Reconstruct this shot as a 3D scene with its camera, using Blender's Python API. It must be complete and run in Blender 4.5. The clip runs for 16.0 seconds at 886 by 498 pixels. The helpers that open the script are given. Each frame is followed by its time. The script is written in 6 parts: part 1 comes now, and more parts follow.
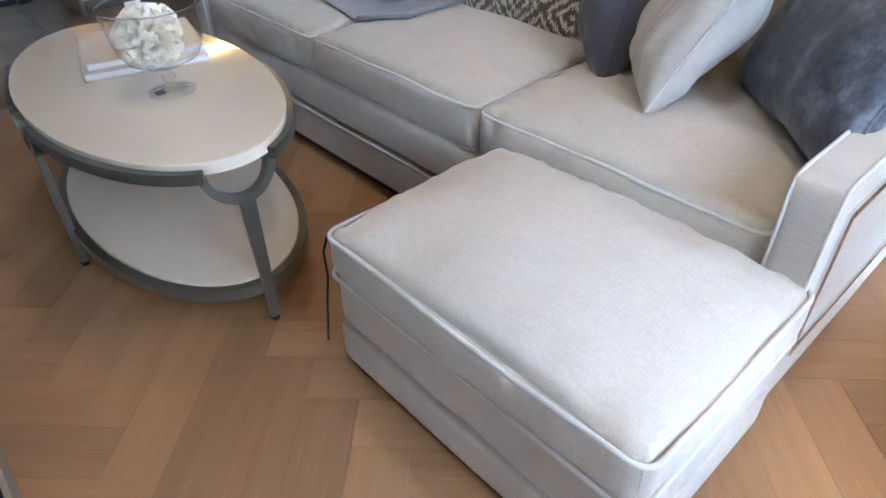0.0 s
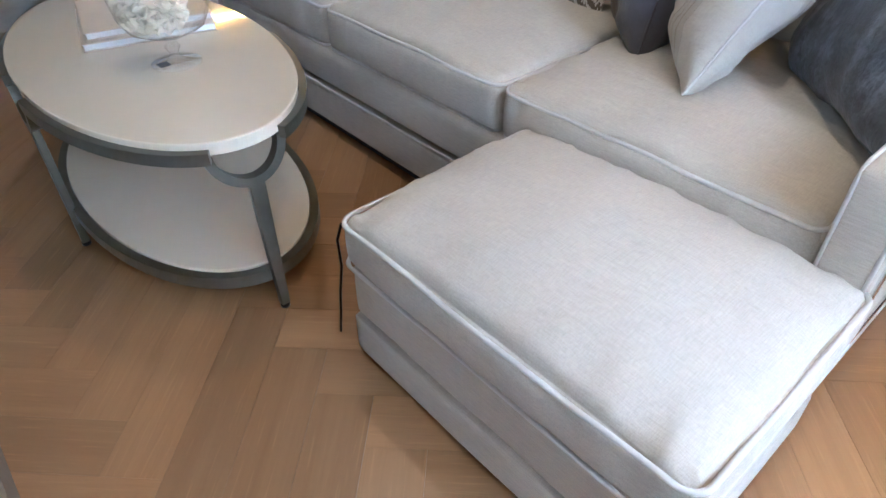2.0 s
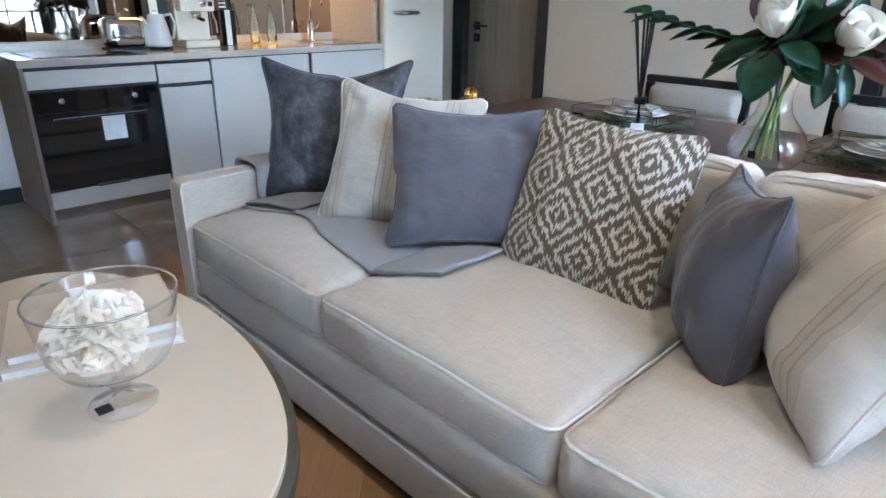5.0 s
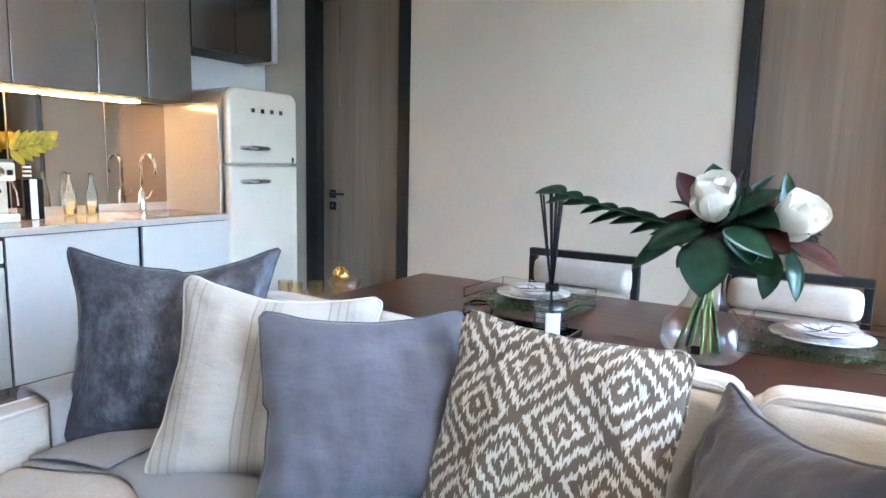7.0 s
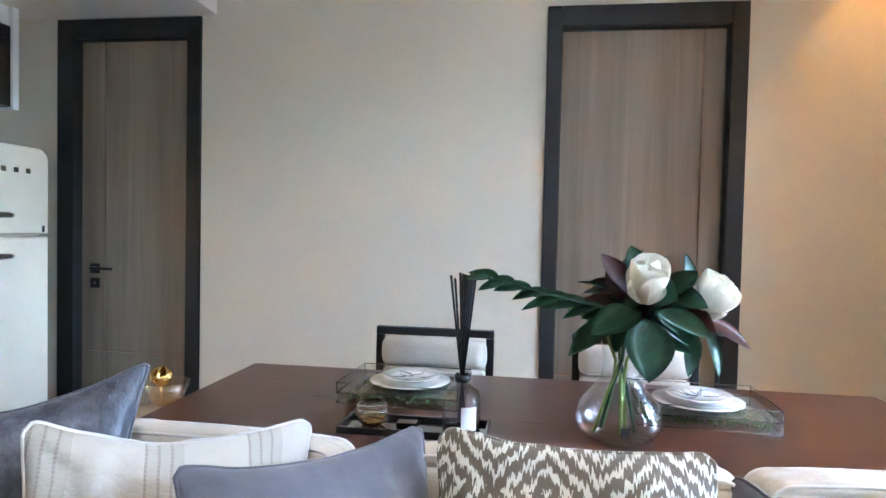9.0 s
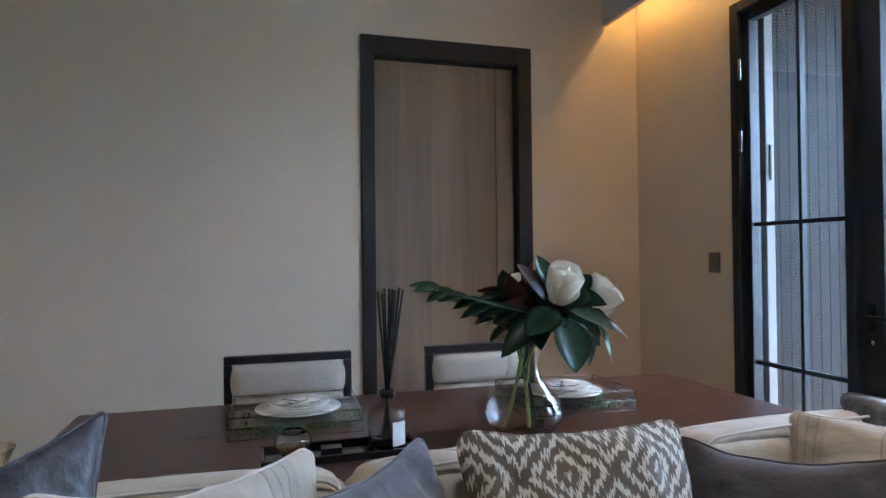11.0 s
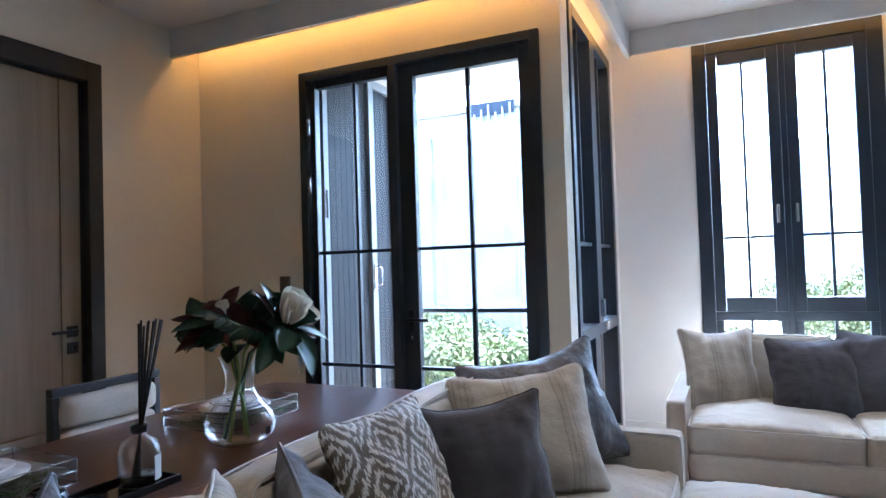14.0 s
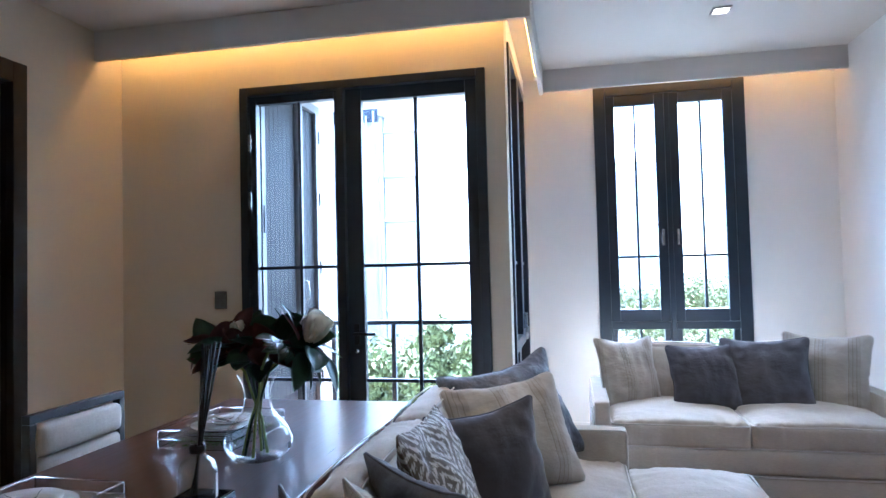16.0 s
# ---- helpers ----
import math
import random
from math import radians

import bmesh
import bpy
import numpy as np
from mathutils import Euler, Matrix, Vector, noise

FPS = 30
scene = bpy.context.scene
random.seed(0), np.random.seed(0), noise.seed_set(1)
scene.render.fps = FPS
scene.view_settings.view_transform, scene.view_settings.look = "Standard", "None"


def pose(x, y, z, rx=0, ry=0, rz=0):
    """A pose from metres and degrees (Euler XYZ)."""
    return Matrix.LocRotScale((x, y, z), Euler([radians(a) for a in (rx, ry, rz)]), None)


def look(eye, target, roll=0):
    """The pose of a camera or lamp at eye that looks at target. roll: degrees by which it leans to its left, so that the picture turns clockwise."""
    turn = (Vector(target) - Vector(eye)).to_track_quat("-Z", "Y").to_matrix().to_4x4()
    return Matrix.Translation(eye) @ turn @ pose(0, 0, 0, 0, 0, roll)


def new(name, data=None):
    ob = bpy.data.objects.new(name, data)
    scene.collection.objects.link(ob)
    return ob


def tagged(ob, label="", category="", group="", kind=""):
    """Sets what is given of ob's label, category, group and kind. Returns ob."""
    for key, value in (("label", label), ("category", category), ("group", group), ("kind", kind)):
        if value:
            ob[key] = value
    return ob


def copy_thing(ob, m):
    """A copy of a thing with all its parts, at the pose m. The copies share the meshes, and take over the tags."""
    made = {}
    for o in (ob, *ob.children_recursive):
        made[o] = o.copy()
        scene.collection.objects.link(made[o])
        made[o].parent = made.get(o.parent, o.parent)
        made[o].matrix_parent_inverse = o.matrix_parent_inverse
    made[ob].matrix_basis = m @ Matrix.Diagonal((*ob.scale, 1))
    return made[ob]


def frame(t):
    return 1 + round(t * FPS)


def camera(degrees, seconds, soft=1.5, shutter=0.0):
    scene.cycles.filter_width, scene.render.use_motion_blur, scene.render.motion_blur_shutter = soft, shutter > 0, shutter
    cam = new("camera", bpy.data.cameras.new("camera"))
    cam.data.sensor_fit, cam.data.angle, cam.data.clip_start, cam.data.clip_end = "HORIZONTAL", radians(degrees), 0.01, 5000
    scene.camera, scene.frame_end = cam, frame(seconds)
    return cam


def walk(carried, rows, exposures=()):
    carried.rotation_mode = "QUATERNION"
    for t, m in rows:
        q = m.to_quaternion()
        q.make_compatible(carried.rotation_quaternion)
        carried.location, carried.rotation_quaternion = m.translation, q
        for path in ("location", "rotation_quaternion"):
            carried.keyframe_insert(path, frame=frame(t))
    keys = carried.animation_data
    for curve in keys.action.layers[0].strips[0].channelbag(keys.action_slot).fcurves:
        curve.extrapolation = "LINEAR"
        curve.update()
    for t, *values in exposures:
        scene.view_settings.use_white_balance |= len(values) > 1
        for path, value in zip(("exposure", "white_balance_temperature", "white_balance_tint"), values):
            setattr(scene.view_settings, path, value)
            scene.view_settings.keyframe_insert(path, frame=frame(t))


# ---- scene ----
cam = camera(70.3, 16.0)
PATH = [
    (0, (1.552, -4.558, 1.242), (0.366, -3.5, 0.027), -1.3),
    (0.5, (1.546, -4.55, 1.243), (0.373, -3.505, 0.006), -1.1),
    (1, (1.529, -4.538, 1.234), (0.364, -3.513, -0.028), -1.1),
    (1.5, (1.495, -4.531, 1.213), (0.332, -3.517, -0.06), -1.0),
    (2, (1.454, -4.519, 1.209), (0.294, -3.509, -0.069), -0.8),
    (2.5, (1.401, -4.515, 1.208), (0.244, -3.511, -0.077), -0.7),
    (3, (1.339, -4.51, 1.222), (0.184, -3.506, -0.066), -0.7),
    (3.5, (1.254, -4.458, 1.233), (0.043, -3.41, 0.036), -0.8),
    (4, (1.141, -4.373, 1.263), (-0.151, -3.25, 0.229), -0.9),
    (4.2, (1.101, -4.35, 1.268), (-0.215, -3.197, 0.299), -0.8),
    (6.3, (0.684, -4.086, 1.301), (-0.536, -2.555, 0.891), 0.6),
    (6.5, (0.621, -4.043, 1.293), (-0.554, -2.467, 0.926), 0.8),
    (7, (0.502, -3.963, 1.321), (-0.532, -2.272, 1.052), 1.3),
    (7.5, (0.394, -3.919, 1.35), (-0.458, -2.12, 1.162), 1.9),
    (8, (0.26, -3.914, 1.367), (-0.382, -2.024, 1.236), 1.3),
    (8.2, (0.197, -3.916, 1.372), (-0.347, -1.995, 1.257), 1.3),
    (10.3, (-0.445, -3.889, 1.36), (-0.325, -1.893, 1.368), 0.2),
    (10.5, (-0.505, -3.904, 1.352), (-0.267, -1.918, 1.37), -0.1),
    (11, (-0.626, -3.908, 1.337), (-0.059, -1.99, 1.36), -0.6),
    (11.5, (-0.721, -3.871, 1.324), (0.093, -2.044, 1.351), -1.0),
    (12, (-0.858, -3.84, 1.324), (0.195, -2.14, 1.358), -1.3),
    (12.5, (-1.056, -3.822, 1.339), (0.238, -2.298, 1.382), -1.5),
    (13, (-1.279, -3.812, 1.368), (0.246, -2.519, 1.414), -1.7),
    (13.5, (-1.424, -3.74, 1.354), (0.281, -2.694, 1.404), -1.8),
    (14, (-1.565, -3.642, 1.372), (0.25, -2.804, 1.43), -1.8),
    (14.5, (-1.732, -3.506, 1.398), (0.145, -2.821, 1.463), -1.8),
    (15, (-1.914, -3.395, 1.451), (0.007, -2.841, 1.512), -1.6),
    (15.5, (-1.957, -3.271, 1.439), (-0.012, -2.809, 1.51), -1.6),
    (16, (-1.999, -3.165, 1.449), (-0.04, -2.768, 1.518), -1.4),
]
EXPOSURES = [(0, 5.6, 4760, 4), (4.2, 5.7, 4760, 4), (6.3, 6.36, 4690, 3), (8.2, 6.58, 4660, 3), (10.3, 6.15, 4700, 3), (10.5, 6.05, 4700, 3), (11.0, 5.28, 4700, 4), (11.5, 5.36, 4680, 4),
             (12.0, 5.3, 4640, 3), (12.5, 4.75, 4600, 3), (13.0, 4.75, 4580, 4), (13.5, 5.1, 4540, 5), (14.5, 5.15, 4460, 6), (16.0, 5.22, 4340, 6)]
walk(cam, [(t, look(eye, to, lean)) for t, eye, to, lean in PATH], EXPOSURES)

# ---------------------------------------------------------------- world and light
world = bpy.data.worlds.new("sky")
scene.world = world
world.use_nodes = True
_wt = world.node_tree
_sky = _wt.nodes.new("ShaderNodeTexSky")
_sky.sky_type = "NISHITA"
_sky.sun_disc = False
_sky.sun_elevation = radians(68)
_sky.sun_rotation = radians(100)
_sky.air_density = 1.0
_sky.dust_density = 4.0
# hazy, whitish sky
_haze = _wt.nodes.new("ShaderNodeHueSaturation")
_haze.inputs["Saturation"].default_value = 0.58
_wt.links.new(_sky.outputs[0], _haze.inputs["Color"])
_wt.links.new(_haze.outputs[0], _wt.nodes["Background"].inputs[0])
_wt.nodes["Background"].inputs[1].default_value = 0.15

_sun = bpy.data.lights.new("sun", "SUN")
_sun.energy, _sun.angle, _sun.color = 2.2, radians(0.6), (1.0, 0.95, 0.86)
new("sun", _sun).matrix_world = look((9.2, -1.6, 24), (0, 0, 0))


# ---------------------------------------------------------------- materials
def node_material(name):
    m = bpy.data.materials.new(name)
    m.use_nodes = True
    t = m.node_tree
    return m, t, t.nodes["Principled BSDF"]


def link(t, a, b):
    t.links.new(a, b)


def coords(t, scale=(1, 1, 1), kind="Object", turn=(0, 0, 0)):
    c = t.nodes.new("ShaderNodeTexCoord")
    m = t.nodes.new("ShaderNodeMapping")
    m.inputs["Scale"].default_value = scale
    m.inputs["Rotation"].default_value = [radians(a) for a in turn]
    link(t, c.outputs[kind], m.inputs["Vector"])
    return m.outputs["Vector"]


def noise_tex(t, vec, scale, detail=4.0, rough=0.55):
    n = t.nodes.new("ShaderNodeTexNoise")
    n.inputs["Scale"].default_value = scale
    n.inputs["Detail"].default_value = detail
    n.inputs["Roughness"].default_value = rough
    if vec is not None:
        link(t, vec, n.inputs["Vector"])
    return n.outputs["Fac"]


def ramp(t, fac, stops):
    r = t.nodes.new("ShaderNodeValToRGB")
    e = r.color_ramp.elements
    while len(e) < len(stops):
        e.new(0.5)
    for el, (p, c) in zip(e, stops):
        el.position = p
        el.color = (*c, 1) if len(c) == 3 else c
    link(t, fac, r.inputs["Fac"])
    return r.outputs["Color"]


def mix(t, fac, a, b, mode="MIX"):
    n = t.nodes.new("ShaderNodeMix")
    n.data_type, n.blend_type = "RGBA", mode
    for sock, v in ((n.inputs[0], fac), (n.inputs[6], a), (n.inputs[7], b)):
        if isinstance(v, (int, float)):
            sock.default_value = v
        elif isinstance(v, tuple):
            sock.default_value = (*v, 1)
        else:
            link(t, v, sock)
    return n.outputs[2]


def math_node(t, op, a, b=None):
    n = t.nodes.new("ShaderNodeMath")
    n.operation = op
    for sock, v in zip(n.inputs, (a, b)):
        if v is None:
            continue
        if isinstance(v, (int, float)):
            sock.default_value = v
        else:
            link(t, v, sock)
    return n.outputs[0]


def bump(t, bsdf, height, strength, distance=0.002):
    b = t.nodes.new("ShaderNodeBump")
    b.inputs["Strength"].default_value = strength
    b.inputs["Distance"].default_value = distance
    link(t, height, b.inputs["Height"])
    link(t, b.outputs[0], bsdf.inputs["Normal"])


def shade(c, k):
    return tuple(max(0.0, min(1.0, v * k)) for v in c)


def plain(name, c, rough=0.5, metal=0.0, vary=0.12, scale=14.0, coat=0.0, relief=0.0):
    m, t, p = node_material(name)
    v = coords(t)
    a = noise_tex(t, v, scale)
    link(t, ramp(t, a, [(0.25, shade(c, 1 - vary)), (0.75, shade(c, 1 + vary))]), p.inputs["Base Color"])
    b = noise_tex(t, v, scale * 9)
    p.inputs["Metallic"].default_value = metal
    r = ramp(t, b, [(0.2, (rough * 0.85,) * 3), (0.8, (min(1, rough * 1.15),) * 3)])
    link(t, r, p.inputs["Roughness"])
    p.inputs["Coat Weight"].default_value = coat
    p.inputs["Coat Roughness"].default_value = 0.06
    if relief:
        bump(t, p, b, relief)
    return m


def fabric(name, c, weave=900.0, vary=0.1, sheen=0.25, crease=0.35, rough=0.9, blotch=0.08):
    """Woven cloth: crossed threads, blotchy dye, soft creases."""
    m, t, p = node_material(name)
    warp = noise_tex(t, coords(t, (1.0, 0.06, 0.5)), weave, 2)
    weft = noise_tex(t, coords(t, (0.06, 1.0, 0.5)), weave, 2)
    blot = noise_tex(t, coords(t), 7, 5)
    thread = mix(t, 0.5, warp, weft)
    col = ramp(t, thread, [(0.3, shade(c, 1 - vary)), (0.7, shade(c, 1 + vary))])
    col = mix(t, 0.5, col, ramp(t, blot, [(0.3, shade(c, 1 - blotch)), (0.7, shade(c, 1 + blotch))]))
    link(t, col, p.inputs["Base Color"])
    p.inputs["Roughness"].default_value = rough
    p.inputs["Sheen Weight"].default_value = sheen
    p.inputs["Specular IOR Level"].default_value = 0.2
    fold = math_node(t, "ADD", noise_tex(t, coords(t, (1, 1.6, 1)), 9, 3), math_node(t, "MULTIPLY", noise_tex(t, coords(t, (1.0, 0.3, 0.5)), 26, 3), 0.3))
    h = math_node(t, "ADD", math_node(t, "MULTIPLY", fold, crease * 7), math_node(t, "MULTIPLY", thread, 0.25))
    bump(t, p, h, 0.5, 0.004)
    return m


def knit(name, c):
    """Ribbed knit: fine ridges that run slantwise, with uneven stitches."""
    m, t, p = node_material(name)
    w = t.nodes.new("ShaderNodeTexWave")
    w.inputs["Scale"].default_value = 58.0
    w.inputs["Distortion"].default_value = 2.5
    w.inputs["Detail Scale"].default_value = 6.0
    link(t, coords(t, (1, 0.6, 1)), w.inputs["Vector"])
    st = noise_tex(t, coords(t), 240, 2)
    h = math_node(t, "ADD", w.outputs["Fac"], math_node(t, "MULTIPLY", st, 0.8))
    link(t, ramp(t, h, [(0.3, shade(c, 0.72)), (1.0, shade(c, 1.12))]), p.inputs["Base Color"])
    p.inputs["Roughness"].default_value = 0.95
    p.inputs["Sheen Weight"].default_value = 0.2
    bump(t, p, h, 0.6, 0.004)
    return m


def velvet(name, c):
    m, t, p = node_material(name)
    blot = noise_tex(t, coords(t, (1, 0.8, 1)), 13, 8, 0.72)
    fine = noise_tex(t, coords(t, (1, 0.25, 1)), 120, 3)
    col = mix(t, 0.3, ramp(t, blot, [(0.38, shade(c, 0.4)), (0.5, c), (0.62, shade(c, 2.3))]),
              ramp(t, fine, [(0.3, shade(c, 0.7)), (0.7, shade(c, 1.4))]))
    link(t, col, p.inputs["Base Color"])
    link(t, ramp(t, blot, [(0.3, (0.38,) * 3), (0.7, (0.6,) * 3)]), p.inputs["Roughness"])
    p.inputs["Sheen Weight"].default_value = 0.25
    p.inputs["Sheen Roughness"].default_value = 0.35
    fold = noise_tex(t, coords(t, (1, 0.6, 1)), 15, 5)
    bump(t, p, fold, 0.7, 0.02)
    return m


def stripes(name, c, line):
    """Cream linen with groups of thin raised stripes along the cushion's height."""
    m, t, p = node_material(name)
    c0 = t.nodes.new("ShaderNodeTexCoord")
    sep = t.nodes.new("ShaderNodeSeparateXYZ")
    link(t, c0.outputs["Object"], sep.inputs[0])
    wob = math_node(t, "MULTIPLY", noise_tex(t, coords(t, (3, 3, 3)), 3, 2), 0.012)
    x = math_node(t, "ADD", sep.outputs[0], wob)
    cell = math_node(t, "FRACT", math_node(t, "ADD", math_node(t, "DIVIDE", x, 0.19), 0.3))
    sub = math_node(t, "FRACT", math_node(t, "MULTIPLY", cell, 8.4))
    on = math_node(t, "LESS_THAN", cell, 0.36)
    thin = math_node(t, "LESS_THAN", sub, 0.22)
    dash = math_node(t, "GREATER_THAN", math_node(t, "FRACT", math_node(t, "MULTIPLY", sep.outputs[1], 130.0)), 0.14)
    s = math_node(t, "MULTIPLY", math_node(t, "MULTIPLY", on, thin), dash)
    weave = noise_tex(t, coords(t, (1, 0.07, 1)), 800, 2)
    blot = noise_tex(t, coords(t), 6, 4)
    base = mix(t, 0.5, ramp(t, weave, [(0.3, shade(c, 0.88)), (0.7, shade(c, 1.08))]),
               ramp(t, blot, [(0.3, shade(c, 0.92)), (0.7, shade(c, 1.05))]))
    band = math_node(t, "MULTIPLY", on, 0.26)
    link(t, mix(t, math_node(t, "MULTIPLY", s, 0.55), mix(t, band, base, shade(line, 1.25)), line), p.inputs["Base Color"])
    p.inputs["Roughness"].default_value = 0.92
    p.inputs["Sheen Weight"].default_value = 0.2
    fold = noise_tex(t, coords(t, (1, 1.5, 1)), 12, 4)
    bump(t, p, math_node(t, "ADD", math_node(t, "MULTIPLY", fold, 3.0), s), 0.5, 0.006)
    return m


def ikat(name, light, dark):
    """Nested diamonds with edges that run along the threads."""
    m, t, p = node_material(name)
    c0 = t.nodes.new("ShaderNodeTexCoord")
    sep = t.nodes.new("ShaderNodeSeparateXYZ")
    link(t, c0.outputs["Object"], sep.inputs[0])
    streak = noise_tex(t, coords(t, (170, 14, 1)), 1.0, 2, 0.6)
    y = math_node(t, "ADD", sep.outputs[1], math_node(t, "MULTIPLY", math_node(t, "SUBTRACT", streak, 0.5), 0.07))
    wob = noise_tex(t, coords(t, (8, 90, 1)), 1.0, 2)
    x = math_node(t, "ADD", sep.outputs[0], math_node(t, "MULTIPLY", math_node(t, "SUBTRACT", wob, 0.5), 0.012))

    def tri(v, period):
        f = math_node(t, "FRACT", math_node(t, "ADD", math_node(t, "DIVIDE", v, period), 10.25))
        return math_node(t, "ABSOLUTE", math_node(t, "SUBTRACT", f, 0.5))

    s = math_node(t, "ADD", tri(x, 0.20), tri(y, 0.205))
    ring = math_node(t, "FRACT", math_node(t, "ADD", math_node(t, "MULTIPLY", math_node(t, "MINIMUM", s, math_node(t, "SUBTRACT", 1.0, s)), 5.2), 0.75))
    mask = math_node(t, "GREATER_THAN", ring, 0.60)
    weave = noise_tex(t, coords(t, (1, 0.1, 1)), 500, 2)
    k = ramp(t, mask, [(0.0, dark), (1.0, light)])
    link(t, mix(t, 0.35, k, mix(t, 1.0, k, ramp(t, weave, [(0.3, (0.55,) * 3), (0.7, (1, 1, 1))]), "MULTIPLY")), p.inputs["Base Color"])
    p.inputs["Roughness"].default_value = 0.72
    p.inputs["Sheen Weight"].default_value = 0.2
    fold = noise_tex(t, coords(t), 10, 4)
    bump(t, p, math_node(t, "ADD", math_node(t, "MULTIPLY", fold, 3.0), math_node(t, "MULTIPLY", mask, 0.5)), 0.45, 0.006)
    return m


def wood(name, dark, light, grain=(1, 1, 0.04), scale=60.0, rough=0.4, coat=0.0, per_piece=0.0, relief=0.15, contrast=1.0, fleck=0.0):
    """Stretched grain with broad figure; per_piece lets each board differ."""
    m, t, p = node_material(name)
    v = coords(t, grain)
    if per_piece:
        info = t.nodes.new("ShaderNodeObjectInfo")
        isl = t.nodes.new("ShaderNodeNewGeometry")
        rnd = math_node(t, "FRACT", math_node(t, "ADD", info.outputs["Random"], isl.outputs["Random Per Island"]))
        sh = t.nodes.new("ShaderNodeVectorMath")
        sh.operation = "ADD"
        comb = t.nodes.new("ShaderNodeCombineXYZ")
        link(t, math_node(t, "MULTIPLY", rnd, 37.0), comb.inputs[0])
        link(t, math_node(t, "MULTIPLY", rnd, 17.0), comb.inputs[2])
        link(t, v, sh.inputs[0])
        link(t, comb.outputs[0], sh.inputs[1])
        v = sh.outputs[0]
    g = noise_tex(t, v, scale, 6, 0.62)
    f = noise_tex(t, v, scale * 0.12, 3)
    col = mix(t, 0.45, ramp(t, g, [(0.5 - 0.22 / contrast, dark), (0.5 + 0.22 / contrast, light)]),
              ramp(t, f, [(0.3, dark), (0.7, light)]))
    if per_piece:
        col = mix(t, 1.0, col, ramp(t, rnd, [(0.0, (1 - per_piece,) * 3), (1.0, (1.0, 1.0, 1.0))]), "MULTIPLY")
    if fleck:
        fl_ = noise_tex(t, v, scale * 5.5, 2, 0.5)
        col = mix(t, math_node(t, "MULTIPLY", ramp(t, fl_, [(0.60, (0, 0, 0)), (0.70, (1, 1, 1))]), fleck), col, shade(light, 1.35))
        col = mix(t, math_node(t, "MULTIPLY", ramp(t, fl_, [(0.30, (1, 1, 1)), (0.40, (0, 0, 0))]), fleck), col, shade(dark, 0.75))
    link(t, col, p.inputs["Base Color"])
    link(t, ramp(t, g, [(0.2, (rough * 0.85,) * 3), (0.8, (rough * 1.2,) * 3)]), p.inputs["Roughness"])
    p.inputs["Coat Weight"].default_value = coat
    p.inputs["Coat Roughness"].default_value = 0.1
    bump(t, p, g, relief, 0.001)
    return m


def glass(name, tint=(0.97, 0.99, 0.98), rough=0.0, ior=1.45):
    m, t, p = node_material(name)
    p.inputs["Base Color"].default_value = (*tint, 1)
    p.inputs["Transmission Weight"].default_value = 1.0
    p.inputs["Roughness"].default_value = rough
    p.inputs["IOR"].default_value = ior
    return m


def thin_glass(name, base=0.03, edge=0.5, tint=(0.97, 0.98, 0.975)):
    """Flat panes: clear, with a weak mirror."""
    m, t, p = node_material(name)
    tr = t.nodes.new("ShaderNodeBsdfTransparent")
    tr.inputs[0].default_value = (*tint, 1)
    gl = t.nodes.new("ShaderNodeBsdfGlossy")
    gl.inputs["Roughness"].default_value = 0.01
    lw = t.nodes.new("ShaderNodeLayerWeight")
    fac = math_node(t, "ADD", math_node(t, "MULTIPLY", math_node(t, "POWER", lw.outputs["Facing"], 3.0), edge), base)
    mx = t.nodes.new("ShaderNodeMixShader")
    link(t, fac, mx.inputs[0])
    link(t, tr.outputs[0], mx.inputs[1])
    link(t, gl.outputs[0], mx.inputs[2])
    link(t, mx.outputs[0], t.nodes["Material Output"].inputs[0])
    return m


def glow(name, c, strength):
    m, t, p = node_material(name)
    p.inputs["Base Color"].default_value = (*c, 1)
    p.inputs["Emission Color"].default_value = (*c, 1)
    p.inputs["Emission Strength"].default_value = strength
    return m


def leaf(name, c, back, rough=0.3):
    m, t, p = node_material(name)
    n = noise_tex(t, coords(t), 30, 4)
    isl = t.nodes.new("ShaderNodeNewGeometry")
    col = mix(t, isl.outputs["Random Per Island"], ramp(t, n, [(0.3, shade(c, 0.7)), (0.7, shade(c, 1.3))]),
              ramp(t, n, [(0.3, shade(back, 0.7)), (0.7, shade(back, 1.3))]))
    link(t, col, p.inputs["Base Color"])
    p.inputs["Roughness"].default_value = rough
    bump(t, p, n, 0.3, 0.003)
    return m


def petal(name, c, through_=0.4):
    """Thin petals and paper that let light through."""
    m, t, p = node_material(name)
    n = noise_tex(t, coords(t, (1, 1, 0.4)), 60, 4)
    col = ramp(t, n, [(0.3, shade(c, 0.94)), (0.7, shade(c, 1.05))])
    link(t, col, p.inputs["Base Color"])
    p.inputs["Roughness"].default_value = 0.6
    tl_ = t.nodes.new("ShaderNodeBsdfTranslucent")
    link(t, col, tl_.inputs[0])
    mx = t.nodes.new("ShaderNodeMixShader")
    mx.inputs[0].default_value = through_
    link(t, p.outputs[0], mx.inputs[1])
    link(t, tl_.outputs[0], mx.inputs[2])
    link(t, mx.outputs[0], t.nodes["Material Output"].inputs[0])
    bump(t, p, n, 0.25, 0.002)
    return m


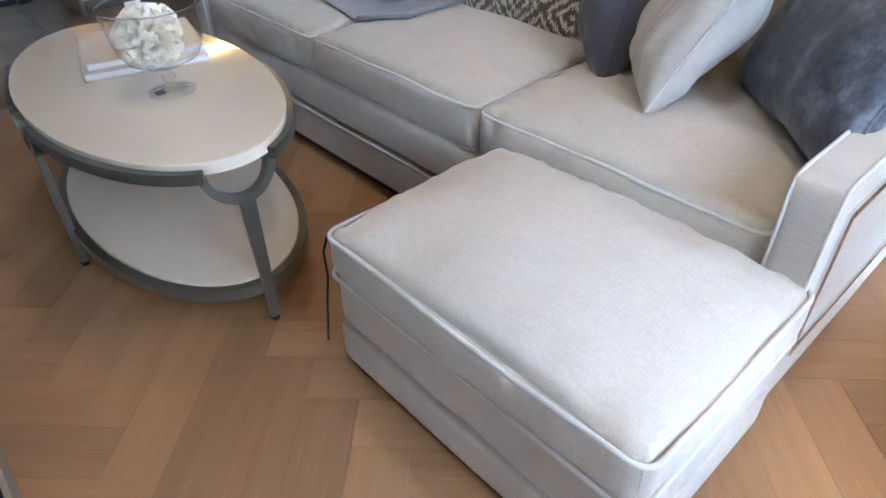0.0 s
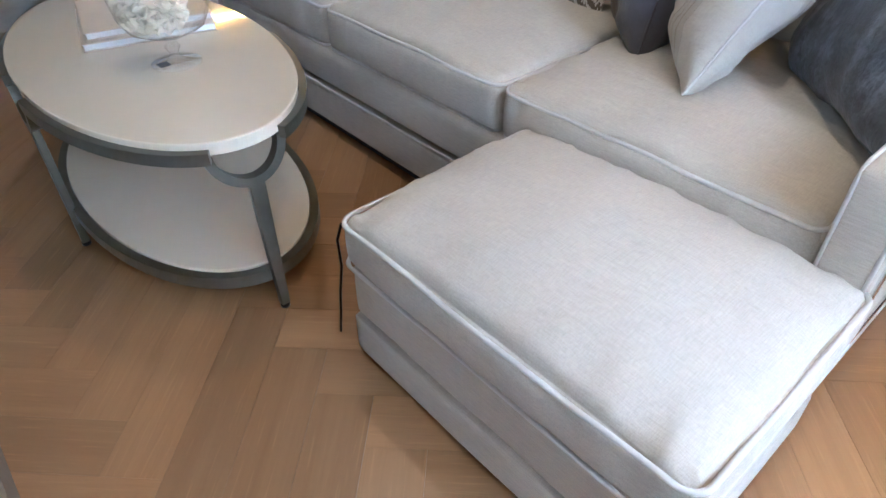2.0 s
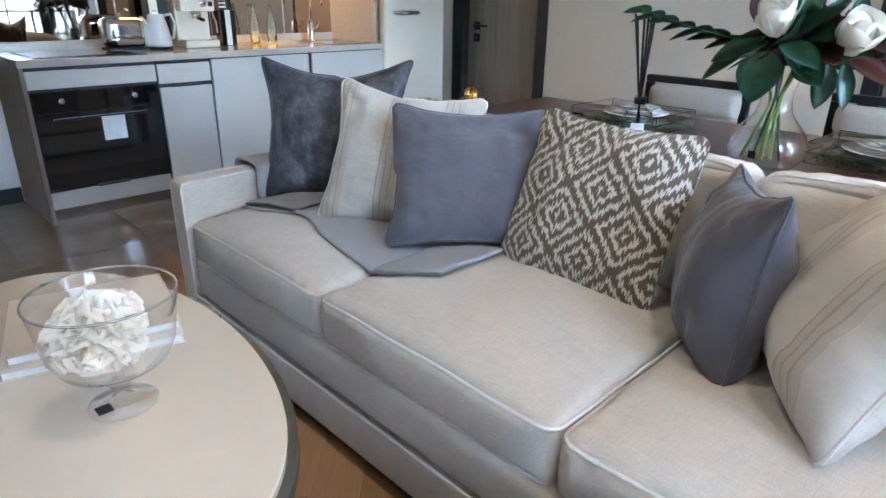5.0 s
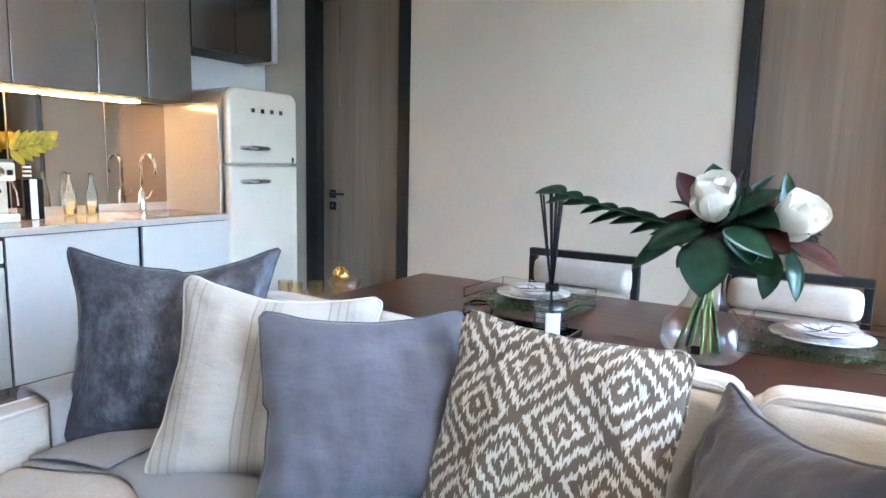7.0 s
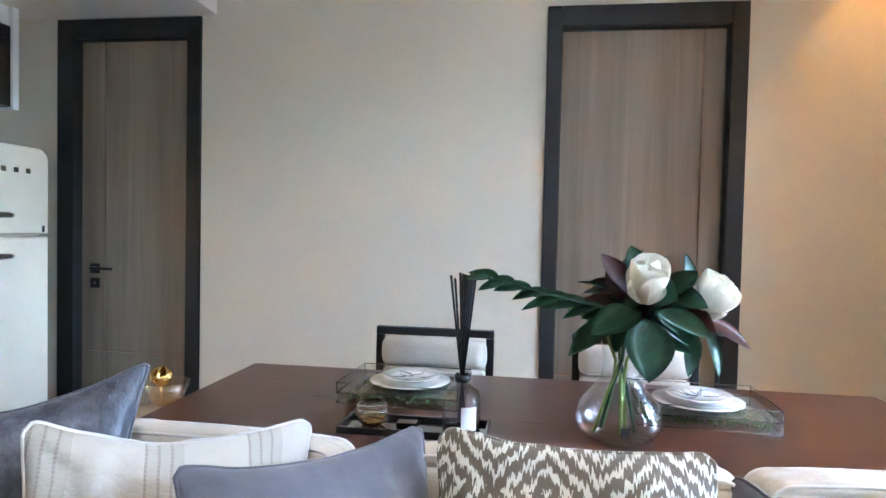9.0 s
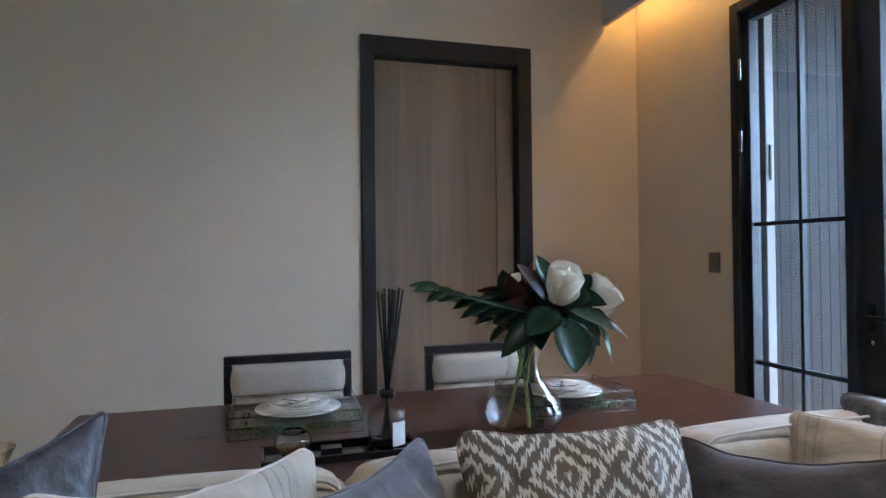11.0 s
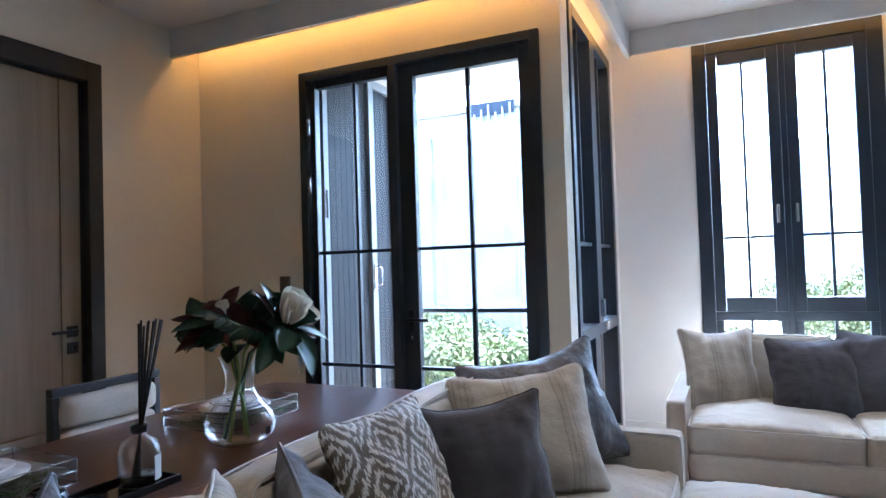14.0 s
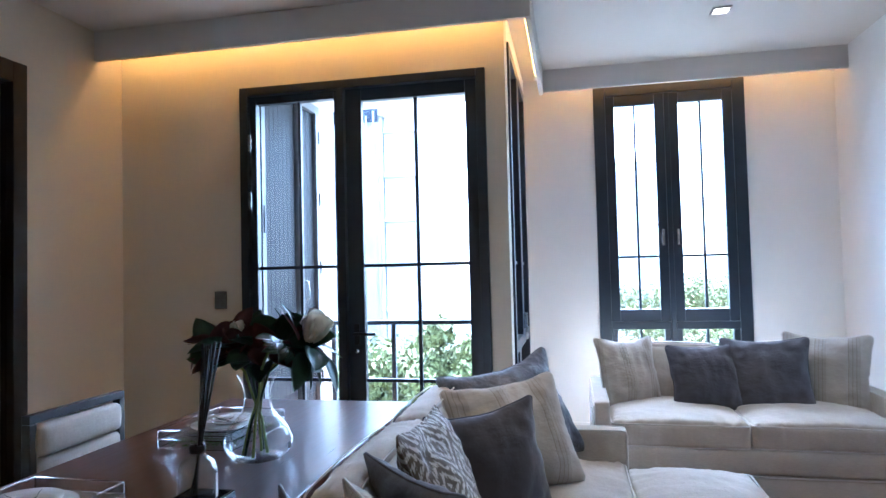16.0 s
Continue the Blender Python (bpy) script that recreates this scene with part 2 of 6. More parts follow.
def wallpaper(name, c):
    m, t, p = node_material(name)
    v1 = noise_tex(t, coords(t, (1, 1, 0.05)), 260, 3)
    v2 = noise_tex(t, coords(t, (0.05, 0.05, 1)), 260, 3)
    big = noise_tex(t, coords(t), 1.3, 3)
    th = mix(t, 0.5, v1, v2)
    col = mix(t, 0.4, ramp(t, th, [(0.3, shade(c, 0.9)), (0.7, shade(c, 1.06))]), ramp(t, big, [(0.3, shade(c, 0.96)), (0.7, shade(c, 1.03))]))
    link(t, col, p.inputs["Base Color"])
    p.inputs["Roughness"].default_value = 0.8
    bump(t, p, th, 0.25, 0.001)
    return m


M_WALL = wallpaper("wall_covering_beige", (0.635, 0.578, 0.458))
M_PAINT = plain("wall_paint_white", (0.74, 0.735, 0.72), 0.7, vary=0.02, scale=3, relief=0.05)
M_CEIL = plain("ceiling_paint", (0.63, 0.605, 0.56), 0.8, vary=0.015, scale=3)
M_LINEN = fabric("linen_pale_grey", (0.50, 0.451, 0.374), 560, 0.27, 0.14, 0.48)
M_PIPE = fabric("linen_piping", (0.60, 0.57, 0.525), 1200, 0.06, 0.2, 0.05)
M_VELVET = velvet("velvet_slate", (0.062, 0.062, 0.077))
M_BLUE = fabric("cotton_blue_grey", (0.113, 0.108, 0.122), 700, 0.14, 0.3, 0.6, blotch=0.22)
M_PLUM = fabric("cotton_plum_grey", (0.082, 0.076, 0.086), 700, 0.14, 0.3, 0.6, blotch=0.2)
# same slate velvet, its colour lightened for the window light on one cushion
M_VELVETLIT = velvet("velvet_slate_window_lit", (0.088, 0.094, 0.113))
M_STRIPE = stripes("striped_cream_linen", (0.475, 0.435, 0.37), (0.21, 0.17, 0.13))
M_IKAT = ikat("ikat_taupe", (0.58, 0.53, 0.44), (0.112, 0.085, 0.053))
M_THROW = knit("knitted_throw_grey", (0.285, 0.27, 0.26))
M_OAK = wood("oak_floorboard", (0.255, 0.129, 0.053), (0.415, 0.234, 0.104), (1, 0.05, 1), 26, 0.34, 0.15, per_piece=0.3, contrast=0.8, fleck=0.14)
M_SEAM = plain("floor_seam", (0.27, 0.15, 0.075), 0.8)
M_STONE = plain("polished_stone_floor", (0.30, 0.222, 0.15), 0.1, vary=0.18, scale=3.5, coat=0.2)
M_WALNUT = wood("dark_walnut_table", (0.038, 0.0115, 0.006), (0.092, 0.029, 0.014), (0.05, 1, 1), 60, 0.3, 0.06)
M_VENEER = wood("grey_brown_veneer", (0.150, 0.113, 0.076), (0.318, 0.256, 0.180), (1, 1, 0.03), 24, 0.55, relief=0.06, contrast=1.0)
M_FRAME = plain("door_frame_black", (0.012, 0.0115, 0.012), 0.5, vary=0.2)
M_WINFRAME = plain("window_frame_dark_blue_grey", (0.012, 0.018, 0.031), 0.4, vary=0.15)
M_BLACK = plain("black_metal", (0.012, 0.012, 0.013), 0.3, 0.4)
M_BLACKGLOSS = plain("black_lacquer", (0.01, 0.01, 0.011), 0.07, coat=0.5)
M_BRONZE = plain("grey_olive_metal", (0.165, 0.155, 0.122), 0.34, 0.75, 0.08, 20)
M_CHROME = plain("chrome", (0.8, 0.8, 0.8), 0.08, 1.0, 0.02)
M_MARBLE = plain("cream_gloss_stone", (0.66, 0.57, 0.43), 0.06, vary=0.035, scale=5, coat=0.6)
M_GLASS = thin_glass("clear_glass", 0.025, 0.4, (0.985, 0.99, 0.987))
M_VASE = thin_glass("vase_glass", 0.04, 0.9, (0.98, 0.985, 0.983))
M_BOTTLE = glass("pale_frosted_glass", (0.90, 0.95, 0.88), 0.25)
M_PANE = thin_glass("window_pane", 0.025, 0.35)
M_ACRYL = thin_glass("acrylic_sheet")
M_ACRYLEDGE = glass("acrylic_edge", (0.93, 0.97, 0.95), 0.05)
M_LIQUID = glass("amber_liquid", (0.6, 0.28, 0.09), 0.0, 1.36)
M_PORCELAIN = plain("porcelain_white", (0.78, 0.77, 0.75), 0.12, vary=0.02, coat=0.5)
M_PETAL = petal("magnolia_petal", (0.84, 0.795, 0.67), 0.12)
M_PAPERFLOWER = petal("paper_flower_cream", (0.93, 0.83, 0.68), 0.08)
M_LEAF = leaf("glossy_green_leaf", (0.018, 0.055, 0.025), (0.035, 0.085, 0.04))
M_LEAFRED = leaf("magnolia_leaf_rust", (0.055, 0.014, 0.012), (0.10, 0.03, 0.02), 0.45)
M_STEM = plain("green_stem", (0.20, 0.26, 0.06), 0.5)
M_MOSS = leaf("moss", (0.045, 0.11, 0.025), (0.09, 0.16, 0.04), 0.9)
M_GREYFRONT = plain("matt_grey_front", (0.57, 0.54, 0.485), 0.45, vary=0.02, scale=6)
M_BRONZEGLASS = plain("bronze_lacquered_front", (0.34, 0.33, 0.315), 0.24, 1.0, 0.04, 4)
M_MIRROR = plain("bronze_mirror", (0.50, 0.42, 0.34), 0.02, 1.0, 0.02, 3)
M_QUARTZ = plain("beige_quartz_worktop", (0.52, 0.47, 0.41), 0.16, vary=0.08, scale=60, coat=0.3)
M_ENAMEL = plain("cream_enamel", (0.74, 0.68, 0.545), 0.12, vary=0.015, coat=0.6)
M_GOLD = plain("gold", (0.75, 0.48, 0.14), 0.14, 1.0, 0.05)
# pale glass; the warm gold light on it is put into the tint
M_GOLDLITGLASS = thin_glass("glass_gold_light_tint", 0.10, 0.8, (1.0, 0.92, 0.78))
M_PAPER = plain("book_paper", (0.74, 0.72, 0.69), 0.7, vary=0.06, scale=80)
M_COVER = plain("book_cover_cream", (0.64, 0.54, 0.42), 0.3, vary=0.05)
M_OVEN = plain("oven_black_glass", (0.012, 0.013, 0.015), 0.05, coat=0.6)
M_STEEL = plain("brushed_steel", (0.55, 0.55, 0.55), 0.25, 1.0)
M_YELLOW = leaf("yellow_leaf", (0.50, 0.42, 0.02), (0.58, 0.52, 0.05), 0.5)
M_WARM = glow("warm_strip", (1.0, 0.43, 0.075), 0.58)
M_WARMKITCHEN = glow("warm_kitchen_strip", (1.0, 0.47, 0.10), 2.0)
M_SPOT = glow("spot_lens", (1.0, 0.82, 0.6), 0.8)
M_SWITCH = plain("switch_plate_grey", (0.14, 0.135, 0.13), 0.4, 0.3)
M_PRINT = plain("plate_print_dark", (0.05, 0.05, 0.045), 0.4)
M_LABEL = plain("paper_label_white", (0.72, 0.72, 0.72), 0.6)
M_WALLOUT = plain("balcony_render", (0.55, 0.49, 0.41), 0.85, vary=0.05)
M_SLATBACK = plain("balcony_slat_shadow_gap", (0.02, 0.02, 0.022), 0.8)
M_SLAT = plain("balcony_slat_grey", (0.022, 0.0215, 0.023), 0.6)
for _n in M_SLAT.node_tree.nodes:
    if _n.type == "BSDF_PRINCIPLED":
        _n.inputs["Specular IOR Level"].default_value = 0.1


# ---------------------------------------------------------------- mesh helpers
def part(name, bm, material, parent=None, label="", smooth=False):
    me = bpy.data.meshes.new(name)
    bm.normal_update()
    bm.to_mesh(me)
    bm.free()
    for m in material if isinstance(material, (list, tuple)) else [material]:
        me.materials.append(m)
    if smooth:
        me.polygons.foreach_set("use_smooth", [True] * len(me.polygons))
    ob = new(name, me)
    if parent is not None:
        ob.parent = parent
    if label:
        ob["label"] = label
    return ob


def thing(name, label, category, m=None, group="", kind=""):
    ob = new(name)
    ob.empty_display_size = 0.05
    if m is not None:
        ob.matrix_world = m
    return tagged(ob, label, category, group, kind)


def add_box(bm, x0, x1, y0, y1, z0, z1, bev=0.0, m=None, mat=0):
    r = bmesh.ops.create_cube(bm, size=1)
    vs = r["verts"]
    for v in vs:
        v.co = Vector((x1 if v.co.x > 0 else x0, y1 if v.co.y > 0 else y0, z1 if v.co.z > 0 else z0))
    faces = list({f for v in vs for f in v.link_faces})
    if bev:
        es = list({e for v in vs for e in v.link_edges})
        r2 = bmesh.ops.bevel(bm, geom=es, offset=bev, segments=2, affect="EDGES", profile=0.6)
        faces = list({f for v in r2["verts"] for f in v.link_faces} | {f for f in faces if f.is_valid})
        vs = list({v for f in faces for v in f.verts})
    for f in faces:
        f.material_index = mat
    if m is not None:
        bmesh.ops.transform(bm, matrix=m, verts=vs)
    return vs


def box(x0, x1, y0, y1, z0, z1, bev=0.0):
    bm = bmesh.new()
    add_box(bm, x0, x1, y0, y1, z0, z1, bev)
    return bm


def add_revolve(bm, profile, seg=32, m=None, mat=0):
    rings = []
    for r, z in profile:
        if r < 1e-5:
            rings.append([bm.verts.new((0, 0, z))])
        else:
            rings.append([bm.verts.new((r * math.cos(2 * math.pi * i / seg), r * math.sin(2 * math.pi * i / seg), z)) for i in range(seg)])
    for a, b in zip(rings, rings[1:]):
        for i in range(seg):
            j = (i + 1) % seg
            if len(a) == 1 and len(b) == 1:
                continue
            if len(a) == 1:
                f = bm.faces.new((a[0], b[j], b[i]))
            elif len(b) == 1:
                f = bm.faces.new((a[i], a[j], b[0]))
            else:
                f = bm.faces.new((a[i], a[j], b[j], b[i]))
            f.material_index = mat
            f.smooth = True
    if m is not None:
        bmesh.ops.transform(bm, matrix=m, verts=[v for r in rings for v in r])


def revolve(profile, seg=32, m=None):
    bm = bmesh.new()
    add_revolve(bm, profile, seg, m)
    return bm


def add_tube(bm, pts, radius, seg=8, closed=False, mat=0):
    pts = [Vector(p) for p in pts]
    n = len(pts)
    rings = []
    side = None
    for i, p in enumerate(pts):
        a = pts[(i - 1) % n] if (closed or i > 0) else p
        b = pts[(i + 1) % n] if (closed or i < n - 1) else p
        d = (b - a).normalized()
        if side is None:
            side = d.orthogonal().normalized()
        side = (side - d * side.dot(d)).normalized()
        up = d.cross(side)
        r = radius(i / max(1, n - 1)) if callable(radius) else radius
        rings.append([bm.verts.new(p + (side * math.cos(2 * math.pi * k / seg) + up * math.sin(2 * math.pi * k / seg)) * r) for k in range(seg)])
    pairs = list(zip(rings, rings[1:])) + ([(rings[-1], rings[0])] if closed else [])
    for q, (a, b) in enumerate(pairs):
        off = 0
        if closed and q == len(pairs) - 1:
            off = min(range(seg), key=lambda o: (a[0].co - b[o].co).length)
        for k in range(seg):
            l = (k + 1) % seg
            f = bm.faces.new((a[k], a[l], b[(l + off) % seg], b[(k + off) % seg]))
            f.smooth = True
            f.material_index = mat
    if not closed:
        bm.faces.new(rings[0][::-1]).material_index = mat
        bm.faces.new(rings[-1]).material_index = mat


def tube(pts, radius, seg=8, closed=False):
    bm = bmesh.new()
    add_tube(bm, pts, radius, seg, closed)
    return bm


def soft_box(x0, x1, y0, y1, z0, z1, r, crown=0.0, bulge=0.0, n=14, wrinkle=0.0, seed=0.0, pucker=0.0):
    """An upholstered block: rounded edges, a domed top, bulging sides and faint creases."""
    bm = bmesh.new()
    bmesh.ops.create_cube(bm, size=2)
    bmesh.ops.subdivide_edges(bm, edges=bm.edges[:], cuts=n, use_grid_fill=True)
    c = Vector(((x0 + x1) / 2, (y0 + y1) / 2, (z0 + z1) / 2))
    h = Vector(((x1 - x0) / 2, (y1 - y0) / 2, (z1 - z0) / 2))
    inner = Vector([max(0.0, v - r) for v in h])
    for v in bm.verts:
        u = v.co.copy()
        # denser towards the edges
        s = Vector([math.copysign(1 - (1 - abs(a)) ** 1.6, a) for a in u])
        p = Vector([a * b for a, b in zip(s, h)])
        q = Vector([max(-i, min(i, a)) for a, i in zip(p, inner)])
        d = p - q
        if d.length > 1e-9:
            p = q + d.normalized() * r
        if u.z > 0.2:
            k = (1 - s.x * s.x) * (1 - s.y * s.y)
            p.z += crown * max(0.0, k) ** 0.6 * min(1.0, (u.z - 0.2) / 0.8)
        w = 1 - s.z * s.z
        p.x += math.copysign(bulge * w * (1 - s.y ** 4), s.x) * (abs(s.x) ** 3)
        p.y += math.copysign(bulge * w * (1 - s.x ** 4), s.y) * (abs(s.y) ** 3)
        if wrinkle:
            w3 = noise.noise(Vector((p.x * 7 + seed, p.y * 7, p.z * 9))) + 0.6 * noise.noise(Vector((p.x * 21 + seed, p.y * 9, p.z * 16)))
            p += (Vector((s.x, s.y, max(0, s.z))).normalized()) * wrinkle * w3
        if pucker and u.z > -0.99:
            # gathers that run in from the seams
            ax_, ay_ = h.x * (1 - abs(s.x)), h.y * (1 - abs(s.y))
            near, along = (ax_, p.y) if ax_ < ay_ else (ay_, p.x)
            if u.z < 0.99:
                near = h.z * (1 - s.z)
                along = p.y if abs(u.x) > abs(u.y) else p.x
            g = noise.noise(Vector((along * 26 + seed, near * 3, seed * 1.7))) + 0.5 * noise.noise(Vector((along * 55 + seed, near * 5, 4.0)))
            fall = math.exp(-near / 0.07) * min(1.0, near / 0.012)
            out = Vector((0, 0, 1)) if u.z > 0.99 else Vector((s.x if abs(u.x) > abs(u.y) else 0, s.y if abs(u.y) >= abs(u.x) else 0, 0))
            p += out * pucker * g * fall
        v.co = c + p
    return bm


def rounded_loop(x0, x1, y0, y1, z, r, per=5, sag=0.0, seed=0.0):
    pts = []
    for cx, cy, a0 in ((x1 - r, y1 - r, 0), (x0 + r, y1 - r, 90), (x0 + r, y0 + r, 180), (x1 - r, y0 + r, 270)):
        for k in range(per + 1):
            a = radians(a0 + 90 * k / per)
            pts.append(Vector((cx + r * math.cos(a), cy + r * math.sin(a), z)))
    out = []
    for a, b in zip(pts, pts[1:] + pts[:1]):
        steps = max(1, int((b - a).length / 0.05))
        for k in range(steps):
            p = a.lerp(b, k / steps)
            wob = noise.noise(Vector((p.x * 5 + seed, p.y * 5, 3.3)))
            out.append(p + Vector((0, 0, sag * wob)))
    return out


def ellipse(cx, cy, a, b, z, n=96, start=0.0, stop=360.0):
    return [Vector((cx + a * math.cos(radians(start + (stop - start) * k / n)), cy + b * math.sin(radians(start + (stop - start) * k / n)), z)) for k in range(n + 1)]


def strip(bm, pts, width, height, closed=False):
    """A flat bar that follows a level line; width across, height upwards from the line."""
    n = len(pts)
    rings = []
    for i, p in enumerate(pts):
        a = pts[(i - 1) % n] if (closed or i > 0) else p
        b = pts[(i + 1) % n] if (closed or i < n - 1) else p
        d = (b - a).normalized()
        s = Vector((d.y, -d.x, 0)).normalized() * width / 2
        z = Vector((0, 0, height))
        rings.append([bm.verts.new(q) for q in (p - s, p + s, p + s + z, p - s + z)])
    for a, b in list(zip(rings, rings[1:])) + ([(rings[-1], rings[0])] if closed else []):
        for k in range(4):
            bm.faces.new((a[k], a[(k + 1) % 4], b[(k + 1) % 4], b[k]))
    if not closed:
        bm.faces.new(rings[0])
        bm.faces.new(rings[-1][::-1])
    bmesh.ops.recalc_face_normals(bm, faces=bm.faces[:])


def wall_with_openings(axis, at, thick, a0, a1, z0, z1, openings):
    """A wall along x (axis 'y': its face stands at y = at) or along y, with real holes. openings: (a0, a1, z0, z1)."""
    bm = bmesh.new()
    cuts = sorted({a0, a1, *[o[0] for o in openings], *[o[1] for o in openings]})
    for u, w in zip(cuts, cuts[1:]):
        spans = [(o[2], o[3]) for o in openings if o[0] <= u + 1e-6 and o[1] >= w - 1e-6]
        z = z0
        for lo, hi in sorted(spans) + [(z1, z1)]:
            if lo > z + 1e-6:
                if axis == "y":
                    add_box(bm, u, w, min(at, at + thick), max(at, at + thick), z, lo)
                else:
                    add_box(bm, min(at, at + thick), max(at, at + thick), u, w, z, lo)
            z = max(z, hi)
    bmesh.ops.remove_doubles(bm, verts=bm.verts[:], dist=1e-5)
    return bm


def structure(name, bm, mat, label="", smooth=False):
    return tagged(part(name, bm, mat, None, "", smooth), label, "", "", "structure")


# ---------------------------------------------------------------- the room
CEIL = 3.15
EAST, WINX, WEST, SOUTH = 1.988, 3.713, -3.77, -5.35
SIDE = -2.787

floor = structure("floor", box(-1.9, WINX, SOUTH, 0, -0.12, -0.006), M_SEAM, "oak herringbone floor with dark joints")
stone_floor = structure("floor_hall", box(WEST, -1.9, SOUTH, 0, -0.12, -0.006), M_SEAM, "polished brown stone hall floor")
structure("ceiling", box(WEST - 0.15, WINX + 0.15, SOUTH - 0.15, 0.15, CEIL, CEIL + 0.15), M_CEIL, "flat white painted ceiling")
structure("ceiling_kitchen", box(WEST, -2.14, SOUTH, 0, 2.745, CEIL - 0.002), M_CEIL, "lowered white ceiling over the kitchen")
structure("wall_north", wall_with_openings("y", 0, 0.15, WEST - 0.15, EAST + 0.15, -0.12, CEIL, [(-3.285, -2.24, -0.02, 2.735), (0.0, 1.16, -0.02, 2.735)]), M_WALL,
          "beige fabric-textured wall")
structure("wall_east", wall_with_openings("x", EAST, 0.15, SIDE, 0, -0.12, CEIL, [(-2.66, -0.94, -0.02, 2.75)]), M_WALL, "beige wall round the balcony door")
structure("wall_balcony_side", wall_with_openings("y", SIDE, 0.12, EAST + 0.15, WINX, -0.12, CEIL, [(2.16, 3.52, 0.06, 2.97)]), M_PAINT, "white wall with a side window")
structure("wall_window", wall_with_openings("x", WINX, 0.15, SOUTH - 0.15, SIDE + 0.12, -0.12, CEIL, [(-4.65, -3.40, 0.2, 3.05)]), M_PAINT, "white wall round the tall window")
structure("wall_south", box(WEST - 0.15, WINX, SOUTH - 0.15, SOUTH, -0.12, CEIL), M_PAINT, "plain white wall")
structure("wall_west", box(WEST - 0.15, WEST, SOUTH, 0, -0.12, CEIL), M_PAINT, "plain white wall behind the kitchen")

# unseen backing, added so that no daylight leaks round the door leaves
structure("wall_behind_doors", box(WEST - 0.15, EAST + 0.15, 0.152, 0.25, -0.12, CEIL), M_PAINT, "unseen backing that blocks light leaks behind the doors")

# boards that hang below the ceiling and hide the warm light
PEL = 2.945
structure("trim_pelmet_east", box(1.715, 1.75, -2.975, -0.002, PEL, CEIL - 0.002, 0.003), M_CEIL, "white pelmet hiding a warm light")
structure("trim_pelmet_side", box(1.752, 3.458, -2.975, -2.94, PEL, CEIL - 0.002, 0.003), M_CEIL, "white pelmet hiding a warm light")
structure("trim_pelmet_window", box(3.425, 3.46, SOUTH + 0.002, -2.977, PEL + 0.02, CEIL - 0.002, 0.003), M_CEIL, "white pelmet hiding a warm light")


def light_strip(x0, x1, y0, y1, z):
    t = thing("cove_light", "warm linear light behind a ceiling pelmet", "light", pose((x0 + x1) / 2, (y0 + y1) / 2, z), "cove lights")
    part("profile", box(-(x1 - x0) / 2, (x1 - x0) / 2, -(y1 - y0) / 2, (y1 - y0) / 2, 0.012, 0.03), M_CEIL, t)
    part("diffuser", box(-(x1 - x0) / 2 + 0.002, (x1 - x0) / 2 - 0.002, -(y1 - y0) / 2, (y1 - y0) / 2, 0, 0.012), M_WARM, t)


light_strip(1.83, 1.88, -2.85, -0.03, 3.10)
light_strip(1.9, 3.38, -2.937, -2.915, 3.09)
light_strip(3.463, 3.485, -5.30, -3.02, 3.09)


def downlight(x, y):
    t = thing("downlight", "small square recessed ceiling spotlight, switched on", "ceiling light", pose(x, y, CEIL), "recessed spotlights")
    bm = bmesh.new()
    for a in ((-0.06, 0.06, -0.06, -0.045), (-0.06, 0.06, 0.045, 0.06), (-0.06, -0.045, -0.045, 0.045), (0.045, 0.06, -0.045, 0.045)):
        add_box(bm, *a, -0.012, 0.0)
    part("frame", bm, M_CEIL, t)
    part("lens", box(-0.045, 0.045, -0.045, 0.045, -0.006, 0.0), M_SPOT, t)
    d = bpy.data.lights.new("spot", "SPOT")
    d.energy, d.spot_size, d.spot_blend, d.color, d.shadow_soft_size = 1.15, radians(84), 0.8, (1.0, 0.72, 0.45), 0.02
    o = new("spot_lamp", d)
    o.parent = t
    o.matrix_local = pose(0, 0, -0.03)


downlight(2.45, -4.2)
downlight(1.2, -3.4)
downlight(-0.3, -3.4)


